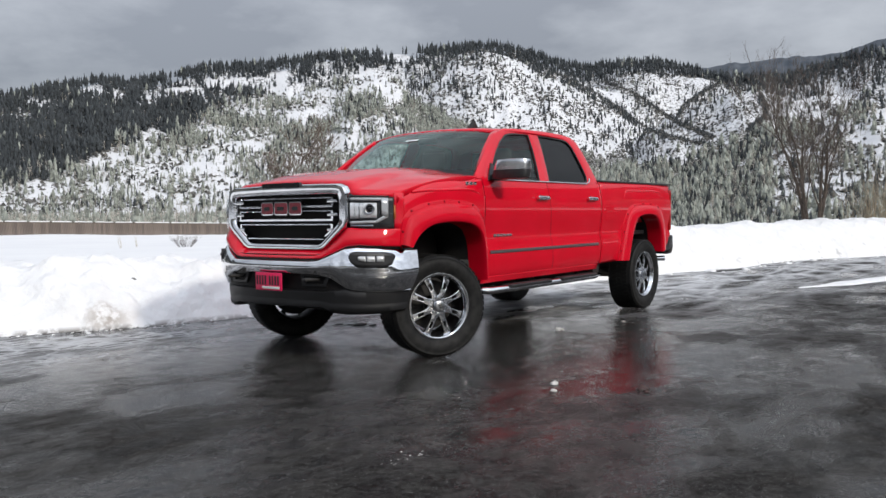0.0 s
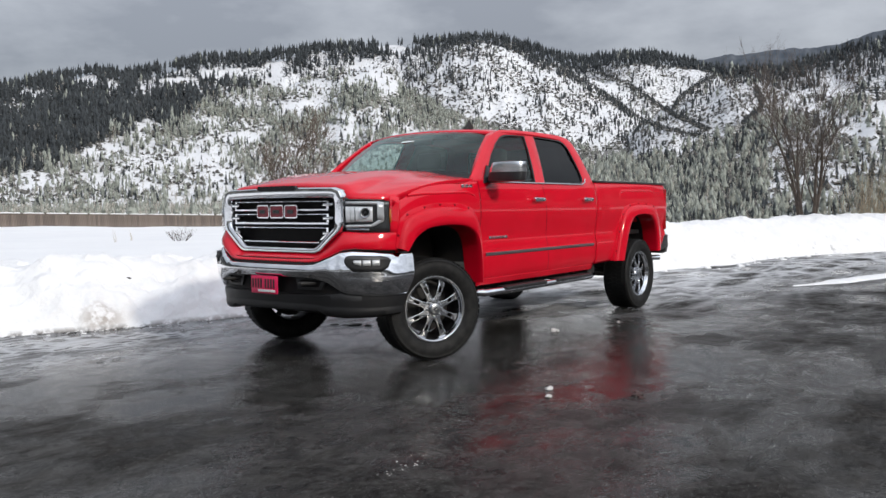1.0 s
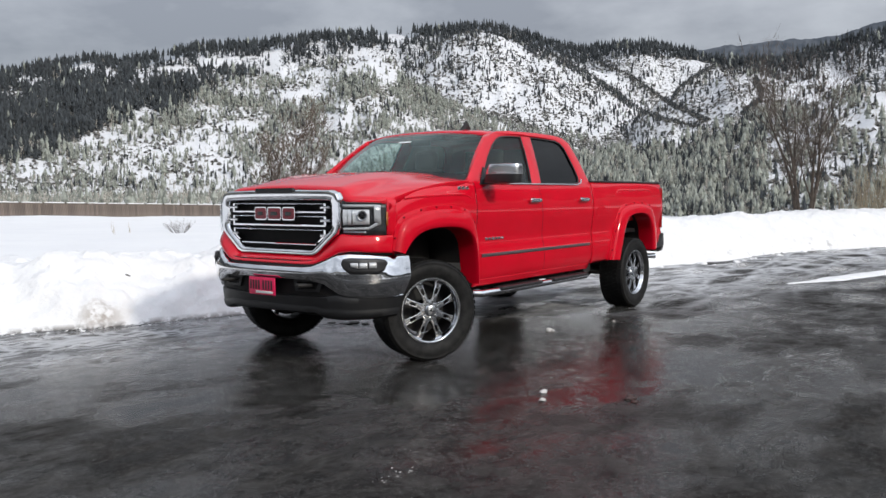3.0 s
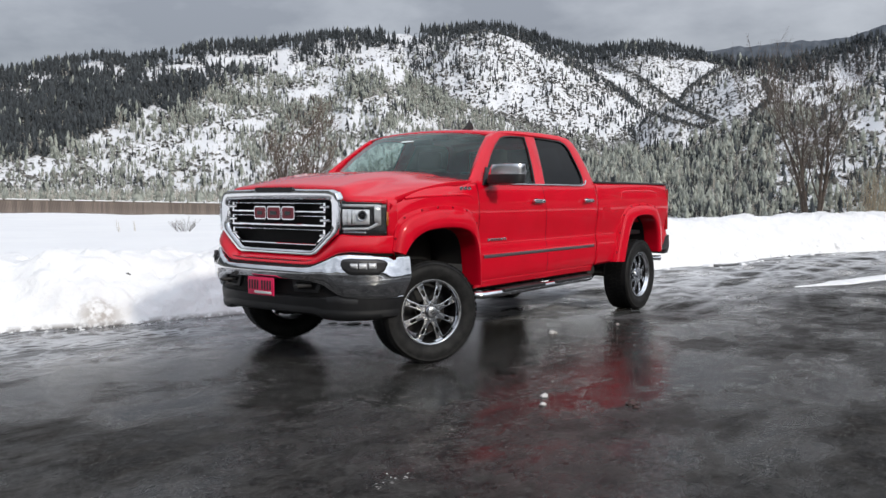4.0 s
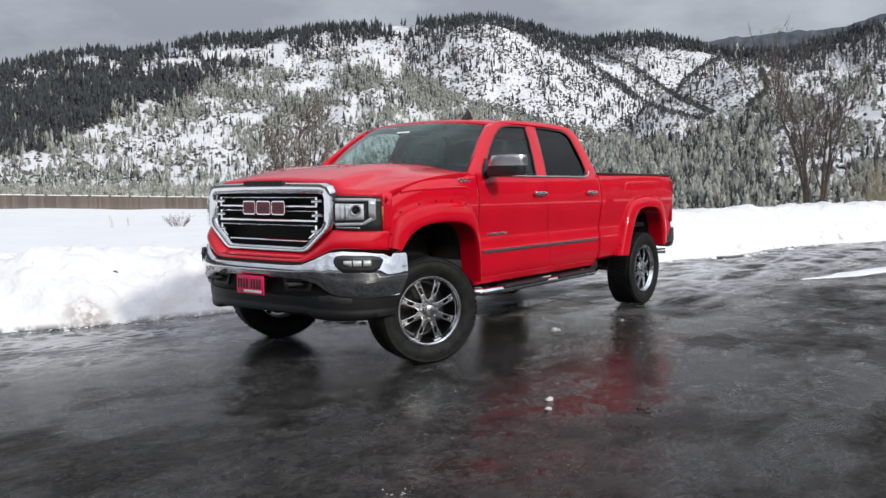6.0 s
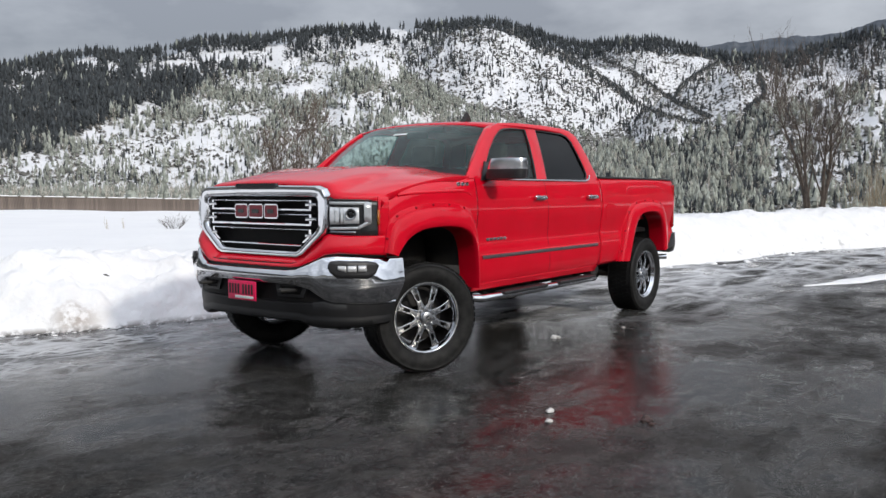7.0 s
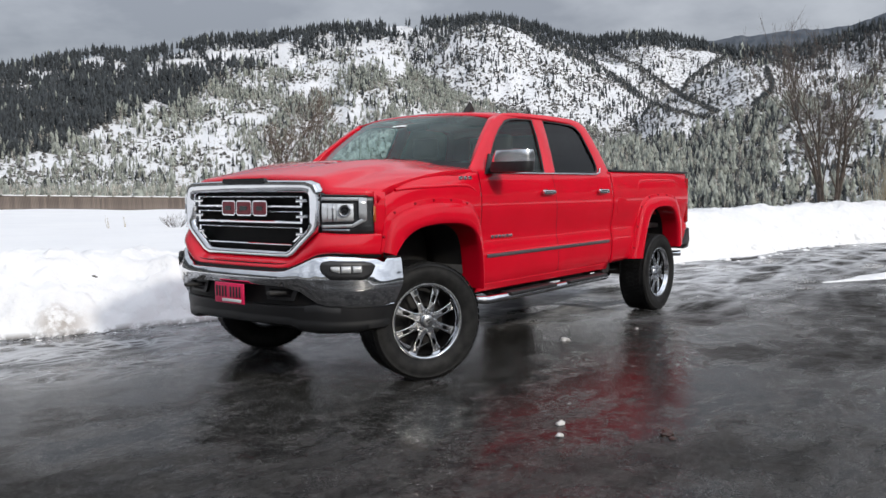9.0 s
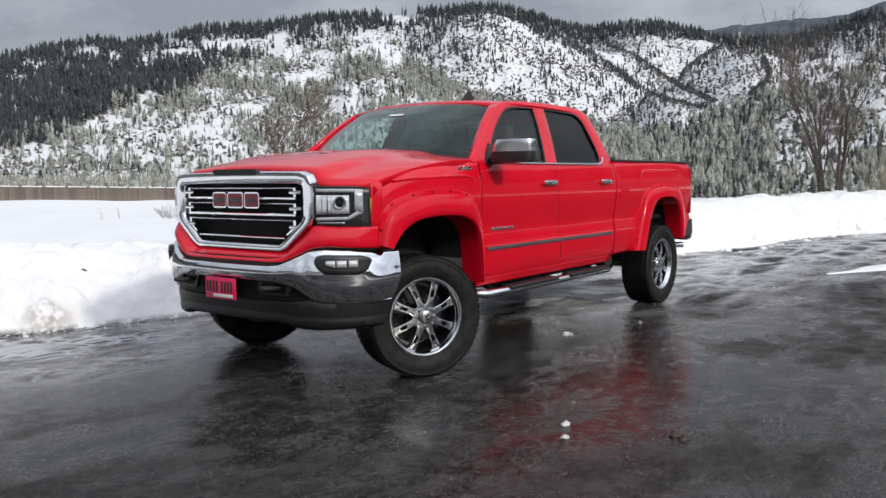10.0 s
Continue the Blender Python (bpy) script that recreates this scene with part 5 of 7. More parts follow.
part("steering_wheel", joined(tube(ring_pts, 0.016, 8), block(-1.11, 0.42, 1.35, 0.05, 0.14, 0.10, 0.03), block(-1.12, 0.42, 1.35, 0.02, 0.36, 0.03, 0.008)), BLACK_PLASTIC, truck, "black steering wheel")


def seat(x, y, w, name):
    base = part(name, joined(block(x + 0.05, y, 0.98, 0.52, w, 0.18, 0.06, segments=3), block(x - 0.25, y, 1.30, 0.17, w, 0.66, 0.07, (0, -12, 0), segments=3)), SEAT, truck, "dark grey leather seat")
    part("headrest", block(x - 0.335, y, 1.715, 0.10, min(w * 0.55, 0.28), 0.19, 0.05, (0, -8, 0), segments=3), SEAT, base, "padded headrest")


for y in (0.42, -0.42):
    seat(-1.45, y, 0.52, "front_seat")
    seat(-2.45, y, 0.60, "rear_seat")
part("mirror_inside", block(-1.16, 0.0, 1.865, 0.03, 0.24, 0.065, 0.015, (0, 18, 0)), BLACK_PLASTIC, truck, "rear-view mirror behind the windshield")

# ---- cargo bed ----
bed_low = [(-2.945, 0.59), (-3.30, 0.60)] + behind_flare(ARCH_R, FLARE_R) + [(-4.70, 0.70), (-4.80, 0.735), (-4.925, 0.755)]
bed_high = [(x, 1.478) for x in np.linspace(-2.945, -4.925, 18)]
both("bed_side", side_panel(bed_low, bed_high, 34, 90), RED, truck, "red side of the cargo bed", solid=0.02)
both("bed_rail", block(-3.935, 0.918, 1.489, 1.985, 0.085, 0.022, 0.008), BLACK_PLASTIC, truck, "black bed rail cap")
both("bed_inner_wall", block(-3.935, 0.80, 1.24, 1.96, 0.03, 0.44, 0.005), RED, truck)
part("bed_floor", block(-3.935, 0, 0.90, 1.96, 1.62, 0.05, 0.01), BLACK_PLASTIC, truck, "black bed liner floor")
part("bed_front_wall", block(-2.965, 0, 1.19, 0.03, 1.84, 0.56, 0.01), RED, truck)
tailgate = part("tailgate", block(-4.915, 0, 1.18, 0.06, 1.66, 0.58, 0.02), RED, truck, "closed red tailgate")
part("handle", block(-4.95, 0, 1.32, 0.02, 0.24, 0.07, 0.01), CHROME, tailgate, "chrome handle")
for s, ob in zip((1, -1), both("tail_lamp", block(-4.905, 0.905, 1.17, 0.075, 0.135, 0.52, 0.02), RED_LENS, truck, "red tail lamp")):
    part("reversing_lens", block(-4.946, 0.905 * s, 1.12, 0.008, 0.10, 0.10, 0.003), LAMP_WHITE, ob, "clear reversing lens")
rb = [[(x, y, z) for x, z in ((-4.93, 0.80), (-5.04, 0.82), (-5.09, 0.80), (-5.10, 0.70), (-5.06, 0.63), (-4.93, 0.62))] for y in np.linspace(-0.96, 0.96, 18)]
rb = [[(x + 0.10 * (abs(p[0][1]) / 0.96) ** 4, y, z) for x, y, z in p] for p in rb]
rear_bumper = part("rear_bumper", grid(rb), BLACK_PLASTIC, truck, "black rear bumper", solid=0.01)
both("bumper_step", slab([(-4.86, 0.83), (-4.95, 0.85), (-5.03, 0.845), (-5.055, 0.81), (-4.995, 0.755), (-5.035, 0.71), (-4.99, 0.68), (-4.72, 0.645), (-4.70, 0.67), (-4.80, 0.74)], lambda u, v, w: (u, 0.975 + w - 0.30 * max(0, -4.95 - u), v), 0.14, (), 0.012), BLACK_PLASTIC, truck, "black stepped bumper corner")

# ---- flares with pocket bolts ----
def flare(inner, outer, name):
    A, B = smooth_curve(inner, 56), smooth_curve(outer, 56)
    rows = []
    for (ax, az), (bx, bz) in zip(A, B):
        row = []
        for t, y in ((-0.02, 0.86), (-0.01, 1.015), (0.0, 1.046), (0.06, 1.056), (0.3, 1.052), (0.62, 1.036), (0.78, 1.022), (0.80, 1.008), (0.97, 1.001), (1.0, None)):
            x, z = ax + (bx - ax) * t, az + (bz - az) * t
            row.append((x, side_y(x, min(z, 1.3)) - 0.004 if y is None else y - (0.035 if bx > 0.1 else 0) * max(0, (x - 0.1) / 0.3), z))
        rows.append(row)
    obs = both(name, grid(rows, flip=True), RED_FLARE, truck, "red bolted fender flare", 50)
    for s, ob in zip((1, -1), obs):
        for k in range(3, 40, 6):
            (ax, az), (bx, bz) = A[k], B[k]
            x, z = ax + (bx - ax) * 0.90, az + (bz - az) * 0.90
            bolt = revolve([(0.0, 0.008), (0.007, 0.007), (0.011, 0.0), (0.011, -0.006)], 10)
            bo = part("bolt", bolt, BOLT_RED, ob)
            yy = 1.004 - 0.035 * max(0, (x - 0.1) / 0.3)
            bo.matrix_local = Matrix.Translation((x, s * yy, z)) @ Matrix.Diagonal((1, s, 1, 1))
    return obs


flare(ARCH_F, FLARE_F, "front_flare")
flare(ARCH_R, FLARE_R, "rear_flare")
# wheel wells
def well(arch, name):
    A = smooth_curve(arch, 30)
    rows = [[(x, y, z + 0.01) for y in (1.0, 0.86, 0.60, 0.52)] for x, z in A]
    rows2 = [[(x, 0.52, z + 0.01), (x, 0.52, 0.55)] for x, z in A]
    both(name, joined(grid(rows), grid(rows2)), BLACK_VOID, truck, "black wheel well liner", solid=0.004)


well([(x, z) for x, z in ARCH_F], "front_wheel_well")
well(ARCH_R, "rear_wheel_well")

# ---- front end ----
def on_front(y, z, out=0.0, plan=PLAN_FRONT):
    """A place on the front of the car, out metres proud of it."""
    s = 1 if y >= 0 else -1
    a = abs(y)
    e = 0.01
    tx = front_x(a + e, plan) - front_x(a - e, plan)
    n = Vector((2 * e, -tx, 0)).normalized()
    return (front_x(a, plan) + n.x * out, s * (a + n.y * out), z)


def plan_points(plan, n):
    P = smooth_curve([(y, x) for y, x in plan], n)
    return [(float(x), float(y)) for y, x in P]


OUT = [(-0.60, 1.392), (-0.235, 1.398), (0.235, 1.398), (0.60, 1.392), (0.665, 1.372), (0.69, 1.33), (0.692, 1.10), (0.672, 1.055), (0.475, 0.900), (0.42, 0.882),
       (-0.42, 0.882), (-0.475, 0.900), (-0.672, 1.055), (-0.692, 1.10), (-0.69, 1.33), (-0.665, 1.372)]
INN = [(-0.575, 1.306), (-0.20, 1.310), (0.20, 1.310), (0.575, 1.306), (0.600, 1.298), (0.608, 1.275), (0.608, 1.115), (0.594, 1.085), (0.432, 0.948), (0.40, 0.930),
       (-0.40, 0.930), (-0.432, 0.948), (-0.594, 1.085), (-0.608, 1.115), (-0.608, 1.275), (-0.600, 1.298)]
grille = part("grille_backing", slab(even(INN + [INN[0]], 60)[:-1].tolist(), lambda u, v, w: on_front(u, v, -0.075 + w, PLAN_GRILLE), 0.02), GRILLE_BLACK, truck, "black grille backing")


def matched(poly, per):
    out = []
    for a, b in zip(poly, poly[1:] + poly[:1]):
        for k in range(per):
            out.append(np.array(a) + (np.array(b) - np.array(a)) * k / per)
    return out


def ring_between(outer, inner, steps, per=8):
    rows = []
    for a, b in zip(matched(outer, per), matched(inner, per)):
        rows.append([on_front(*(a + (b - a) * t), o, PLAN_GRILLE) for t, o in steps])
    rows.append(rows[0])
    return grid(rows, flip=True)


part("grille_surround", ring_between(OUT, INN, [(0.0, -0.03), (0.02, 0.012), (0.12, 0.030), (0.5, 0.034), (0.82, 0.026), (0.95, 0.012), (1.0, -0.02), (1.02, -0.08)]), CHROME, truck, "broad chrome grille surround", 50)
part("hood_scoop", slab([(-0.225, 1.388), (-0.195, 1.372), (0.195, 1.372), (0.225, 1.388), (0.215, 1.412), (-0.215, 1.412)], lambda u, v, w: on_front(u, v, 0.038 + w, PLAN_GRILLE), 0.03), BLACK_GLOSS, truck, "black notch above the grille")


def front_bar(y0, y1, z, h, out, d=0.03, slope=0.0, bevel=0.004):
    """A bar across the grille."""
    ys = np.linspace(y0, y1, 20)
    rows = []
    for y in ys:
        zz = z + slope * y
        rows.append([on_front(y, zz + a, out + b, PLAN_GRILLE) for a, b in ((-h / 2, -d), (-h / 2, -bevel), (-h / 2 + bevel, 0), (h / 2 - bevel, 0), (h / 2, -bevel), (h / 2, -d))])
    return grid(rows)


for z, h, half, out in ((1.287, 0.009, 0.540, 0.012), (1.222, 0.015, 0.550, 0.016), (1.186, 0.009, 0.540, 0.010), (1.116, 0.018, 0.550, 0.016), (1.080, 0.009, 0.540, 0.010), (0.968, 0.010, 0.44, 0.010)):
    part("grille_bar", front_bar(-half, half, z, h, out), CHROME, grille, "thin chrome grille bar", 30)
for s in (1, -1):
    for z0, z1, k, lean in ((1.222, 1.290, 0.540, 0.0), (1.116, 1.190, 0.540, 0.0), (0.990, 1.084, 0.535, 0.07)):
        zm = 0.5 * (z0 + z1) + 0.004
        me = joined(slab([((k - lean - 0.010) * s, z0), ((k - lean + 0.010) * s, z0), ((k + 0.012) * s, zm), ((k + 0.010) * s, z1), ((k - 0.010) * s, z1), ((k - 0.010) * s, zm)], lambda u, v, w: on_front(u, v, 0.012 + w, PLAN_GRILLE), 0.04),
                    slab([(k * s - 0.042, zm - 0.011), (k * s + 0.052, zm - 0.011), (k * s + 0.052, zm + 0.011), (k * s - 0.042, zm + 0.011)], lambda u, v, w: on_front(u, v, 0.020 + w, PLAN_GRILLE), 0.04, (), 0.003))
        part("grille_bracket", me, CHROME, grille, "chrome bracket at the end of the grille bars", 30)
# the maker's badge as three plain outlined shapes
def rounded(u0, u1, z0, z1, r):
    return [(u0 + r, z0), (u1 - r, z0), (u1, z0 + r), (u1, z1 - r), (u1 - r, z1), (u0 + r, z1), (u0, z1 - r), (u0, z0 + r)]


for u0, u1 in ((-0.238, -0.092), (-0.080, 0.080), (0.092, 0.238)):
    bo = part("grille_badge", slab(rounded(u0, u1, 1.156, 1.262, 0.014), lambda u, v, w: on_front(u, v, 0.034 + w, PLAN_GRILLE), 0.03), CHROME, grille, "chrome badge outline", 30)
    part("badge_face", slab(rounded(u0 + 0.010, u1 - 0.010, 1.165, 1.253, 0.010), lambda u, v, w: on_front(u, v, 0.038 + w, PLAN_GRILLE), 0.006), BADGE_RED, bo, "dark red badge face", 30)
    part("badge_slot", slab(rounded(u0 + 0.040, u1 - 0.040, 1.194, 1.224, 0.006), lambda u, v, w: on_front(u, v, 0.041 + w, PLAN_GRILLE), 0.005), BLACK_GLOSS, bo, "black slot in the badge", 30)

# red fascia between grille, lamps and bumper
def fascia():
    top = plan_points(PLAN_FRONT, 60)
    P = []
    for x, y in top:
        zt = float(np.interp(y, [0, 0.43, 0.48, 0.672, 0.70, 0.80, 0.97], [0.890, 0.890, 0.908, 1.050, 1.056, 1.046, 1.042]))
        xb = front_x(y, PLAN_BUMPER) - 0.03
        zb = float(np.interp(y, [0, 0.42, 0.50, 0.60, 0.70, 0.78, 0.97], [0.820, 0.820, 0.826, 0.866, 0.914, 0.924, 0.906]))
        col = []
        for t in np.linspace(0, 1, 10):
            q = t * t * (3 - 2 * t)
            bulge = 0.018 * math.sin(math.pi * t)
            col.append((x + (xb - x) * q * 0.85 + bulge, y, zt + (zb - zt) * t))
        P.append(col)
    left = [[(x, -y, z) for x, y, z in c] for c in P[:0:-1]]
    return grid(left + P)


part("front_fascia", fascia(), RED, truck, "red painted strip under the grille", solid=0.01, outward=MID)

# head lamps
def strip(y0, y1, low, high, out, n=12, m=4, bulge=0.0):
    """A patch on the front corner between two plan places, heights given at both ends."""
    rows = []
    pts = [p for p in plan_points(PLAN_FRONT, 400)]
    seg = [(x, y) for x, y in pts if y0 <= y <= y1]
    idx = np.linspace(0, len(seg) - 1, n).astype(int)
    for j, i in enumerate(idx):
        x, y = seg[i]
        f = j / (n - 1)
        a, b = low[0] + (low[1] - low[0]) * f, high[0] + (high[1] - high[0]) * f
        rows.append([on_front(y, a + (b - a) * t, out + bulge * math.sin(math.pi * t)) for t in np.linspace(0, 1, m)])
    return grid(rows)


LAMP_SPAN = 0.930


def lamp_strip(y0, y1, *rest):
    """A patch of the head lamp, which ends before the fender's edge."""
    return strip(0.694 + (y0 - 0.694) * LAMP_SPAN, 0.694 + (y1 - 0.694) * LAMP_SPAN, *rest)


both("fender_edge", strip(0.938, 0.962, (1.030, 1.020), (1.318, 1.312), -0.002, 10, 6), RED, truck, "red fender edge beside the head lamp", solid=0.008)
lamp_body = lamp_strip(0.694, 0.9615, (1.046, 1.038), (1.312, 1.300), -0.012, 24, 6)
for s, ob in zip((1, -1), both("headlight", lamp_body, LAMP_GREY, truck, "dark grey headlight with chrome light guide", solid=0.05)):
    def lampart(name, me, mat, label="", solid=0.004):
        part(name, me if s > 0 else mirrored(me), mat, ob, label, 38, solid, MID)
    lampart("reflector", lamp_strip(0.700, 0.876, (1.122, 1.128), (1.244, 1.240), 0.002, 20, 5, 0.008), LAMP_WHITE, "bright reflector")
    for d0, d1 in ((0.738, 0.744), (0.768, 0.778), (0.790, 0.794)):
        lampart("divider", lamp_strip(d0, d1, (1.126, 1.126), (1.242, 1.242), 0.012, 4), CHROME_DARK)
    lampart("lower_reflector", lamp_strip(0.702, 0.86, (1.064, 1.060), (1.078, 1.076), 0.004, 12, 3), CHROME_DARK)
    ringm = revolve([(0.022, 0.0), (0.028, 0.014), (0.034, 0.016), (0.040, 0.0)], 28)
    eye = revolve([(0.0, 0.018), (0.016, 0.015), (0.024, 0.004)], 28)
    for nm, me, mat in (("projector_ring", ringm, CHROME_DARK), ("projector_lens", eye, BLACK_GLOSS)):
        c = on_front(0.826, 1.194, 0.012)
        pb = part(nm, me, mat, ob, "round projector" if nm == "projector_lens" else "")
        pb.matrix_local = Matrix.Translation((c[0], s * c[1], c[2])) @ Euler((0, 0, s * radians(-52) + (0 if s > 0 else math.pi))).to_matrix().to_4x4()
    lampart("light_guide", joined(lamp_strip(0.702, 0.916, (1.262, 1.258), (1.282, 1.280), 0.010, 14, 3), lamp_strip(0.898, 0.930, (1.150, 1.130), (1.280, 1.276), 0.012, 8, 4),
                                  lamp_strip(0.868, 0.926, (1.086, 1.126), (1.108, 1.160), 0.011, 10, 3), lamp_strip(0.700, 0.872, (1.084, 1.088), (1.104, 1.108), 0.010, 14, 3)), LAMP_GUIDE, "pale grey light guide")
    lampart("upper_trim", lamp_strip(0.702, 0.935, (1.288, 1.286), (1.302, 1.294), 0.006, 16, 3), BLACK_PLASTIC)
    lampart("amber_marker", lamp_strip(0.9525, 0.9605, (1.12, 1.12), (1.225, 1.220), 0.003, 4, 3), AMBER, "amber side marker")
    lens = lamp_strip(0.694, 0.9612, (1.050, 1.042), (1.308, 1.296), 0.020, 24, 8, 0.006)
    lo = part("lamp_cover", lens if s > 0 else mirrored(lens), GLASS_CLEAR, ob, "clear lamp cover", outward=MID)
    lo.visible_shadow = False

# chrome bumper
def pocket(y, z):
    """Depth of the pressed hollow round the fog lamp."""
    f = min(1, max(0, 2.6 - 1.9 * (abs((y - 0.832) / 0.165) ** 3 + abs((z - 0.812) / 0.098) ** 3) ** (1 / 3)))
    return 0.014 * f * f * (3 - 2 * f)


def loft_bumper(top, bottom, steps, tall=None, n=70):
    P = []
    for x, y in [p for p in plan_points(PLAN_BUMPER, n)]:
        a = float(np.interp(y, [p[0] for p in top], [p[1] for p in top]))
        b = float(np.interp(y, [p[0] for p in bottom], [p[1] for p in bottom]))
        k = 1.0 if tall is None else (a - b) / tall
        P.append([on_bumper(x, y, a + (b - a) * t, (o * k if o > -0.045 else o) - (pocket(y, a + (b - a) * t) if tall else 0)) for t, o in steps])
    left = [[(x, -y, z) for x, y, z in c] for c in P[:0:-1]]
    return grid(left + P)


BUMP_LINE = plan_points(PLAN_BUMPER, 400)


def on_bumper(x, y, z, out):
    i = int(np.argmin([(q[0] - x) ** 2 + (q[1] - y) ** 2 for q in BUMP_LINE]))
    a, b = BUMP_LINE[max(i - 2, 0)], BUMP_LINE[min(i + 2, 399)]
    n = Vector((b[1] - a[1], -(b[0] - a[0]))).normalized()
    x += 0.10 * max(0, (0.86 - z) / 0.46) * min(1, max(0, (0.50 - x) / 0.28))
    return (x + n.x * out, y + n.y * out, z)


TOP_Z = [(0, 0.800), (0.42, 0.800), (0.50, 0.806), (0.60, 0.846), (0.70, 0.896), (0.78, 0.908), (0.9, 0.900), (0.985, 0.880)]
BOT_Z = [(0, 0.706), (0.40, 0.706), (0.50, 0.700), (0.60, 0.672), (0.70, 0.600), (0.76, 0.578), (0.985, 0.560)]
bumper = part("chrome_bumper", loft_bumper(TOP_Z, BOT_Z, [(0.0, -0.06), (0.0, -0.020), (0.02, -0.012), (0.05, -0.006), (0.09, -0.001), (0.13, 0.004), (0.18, 0.009), (0.22, 0.013), (0.27, 0.018), (0.32, 0.022), (0.37, 0.0255), (0.42, 0.0285), (0.46, 0.030), (0.50, 0.0285), (0.55, 0.025), (0.60, 0.020), (0.66, 0.0135), (0.72, 0.0065), (0.79, -0.002), (0.86, -0.012), (0.93, -0.023), (0.97, -0.030), (1.0, -0.038), (1.0, -0.07)], 0.32, 110), CHROME, truck, "broad chrome front bumper", 60)
# black strip set behind the fascia's lower edge as the gap's shade
part("bumper_gap", loft_bumper([(y, z + 0.05) for y, z in TOP_Z], [(y, z - 0.03) for y, z in TOP_Z], [(0.0, -0.06), (0.5, -0.06), (1.0, -0.06)]), BLACK_VOID, truck, "black strip that stands for shade in the gap above the bumper")
LOW_TOP = [(0, 0.575), (0.60, 0.575), (0.70, 0.590), (0.76, 0.576), (0.985, 0.558)]
LOW_BOT = [(0, 0.435), (0.50, 0.435), (0.58, 0.405), (0.70, 0.395), (0.90, 0.395), (0.985, 0.405)]
part("lower_bumper", loft_bumper(LOW_TOP, LOW_BOT, [(0.0, -0.16), (0.0, -0.050), (0.05, -0.042), (0.30, -0.044), (0.50, -0.050), (0.60, -0.052), (0.66, -0.048), (0.9, -0.056), (1.0, -0.080), (1.0, -0.20)], n=110), GREY_PLASTIC, truck, "dark grey lower bumper", 45)
part("bumper_opening", loft_bumper([(0, 0.735), (0.70, 0.715), (0.985, 0.70)], [(0, 0.58), (0.985, 0.58)], [(0.0, -0.05), (0.3, -0.055), (0.7, -0.055), (1.0, -0.05)]), GRILLE_BLACK, truck, "black recess in the bumper", 45)
part("skid_plate", loft_bumper([(0, 0.44), (0.985, 0.41)], [(0, 0.40), (0.985, 0.40)], [(0.0, -0.09), (1.0, -0.35)]), BLACK_PLASTIC, truck, "black lower valance", 45)


def bump_strip(low, high, out, n=22, m=5, bulge=0.0):
    """A patch on the bumper between lower and upper lines of (half width, z)."""
    rows = []
    for u in np.linspace(low[0][0], low[-1][0], n):
        a, b = float(np.interp(u, *zip(*low))), float(np.interp(u, *zip(*high)))
        rows.append([on_bumper(front_x(u, PLAN_BUMPER), u, a + (b - a) * t, out + bulge * math.sin(math.pi * t)) for t in np.linspace(0, 1, m)])
    return grid(rows)


fog_low = [(0.738, 0.826), (0.750, 0.796), (0.785, 0.756), (0.918, 0.748), (0.940, 0.780), (0.948, 0.830)]
fog_high = [(0.738, 0.846), (0.750, 0.872), (0.785, 0.878), (0.918, 0.870), (0.940, 0.858), (0.948, 0.840)]
for s, ob in zip((1, -1), both("fog_lamp", bump_strip(fog_low, fog_high, 0.020), BLACK_PLASTIC, truck, "fog lamp in a black bezel", solid=0.02)):
    for u0, u1 in ((0.790, 0.832), (0.838, 0.874), (0.880, 0.912)):
        me = bump_strip([(u0, 0.812 if u0 < 0.8 else 0.796), (u1, 0.794)], [(u0, 0.842), (u1, 0.842)], 0.024, 6, 6, 0.010)
        part("fog_lens", me if s > 0 else mirrored(me), LAMP_GUIDE, ob, "bright fog lamp lens", 38, 0.004, MID)
for s in (1, -1):
    y = 0.44 * s
    hook = tube([(0.78, y - 0.03, 0.66), (0.87, y - 0.03, 0.665), (0.915, y - 0.012, 0.665), (0.915, y + 0.012, 0.665), (0.87, y + 0.03, 0.665), (0.78, y + 0.03, 0.66)], 0.013, 8)
    part("tow_hook", hook, BLACK_VOID, truck, "gloss black tow hook")
    part("hook_pocket", slab([(y - 0.12, 0.61), (y + 0.10, 0.61), (y + 0.14, 0.70), (y - 0.14, 0.70)], lambda u, v, w: (front_x(u, PLAN_BUMPER) - 0.035 + w, u, v), 0.02,
         ([(y - 0.085, 0.628), (y + 0.075, 0.628), (y + 0.10, 0.684), (y - 0.10, 0.684)],)), GREY_PLASTIC, truck, "tow hook pocket")
plate = part("front_plate", block(0.885, 0.0, 0.636, 0.012, 0.305, 0.140, 0.004), PLATE_PINK, truck, "pink dealer plate with dark bars")
for u in (-0.128, -0.096, -0.064, -0.032, 0.020, 0.052, 0.084, 0.116):
    part("dark_bar", block(0.8925, u, 0.646, 0.004, 0.016, 0.074, 0.001), PLATE_INK, plate, "dark bar")
part("pale_bar", block(0.8925, 0.03, 0.588, 0.004, 0.20, 0.020, 0.001), PAPER, plate, "pale bar")

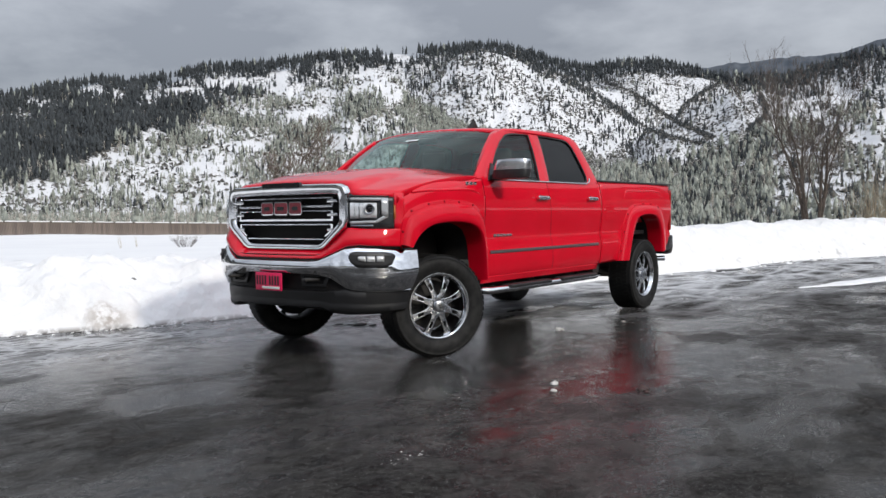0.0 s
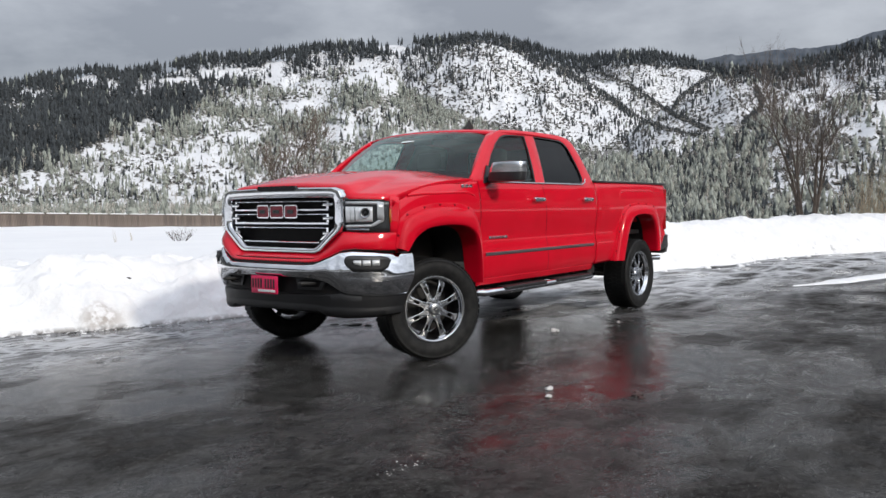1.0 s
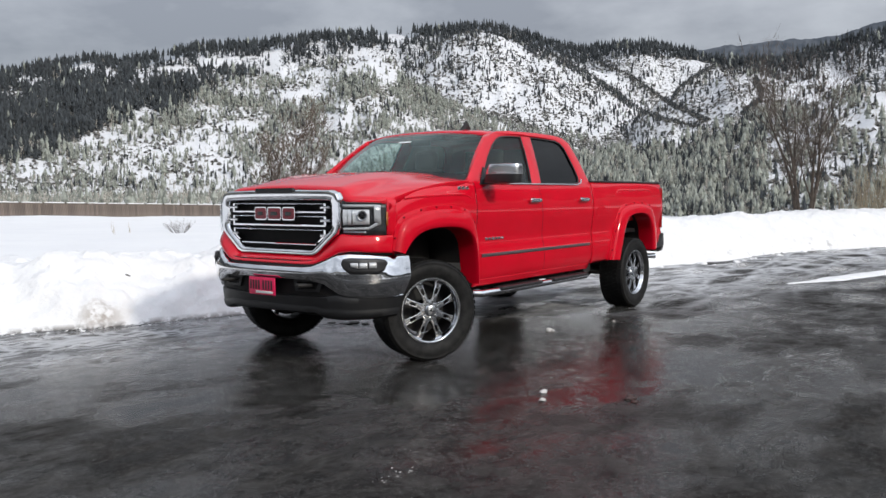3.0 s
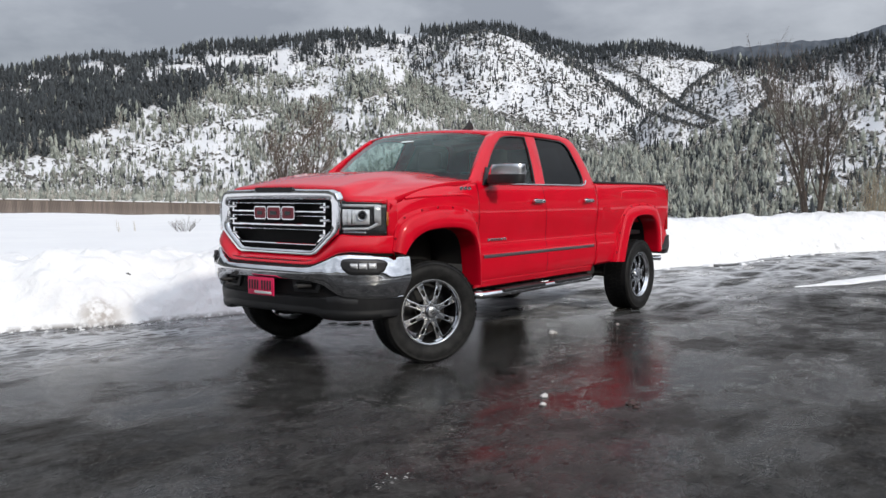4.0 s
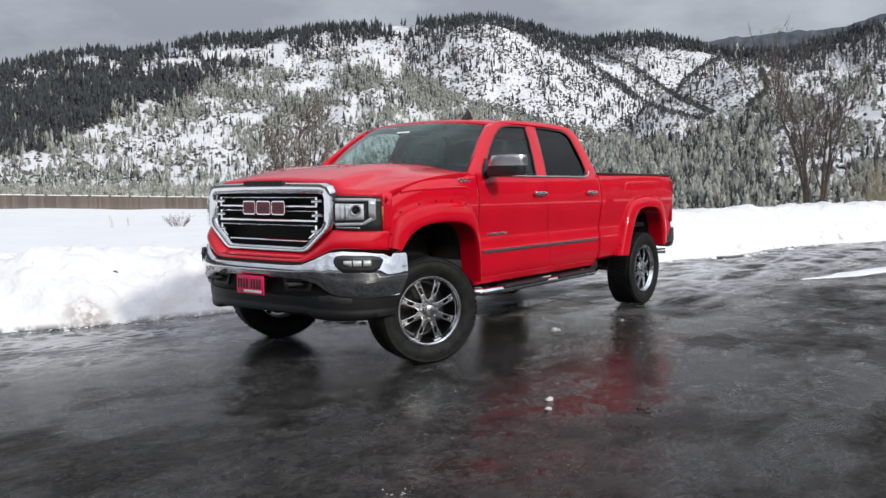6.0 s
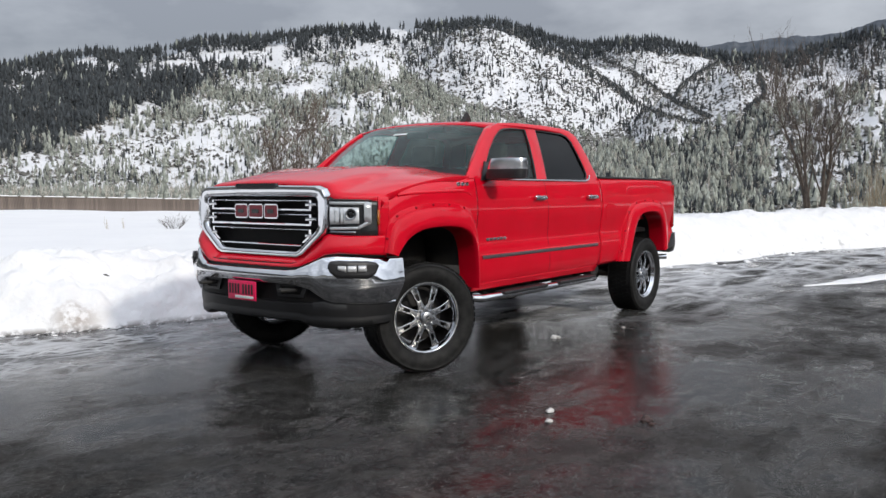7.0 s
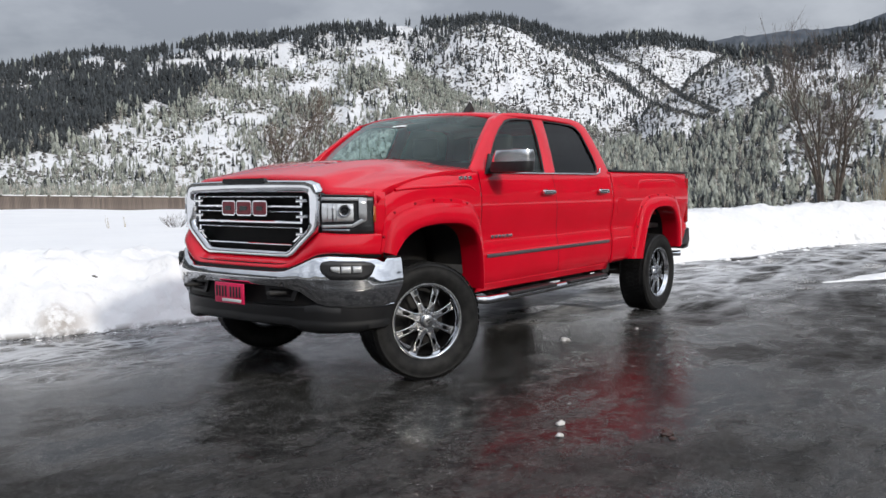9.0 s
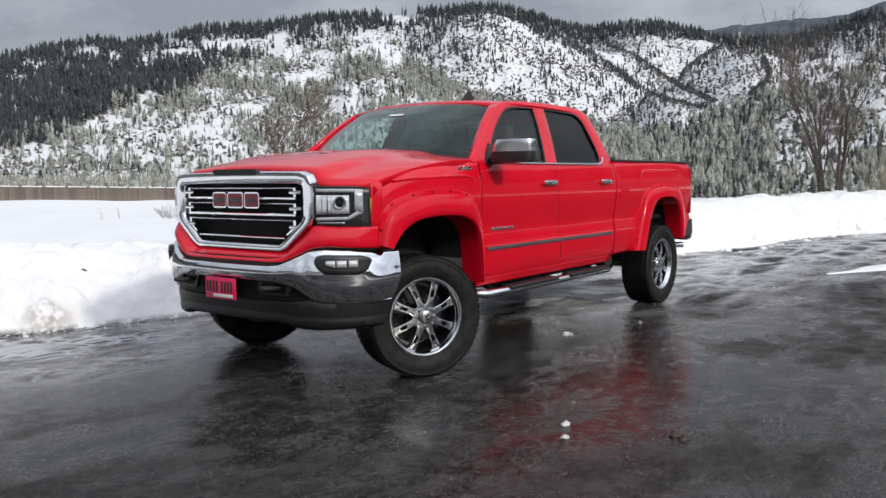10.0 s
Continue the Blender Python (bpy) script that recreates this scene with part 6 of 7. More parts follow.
# ---- side details ----
both("side_moulding", joined(grid([[(x, side_y(x, z) + o, z) for o, z in ((-0.002, 0.796), (0.008, 0.798), (0.010, 0.810), (0.008, 0.823), (-0.002, 0.826))] for x in np.linspace(-0.775, -2.86, 24)])), CHROME_DARK, truck, "satin chrome strip along the doors", 45)
for x in (-1.655, -2.675):
    for s in (1, -1):
        hm = joined(block(x, 0.0, 1.292, 0.195, 0.020, 0.040, 0.010, segments=3), block(x + 0.085, 0.0, 1.292, 0.025, 0.034, 0.026, 0.006), block(x - 0.085, 0.0, 1.292, 0.025, 0.034, 0.026, 0.006))
        ob = part("door_handle", hm, CAP_CHROME, truck, "chrome door handle")
        ob.location = (0, s * (side_y(x, 1.29) + 0.030), 0)
        cup = part("handle_cup", revolve([(0.0, -0.012), (0.045, -0.010), (0.058, 0.0)], 24), BLACK_PLASTIC, ob)
        cup.matrix_local = Matrix.Translation((x + 0.01, -s * 0.0275, 1.287)) @ Matrix.Diagonal((1.0, s, 0.62, 1))

# door mirrors
def mirror_shell(z0, z1, grow=0.0):
    rows = []
    for t in np.linspace(0, 1, 12):
        z = z0 + (z1 - z0) * t
        k = 1 - 0.10 * abs(2 * ((z - 1.44) / 0.20) - 1) ** 3
        ring = []
        for a in np.linspace(0, 2 * math.pi, 24, endpoint=False):
            c, s = math.cos(a), math.sin(a)
            dx = 0.085 * math.copysign(abs(c) ** 0.6, c) * (1.0 if c > 0 else 0.5)
            up = (z - 1.44) / 0.18
            dy = (0.172 if s > 0 else 0.205 - 0.075 * up) * math.copysign(abs(s) ** 0.55, s)
            ring.append((-0.86 + (dx * k) * (1 + grow) - 0.35 * max(0, dy) * 0.25, 1.168 + dy * k * (1 + grow), z))
        rows.append(ring)
    top = rows[-1]
    c = np.mean(top, 0)
    for f in (0.85, 0.5, 0.0):
        rows.append([tuple(c + (np.array(p) - c) * f + np.array([0, 0, 0.012 * (1 - f)])) for p in top])
    bot = rows[0]
    c = np.mean(bot, 0)
    for f in (0.85, 0.5, 0.0):
        rows.insert(0, [tuple(c + (np.array(p) - c) * f - np.array([0, 0, 0.010 * (1 - f)])) for p in bot])
    return grid(rows, flip=True, wrap=True)


for s, ob in zip((1, -1), both("door_mirror", mirror_shell(1.452, 1.528), BLACK_PLASTIC, truck, "door mirror with chrome cap", 50)):
    me = mirror_shell(1.530, 1.615, 0.015)
    part("mirror_cap", me if s > 0 else mirrored(me), CAP_CHROME, ob, "chrome mirror cap", 50)
    arm = joined(block(-0.90, 1.02, 1.475, 0.09, 0.14, 0.06, 0.02), slab([(-0.78, 1.44), (-0.99, 1.45), (-0.97, 1.56), (-0.91, 1.60)], lambda u, v, w: (u, glass_y(v) + 0.012 + w, v), 0.02))
    part("mirror_arm", arm if s > 0 else mirrored(arm), BLACK_PLASTIC, ob, "black mirror arm")
    if s < 0:
        ob.location = (-0.24, 0.10, 0)
    gl = block(-0.925, 1.185, 1.535, 0.006, 0.24, 0.13, 0.002)
    part("mirror_glass", gl if s > 0 else mirrored(gl), CHROME, ob, "mirror glass")

# badges as plain bars
for s in (1, -1):
    for k in range(6):
        x = -0.87 - 0.052 * k
        part("side_badge", block(x, s * (side_y(x, 0.955) + 0.003), 0.955, 0.040, 0.008, 0.026, 0.003), CAP_CHROME, truck, "small chrome badge bar")
    for k in range(3):
        x = -0.47 - 0.058 * k
        part("fender_badge", block(x, s * (side_y(x, 1.41) - 0.006), 1.408, 0.046, 0.008, 0.030, 0.003, (0, 8, 0)), CAP_CHROME, truck, "small chrome badge bar")

# pressed creases over the wheel arches
for line in ([(0.26, 1.325), (0.10, 1.338), (-0.07, 1.343), (-0.28, 1.350), (-0.46, 1.352), (-0.56, 1.345), (-0.62, 1.315), (-0.645, 1.27)],
             [(-3.51, 1.19), (-3.515, 1.28), (-3.53, 1.345), (-3.59, 1.386), (-3.72, 1.393), (-3.96, 1.396), (-4.20, 1.398), (-4.40, 1.396), (-4.50, 1.375), (-4.56, 1.33), (-4.61, 1.26)]):
    P = smooth_curve(line, 40)
    both("body_crease", tube([(x, side_y(x, z) - 0.0105, z) for x, z in P], 0.016, 10, [0.55 + 0.45 * min(1, k / 6, (39 - k) / 6) for k in range(40)]), RED, truck, "pressed crease over the wheel arch", 60)

# side steps
for s in (1, -1):
    y = 0.955 * s
    bar = part("side_step", tube([(-0.72, 0.80 * s, 0.50), (-0.75, 0.90 * s, 0.475), (-0.80, y, 0.468), (-1.2, y, 0.465), (-2.0, y, 0.465), (-2.8, y, 0.468), (-2.93, 0.92 * s, 0.475), (-2.98, 0.80 * s, 0.50)], 0.044, 16, flat=0.75), CHROME, truck, "oval chrome side step", 50)
    for x in (-1.45, -2.42):
        part("step_pad", joined(block(x, y, 0.490, 0.74, 0.120, 0.034, 0.015), block(x + 0.10, y, 0.503, 0.02, 0.07, 0.006, 0.002), block(x, y, 0.503, 0.02, 0.07, 0.006, 0.002), block(x - 0.10, y, 0.503, 0.02, 0.07, 0.006, 0.002)), BLACK_PLASTIC, bar, "black step pad")
    for x in (-1.0, -1.9, -2.7):
        part("step_bracket", tube([(x, 0.62 * s, 0.60), (x, 0.80 * s, 0.50), (x, 0.93 * s, 0.462)], 0.018, 8), STEEL, bar)

# ---- wheels ----
TYRE_R = 0.418
tyre_profile = [(0.258, 0.105), (0.264, 0.122), (0.275, 0.132), (0.300, 0.146), (0.335, 0.154), (0.365, 0.152), (0.385, 0.145), (0.388, 0.147), (0.400, 0.138), (0.408, 0.118), (0.410, 0.06), (0.411, 0.0),
                (0.410, -0.06), (0.408, -0.118), (0.400, -0.138), (0.365, -0.146), (0.300, -0.140), (0.264, -0.120), (0.258, -0.105)]
tyre_me = revolve(tyre_profile, 72)
lugs = []
for k in range(56):
    a = 2 * math.pi * k / 56
    for j, (y, w, l, tw) in enumerate(((0.114, 0.044, 0.035, 0), (0.062, 0.058, 0.032, 18), (0.0, 0.050, 0.033, -14), (-0.062, 0.058, 0.032, 18), (-0.114, 0.044, 0.035, 0))):
        b = a + (0.07 if j % 2 else 0)
        rr = 0.4100 if j in (1, 2, 3) else 0.4025
        m = Matrix.Rotation(-b, 4, "Y") @ Matrix.Translation((rr, y, 0)) @ Matrix.Rotation(radians(tw), 4, "X") @ (Matrix.Rotation(radians(-22 if y > 0 else 22), 4, "Z") if j in (0, 4) else Matrix.Identity(4))
        bm = bmesh.new()
        bmesh.ops.create_cube(bm, size=1)
        bmesh.ops.scale(bm, vec=(0.0045, w, l), verts=bm.verts)
        bmesh.ops.transform(bm, matrix=m, verts=bm.verts)
        me = bpy.data.meshes.new("mesh")
        bm.to_mesh(me)
        bm.free()
        lugs.append(me)
tread_me = joined(*lugs)
lip_me = revolve([(0.262, 0.100), (0.270, 0.128), (0.268, 0.136), (0.258, 0.138), (0.250, 0.134), (0.246, 0.110), (0.238, 0.098)], 72)
barrel_me = revolve([(0.238, 0.098), (0.226, 0.06), (0.220, 0.0), (0.224, -0.08), (0.236, -0.125), (0.258, -0.130)], 64)
back_me = revolve([(0.0, -0.02), (0.08, -0.02), (0.17, -0.035), (0.20, -0.04)], 40)


def spoke():
    """One chrome spoke with a slot, pointing along x."""
    outline = [(0.055, -0.036), (0.084, -0.029), (0.108, -0.023), (0.15, -0.0235), (0.20, -0.026), (0.226, -0.030), (0.242, -0.044),
               (0.242, 0.044), (0.226, 0.030), (0.20, 0.026), (0.15, 0.0235), (0.108, 0.023), (0.084, 0.029), (0.055, 0.036)]
    slot = [(0.138, -0.0105), (0.188, -0.0115), (0.188, 0.0115), (0.138, 0.0105)]
    return slab(outline, lambda u, v, w: (u, 0.108 - 0.30 * max(0, u - 0.14) * 0.6 + w, v), 0.030, (slot,), 0.004)


spoke_me = spoke()
hub_me = revolve([(0.0, 0.132), (0.036, 0.131), (0.042, 0.126), (0.044, 0.112), (0.060, 0.113), (0.086, 0.107), (0.098, 0.090), (0.100, 0.0)], 40)
cap_me = joined(revolve([(0.0, 0.1462), (0.012, 0.1462), (0.0125, 0.1478), (0.034, 0.1472), (0.042, 0.1435), (0.046, 0.128)], 28))
nut_me = revolve([(0.0, 0.024), (0.006, 0.023), (0.010, 0.016), (0.010, 0.0)], 8)


def wheel(m):
    hub = part("wheel", hub_me.copy(), WHEEL_CHROME, truck, "chrome eight-spoke wheel with an all-terrain tyre")
    hub.matrix_local = m
    part("tyre", tyre_me.copy(), RUBBER, hub, "black rubber tyre", 60)
    tagged(part("tread", tread_me.copy(), RUBBER_WET, hub, "chunky tread blocks", 30), kind="stuff")
    part("rim_lip", lip_me.copy(), WHEEL_CHROME, hub, "polished chrome rim lip", 60)
    part("rim_barrel", barrel_me.copy(), GRILLE_BLACK, hub, "dark inner rim", 60)
    part("brake_disc", back_me.copy(), BLACK_VOID, hub, "brake disc behind the spokes", 60)
    cap = part("centre_cap", cap_me.copy(), CHROME_DARK, hub, "round chrome centre cap")
    part("cap_emblem", joined(block(0.006, 0.1475, 0.008, 0.034, 0.005, 0.011, 0.002, (0, 28, 0)), block(-0.006, 0.1475, -0.008, 0.034, 0.005, 0.011, 0.002, (0, 28, 0))), BLACK_GLOSS, cap, "black emblem")
    for k in range(8):
        a = 2 * math.pi * (k + 0.5) / 8
        sp = part("spoke", spoke_me.copy() if k == 0 else wheel.spoke_data, WHEEL_CHROME, hub, "", 30) if k == 0 else new("spoke", wheel.spoke_data)
        if k == 0:
            wheel.spoke_data = sp.data
        sp.parent = hub
        sp.matrix_local = Matrix.Rotation(-a, 4, "Y")
        nt = new("lug_nut", nut_me)
        nt.parent = hub
        nt.matrix_local = Matrix.Rotation(-a - 0.39, 4, "Y") @ Matrix.Translation((0.066, 0.106, 0))
    return hub


nut_me.materials.append(CHROME_DARK)
STEER = 25
wheel(pose(-0.057, 0.898, TYRE_R - 0.004, 0, 0, -STEER))
wheel(pose(-0.183, -0.898, TYRE_R - 0.004, 0, 0, 180 - STEER))
wheel(pose(-3.99, 0.885, TYRE_R - 0.004))
wheel(pose(-3.99, -0.885, TYRE_R - 0.004, 0, 0, 180))

# ---- underbody ----
for s in (1, -1):
    part("frame_rail", block(-2.1, 0.50 * s, 0.53, 5.2, 0.08, 0.20, 0.01), BLACK_VOID, truck, "black chassis rail")
    part("leaf_spring", tube([(-3.25, 0.55 * s, 0.56), (-3.6, 0.55 * s, 0.47), (-3.99, 0.55 * s, 0.44), (-4.3, 0.55 * s, 0.50), (-4.6, 0.55 * s, 0.58)], 0.03, 8), STEEL, truck, "leaf spring")
    part("control_arm", tube([(-0.12, 0.35 * s, 0.44), (-0.12, 0.70 * s, 0.36)], 0.035, 8), STEEL, truck, "suspension arm")
    part("front_strut", tube([(-0.12, 0.60 * s, 0.42), (-0.14, 0.52 * s, 1.0)], 0.045, 12), STEEL, truck, "front strut")
    part("rear_shock", tube([(-3.75, 0.50 * s, 0.40), (-3.60, 0.46 * s, 0.85)], 0.03, 10), STEEL, truck, "rear shock absorber")
part("rear_axle", tube([(-3.99, y, 0.415) for y in (-0.75, -0.22, -0.12, 0, 0.12, 0.22, 0.75)], 0.05, 14, [1, 1, 2.2, 3.0, 2.2, 1, 1]), STEEL, truck, "rear axle")
part("front_crossmember", block(-0.12, 0, 0.45, 0.30, 0.75, 0.16, 0.04), BLACK_VOID, truck, "front crossmember")
part("engine_block", block(-0.05, 0, 0.85, 0.9, 0.9, 0.55, 0.1), BLACK_VOID, truck)
part("gearbox", tube([(-0.5, 0, 0.62), (-1.2, 0, 0.58), (-1.9, 0.05, 0.55)], 0.16, 12, [1.1, 0.9, 0.7]), BLACK_VOID, truck, "gearbox under the cab")
part("propeller_shaft", tube([(-1.9, 0.05, 0.55), (-3.8, 0, 0.45)], 0.045, 10), STEEL, truck, "propeller shaft")
part("fuel_tank", block(-2.4, 0.62, 0.55, 1.1, 0.20, 0.20, 0.05), BLACK_VOID, truck, "fuel tank")
# black block added so no bright snow shows under the bed
part("bed_crossmember", block(-3.2, 0, 0.70, 0.5, 1.7, 0.22, 0.03), BLACK_VOID, truck, "black filler block under the bed")
# black blocks added to shut out bright snow between rocker and bed
both("cab_mount", block(-2.96, 0.78, 0.62, 0.16, 0.26, 0.26, 0.02), BLACK_VOID, truck, "black filler block between cab and bed")
part("floor_pan", block(-1.85, 0, 0.655, 2.2, 1.80, 0.05, 0.01), BLACK_VOID, truck)
exhaust = part("exhaust_pipe", tube([(-2.4, -0.35, 0.52), (-3.4, 0.30, 0.56), (-4.45, 0.62, 0.575), (-4.72, 0.80, 0.56)], 0.035, 10), STEEL, truck, "steel exhaust pipe")
part("exhaust_tip", revolve([(0.024, -0.08), (0.030, -0.08), (0.033, 0.0), (0.033, 0.07), (0.028, 0.07), (0.026, -0.05)], 20), CHROME, exhaust, "chrome exhaust tip")
exhaust.children[-1].matrix_local = pose(-4.80, 0.86, 0.555, 0, 0, 40)
part("fuel_door", slab([(-3.05, 1.06), (-3.20, 1.06), (-3.22, 1.10), (-3.22, 1.20), (-3.19, 1.23), (-3.06, 1.23), (-3.03, 1.20), (-3.03, 1.10)], lambda u, v, w: (u, side_y(u, v) + 0.003 + w, v), 0.006), RED, truck, "red fuel door")

# ---- fence across the field ----
FENCE_WOOD = material("weathered_fence_wood", (0.125, 0.098, 0.083), 0.85, 0.0, (0.175, 0.145, 0.125), 3.0, bump=0.004, bump_scale=30, random=0.22, stretch=(3, 3, 0.4))
FENCE_DARK = material("fence_post_wood", (0.07, 0.058, 0.048), 0.85, 0.0, (0.11, 0.09, 0.075), 5.0, bump=0.004, bump_scale=25, random=0.2)


def fence_top(x):
    return 0.92 + (x + 34.5) * 0.0229


fence = new("wooden_fence")
tagged(fence, "weathered brown board fence standing in the snow field", "fence")
FY = -80.0
post_me = block(0, 0, 0, 0.14, 0.14, 1.65, 0.01)
rail_me = block(0, 0, 0, 2.40, 0.06, 0.10, 0.008)
board_me = block(0, 0, 0, 0.262, 0.025, 1.50, 0.004, segments=1)
cap_bm = tube([(-1.10, 0, 0), (-0.9, 0, 0.03), (-0.3, 0, 0.012), (0.2, 0, 0.028), (0.85, 0, 0.02), (1.10, 0, 0.006)], 0.062, 8, [0.4, 1, 0.8, 1, 0.9, 0.4])
post_top_me = block(0, 0, 0, 0.20, 0.20, 0.17, 0.02)
for me, mt in ((post_me, FENCE_DARK), (rail_me, FENCE_WOOD), (board_me, FENCE_WOOD), (cap_bm, SNOW), (post_top_me, FENCE_DARK)):
    me.materials.append(mt)
rng = random.Random(5)
for k in range(36):
    x = 12 - 2.4 * k
    post = new("post", post_me)
    post.parent, post.location = fence, (x, FY - 0.1, fence_top(x) - 0.74)
    cap = new("post_cap", post_top_me)
    cap.parent, cap.location = fence, (x, FY - 0.02, fence_top(x) + 0.02)
    if k < 35:
        white = new("snow_cap", cap_bm)
        white.parent, white.location = fence, (x - 1.2, FY + 0.03, fence_top(x - 1.2) + 0.05)
        white.rotation_euler = (0, -math.atan(0.0229), 0)
        rail = new("rail", rail_me)
        rail.parent, rail.location = fence, (x - 1.2, FY + 0.03, fence_top(x - 1.2) - 0.03)
        rail.rotation_euler = (0, -math.atan(0.0229), 0)
        if k > 9:
            for j in range(9):
                bx = x - 0.135 - 0.2665 * j
                bo = new("board", board_me)
                bo.parent, bo.location = fence, (bx, FY, fence_top(bx) - 0.81 + rng.uniform(-0.03, 0.01))

# ---- bushes and bare trees near the car park ----
TWIG = material("brown_bark", (0.045, 0.034, 0.027), 0.85, 0.0, (0.085, 0.066, 0.053), 9.0, bump=0.006, bump_scale=40)
TWIG_FINE = material("fine_brown_twigs", (0.115, 0.088, 0.070), 0.85, 0.0, (0.17, 0.138, 0.115), 14.0)
REED = material("dry_reeds", (0.42, 0.34, 0.23), 0.8, 0.0, (0.30, 0.24, 0.16), 3.0, random=0.3, island=True)
DEAD_LEAF = material("dead_leaves", (0.105, 0.066, 0.046), 0.8, random=0.35, island=True)


def branch_tree(seed, stems, height, spread, levels=4, fine=0.004, lean=0.25, twig_len=0.5, kids=(4, 4, 4)):
    """Trunk pieces and twig pieces of a leafless tree."""
    rng = random.Random(seed)
    trunk_parts, twig_parts, tips = [], [], []

    def grow(p, d, length, r, level):
        pts, q, e = [p], p.copy(), d.copy()
        n = 4 if level < 2 else 3
        for i in range(n):
            e = (e + Vector((rng.uniform(-1, 1), rng.uniform(-1, 1), rng.uniform(-0.2, 0.6))) * (0.10 + 0.05 * level)).normalized()
            q = q + e * length / n
            pts.append(q.copy())
        taper = [1 - 0.6 * i / n for i in range(n + 1)]
        (trunk_parts if level < 2 else twig_parts).append((pts, r, taper, 6 if level < 2 else 3))
        if level < levels:
            for k in range(kids[min(level, len(kids) - 1)]):
                i = rng.randint(1, n)
                a = rng.uniform(0, 6.28)
                nd = (e * 0.9 + Vector((math.cos(a), math.sin(a), rng.uniform(0.1, 0.7))) * spread).normalized()
                grow(pts[i], nd, length * rng.uniform(0.42, 0.68), max(fine, r * taper[i] * 0.52), level + 1)
        else:
            tips.append(q)

    for k in range(stems):
        a = 2 * math.pi * k / stems + rng.uniform(-.5, .5)
        off = Vector((math.cos(a), math.sin(a), 0)) * (0.16 if stems > 1 else 0)
        d = Vector((math.cos(a) * lean * rng.uniform(0.4, 1.2), math.sin(a) * lean * rng.uniform(0.4, 1.2), 1)).normalized()
        grow(off, d, height * rng.uniform(0.48, 0.60), height * 0.0112 * rng.uniform(0.8, 1.3), 0)
    return trunk_parts, twig_parts, tips


def tubes(parts):
    V, F = [], []
    for pts, r, taper, sides in parts:
        base = len(V)
        for i, p in enumerate(pts):
            d = (pts[min(i + 1, len(pts) - 1)] - pts[max(i - 1, 0)]).normalized()
            a = d.cross(Vector((0.3, 0.9, 0.1))).normalized()
            b = a.cross(d)
            for k in range(sides):
                w = 2 * math.pi * k / sides
                V.append(p + (a * math.cos(w) + b * math.sin(w)) * r * taper[i])
        for i in range(len(pts) - 1):
            for k in range(sides):
                j = (k + 1) % sides
                F.append((base + i * sides + k, base + i * sides + j, base + (i + 1) * sides + j, base + (i + 1) * sides + k))
    return mesh_of(V, F)


def bare_tree(name, x, y, z, label, leaves=0, **kw):
    t = new(name)
    t.location = (x, y, z)
    tagged(t, label, "bush" if "bush" in name else "tree", "cottonwoods by the fence" if name == "cottonwood" else "")
    trunk_parts, twig_parts, tips = branch_tree(**kw)
    part("trunk", tubes(trunk_parts), TWIG, t, "brown stems")
    tagged(part("branchwork", tubes(twig_parts), TWIG_FINE, t, "fine bare twigs"), kind="stuff")
    if leaves:
        rng = random.Random(3)
        V, F = [], []
        for p in tips:
            for k in range(leaves):
                c = p + Vector((rng.gauss(0, .25), rng.gauss(0, .25), rng.gauss(0, .25)))
                s = rng.uniform(0.06, 0.13)
                a, b = Vector((rng.uniform(-1, 1), rng.uniform(-1, 1), rng.uniform(-1, 1))).normalized() * s, Vector((rng.uniform(-1, 1), rng.uniform(-1, 1), rng.uniform(-1, 1))).normalized() * s
                i = len(V)
                V += [c - a, c + b * 0.5, c + a, c - b * 0.5]
                F.append((i, i + 1, i + 2, i + 3))
        part("leaves", mesh_of(V, F), DEAD_LEAF, t, "brown dead leaves")
    return t


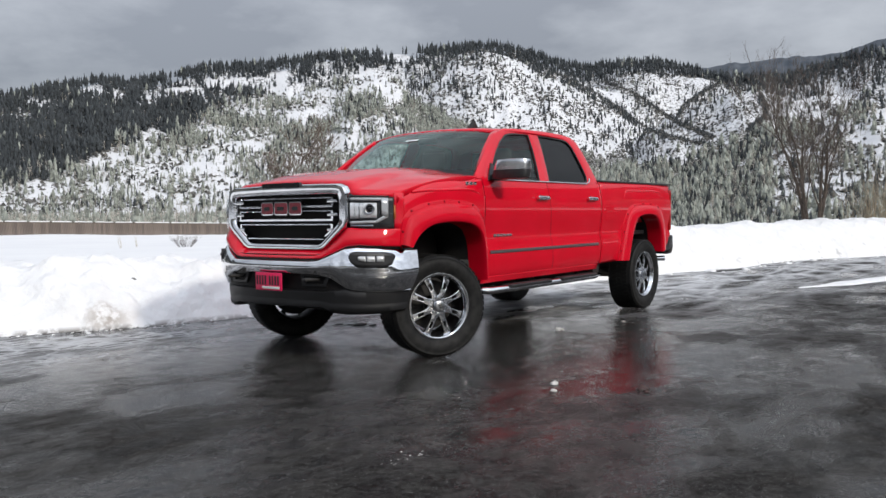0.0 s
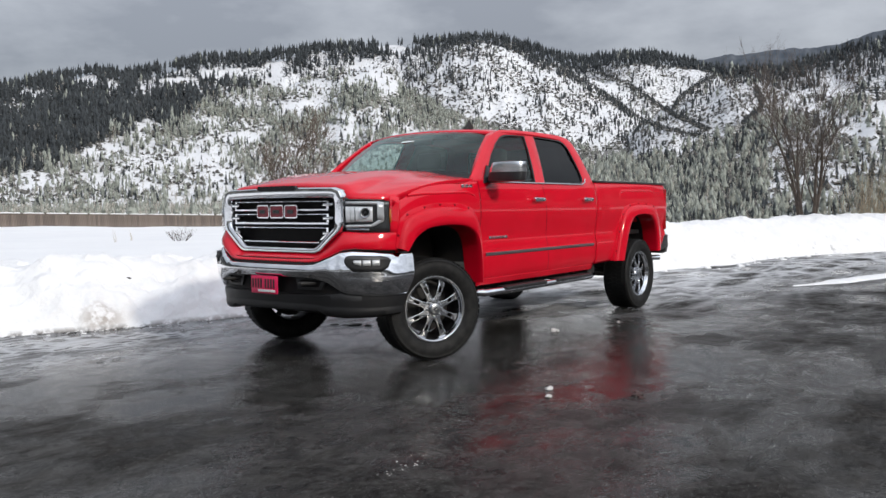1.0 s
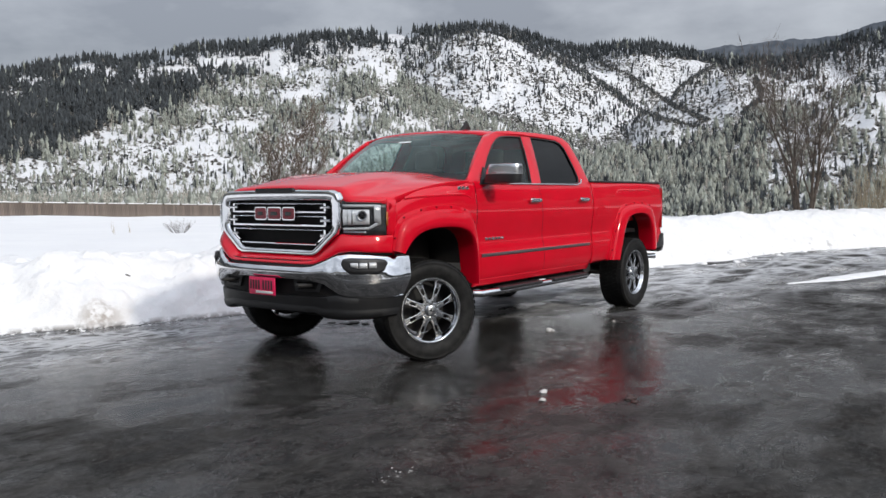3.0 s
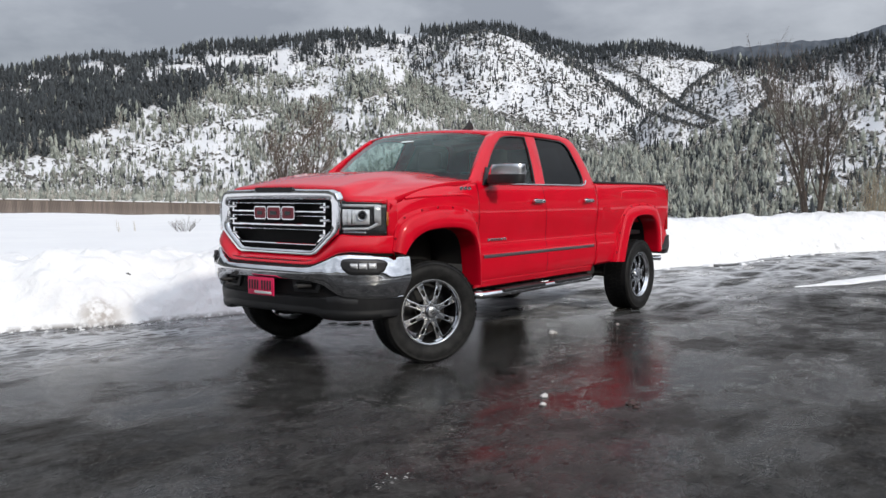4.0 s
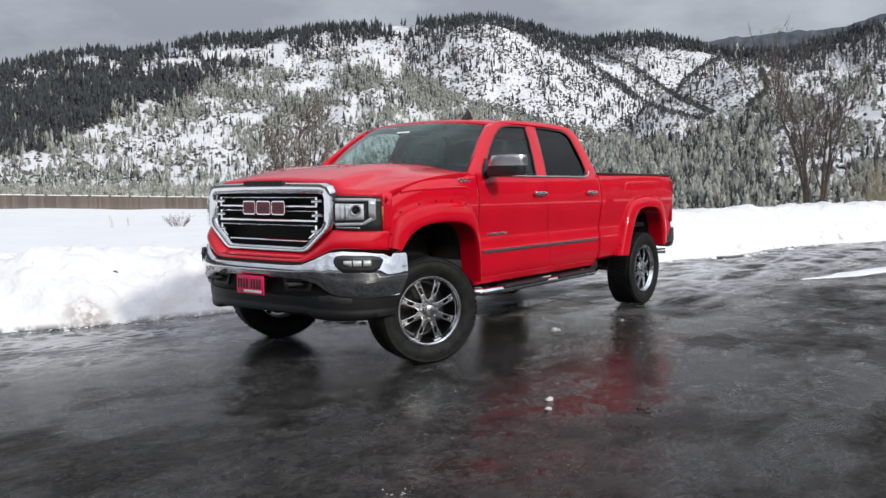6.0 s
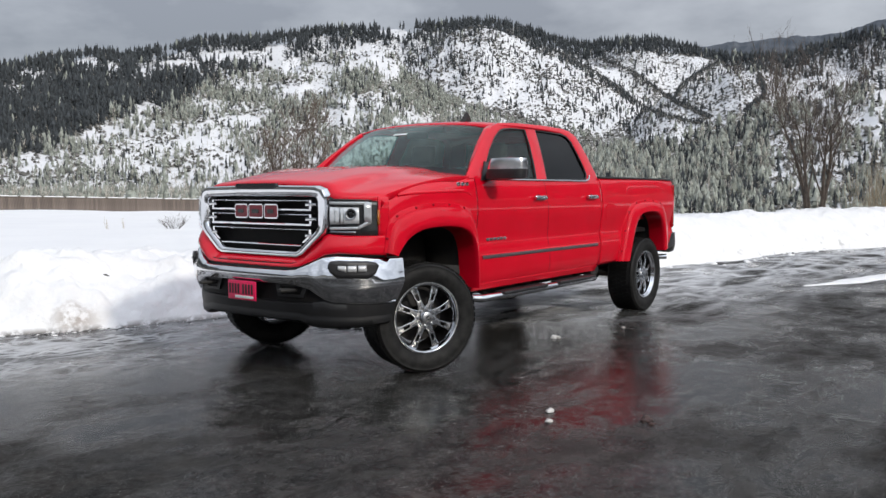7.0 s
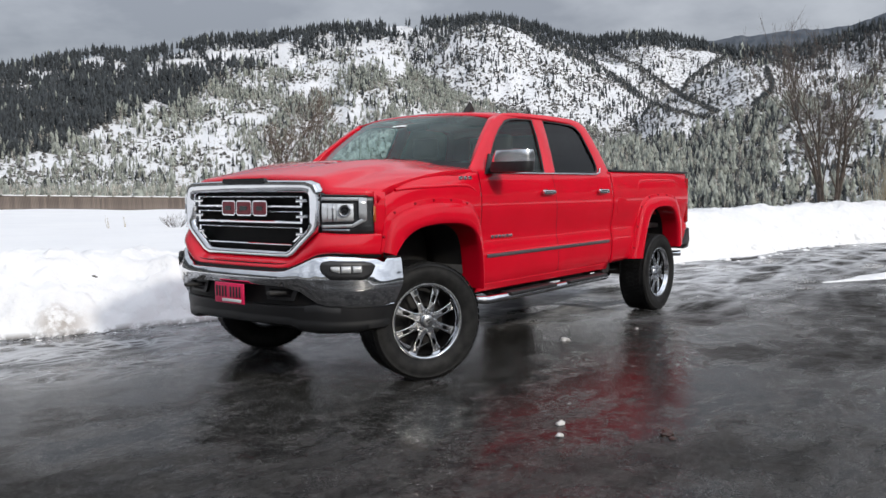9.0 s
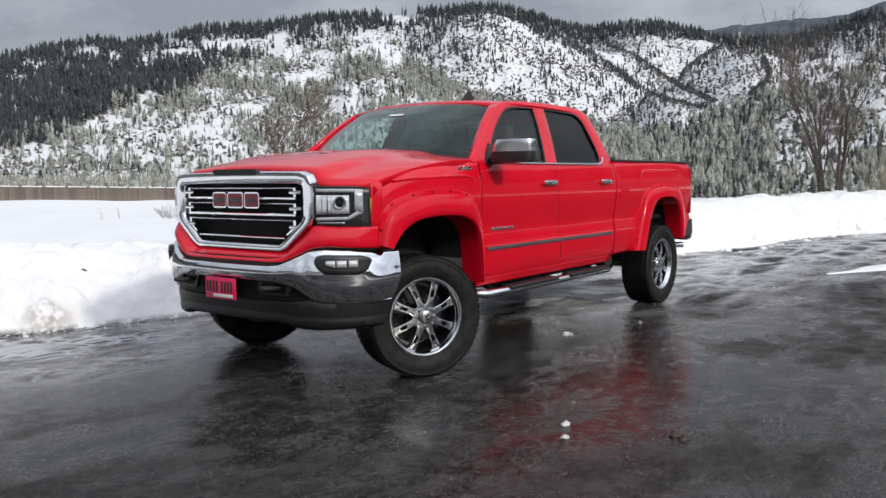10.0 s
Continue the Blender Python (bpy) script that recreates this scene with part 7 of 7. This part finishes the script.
bare_tree("bare_tree", -18.2, -0.45, 0.62, "leafless brown multi-stemmed tree behind the snow bank", seed=21, stems=5, height=4.4, spread=0.52, levels=4, fine=0.0030, lean=0.29, kids=(6, 6, 5, 4))
bare_tree("cottonwood", -64.0, -67.8, -1.2, "tall bare cottonwood with brown dead leaves", leaves=5, seed=14, stems=3, height=13.0, spread=0.5, levels=4, fine=0.035, lean=0.16, kids=(5, 4, 3, 3))
bare_tree("cottonwood", -61.3, -70.5, -1.2, "smaller bare cottonwood with brown dead leaves", leaves=5, seed=15, stems=3, height=11.0, spread=0.5, levels=4, fine=0.035, lean=0.16, kids=(5, 4, 3, 2))
bx, by = -10.0, -16.5
bare_tree("dry_bush", bx, by, float(field(np.array(bx), np.array(by))) - 0.02, "small dry brown bush sticking out of the snow", seed=4, stems=24, height=0.52, spread=0.6, levels=2, fine=0.0032, lean=1.0, kids=(3, 2))


def stalks(name, x, y, z, n, h, spread, mat, label, category, seed):
    rng = random.Random(seed)
    parts = []
    for k in range(n):
        p = Vector((rng.gauss(0, spread), rng.gauss(0, spread), 0))
        d = Vector((rng.uniform(-.25, .25), rng.uniform(-.25, .25), 1)) * h * rng.uniform(0.5, 1.1)
        parts.append(([p, p + d * 0.5 + Vector((rng.uniform(-.03, .03), 0, 0)), p + d], 0.006, [1, 0.8, 0.3], 3))
    ob = part(name, tubes(parts), mat, None)
    ob.location = (x, y, z)
    return tagged(ob, label, category, "clumps of reeds" if name == "dry_reeds" else "dead stalks in the snow")


stalks("dry_reeds", -21.4, 0.55, 0.25, 150, 2.1, 0.40, REED, "clump of pale dry reeds behind the snow bank", "reeds", 6)
stalks("dry_reeds", -22.8, 1.5, 0.25, 170, 2.3, 0.5, REED, "clump of pale dry reeds behind the snow bank", "reeds", 7)
for k, (x, y) in enumerate(((-8.5, -17.5), (-9.3, -18.0))):
    stalks("dead_stalk", x, y, float(field(np.array(x), np.array(y))), 3, 0.5, 0.03, REED, "thin dead stalk in the snow", "stalk", 20 + k)
clod("leaf_scrap", -0.05, -3.42, bank_height(-0.05, -3.42) + 0.005, (0.045, 0.03, 0.03), 9, GRIT, "dark scrap of leaves on the snow", "leaf scrap", 0.6)
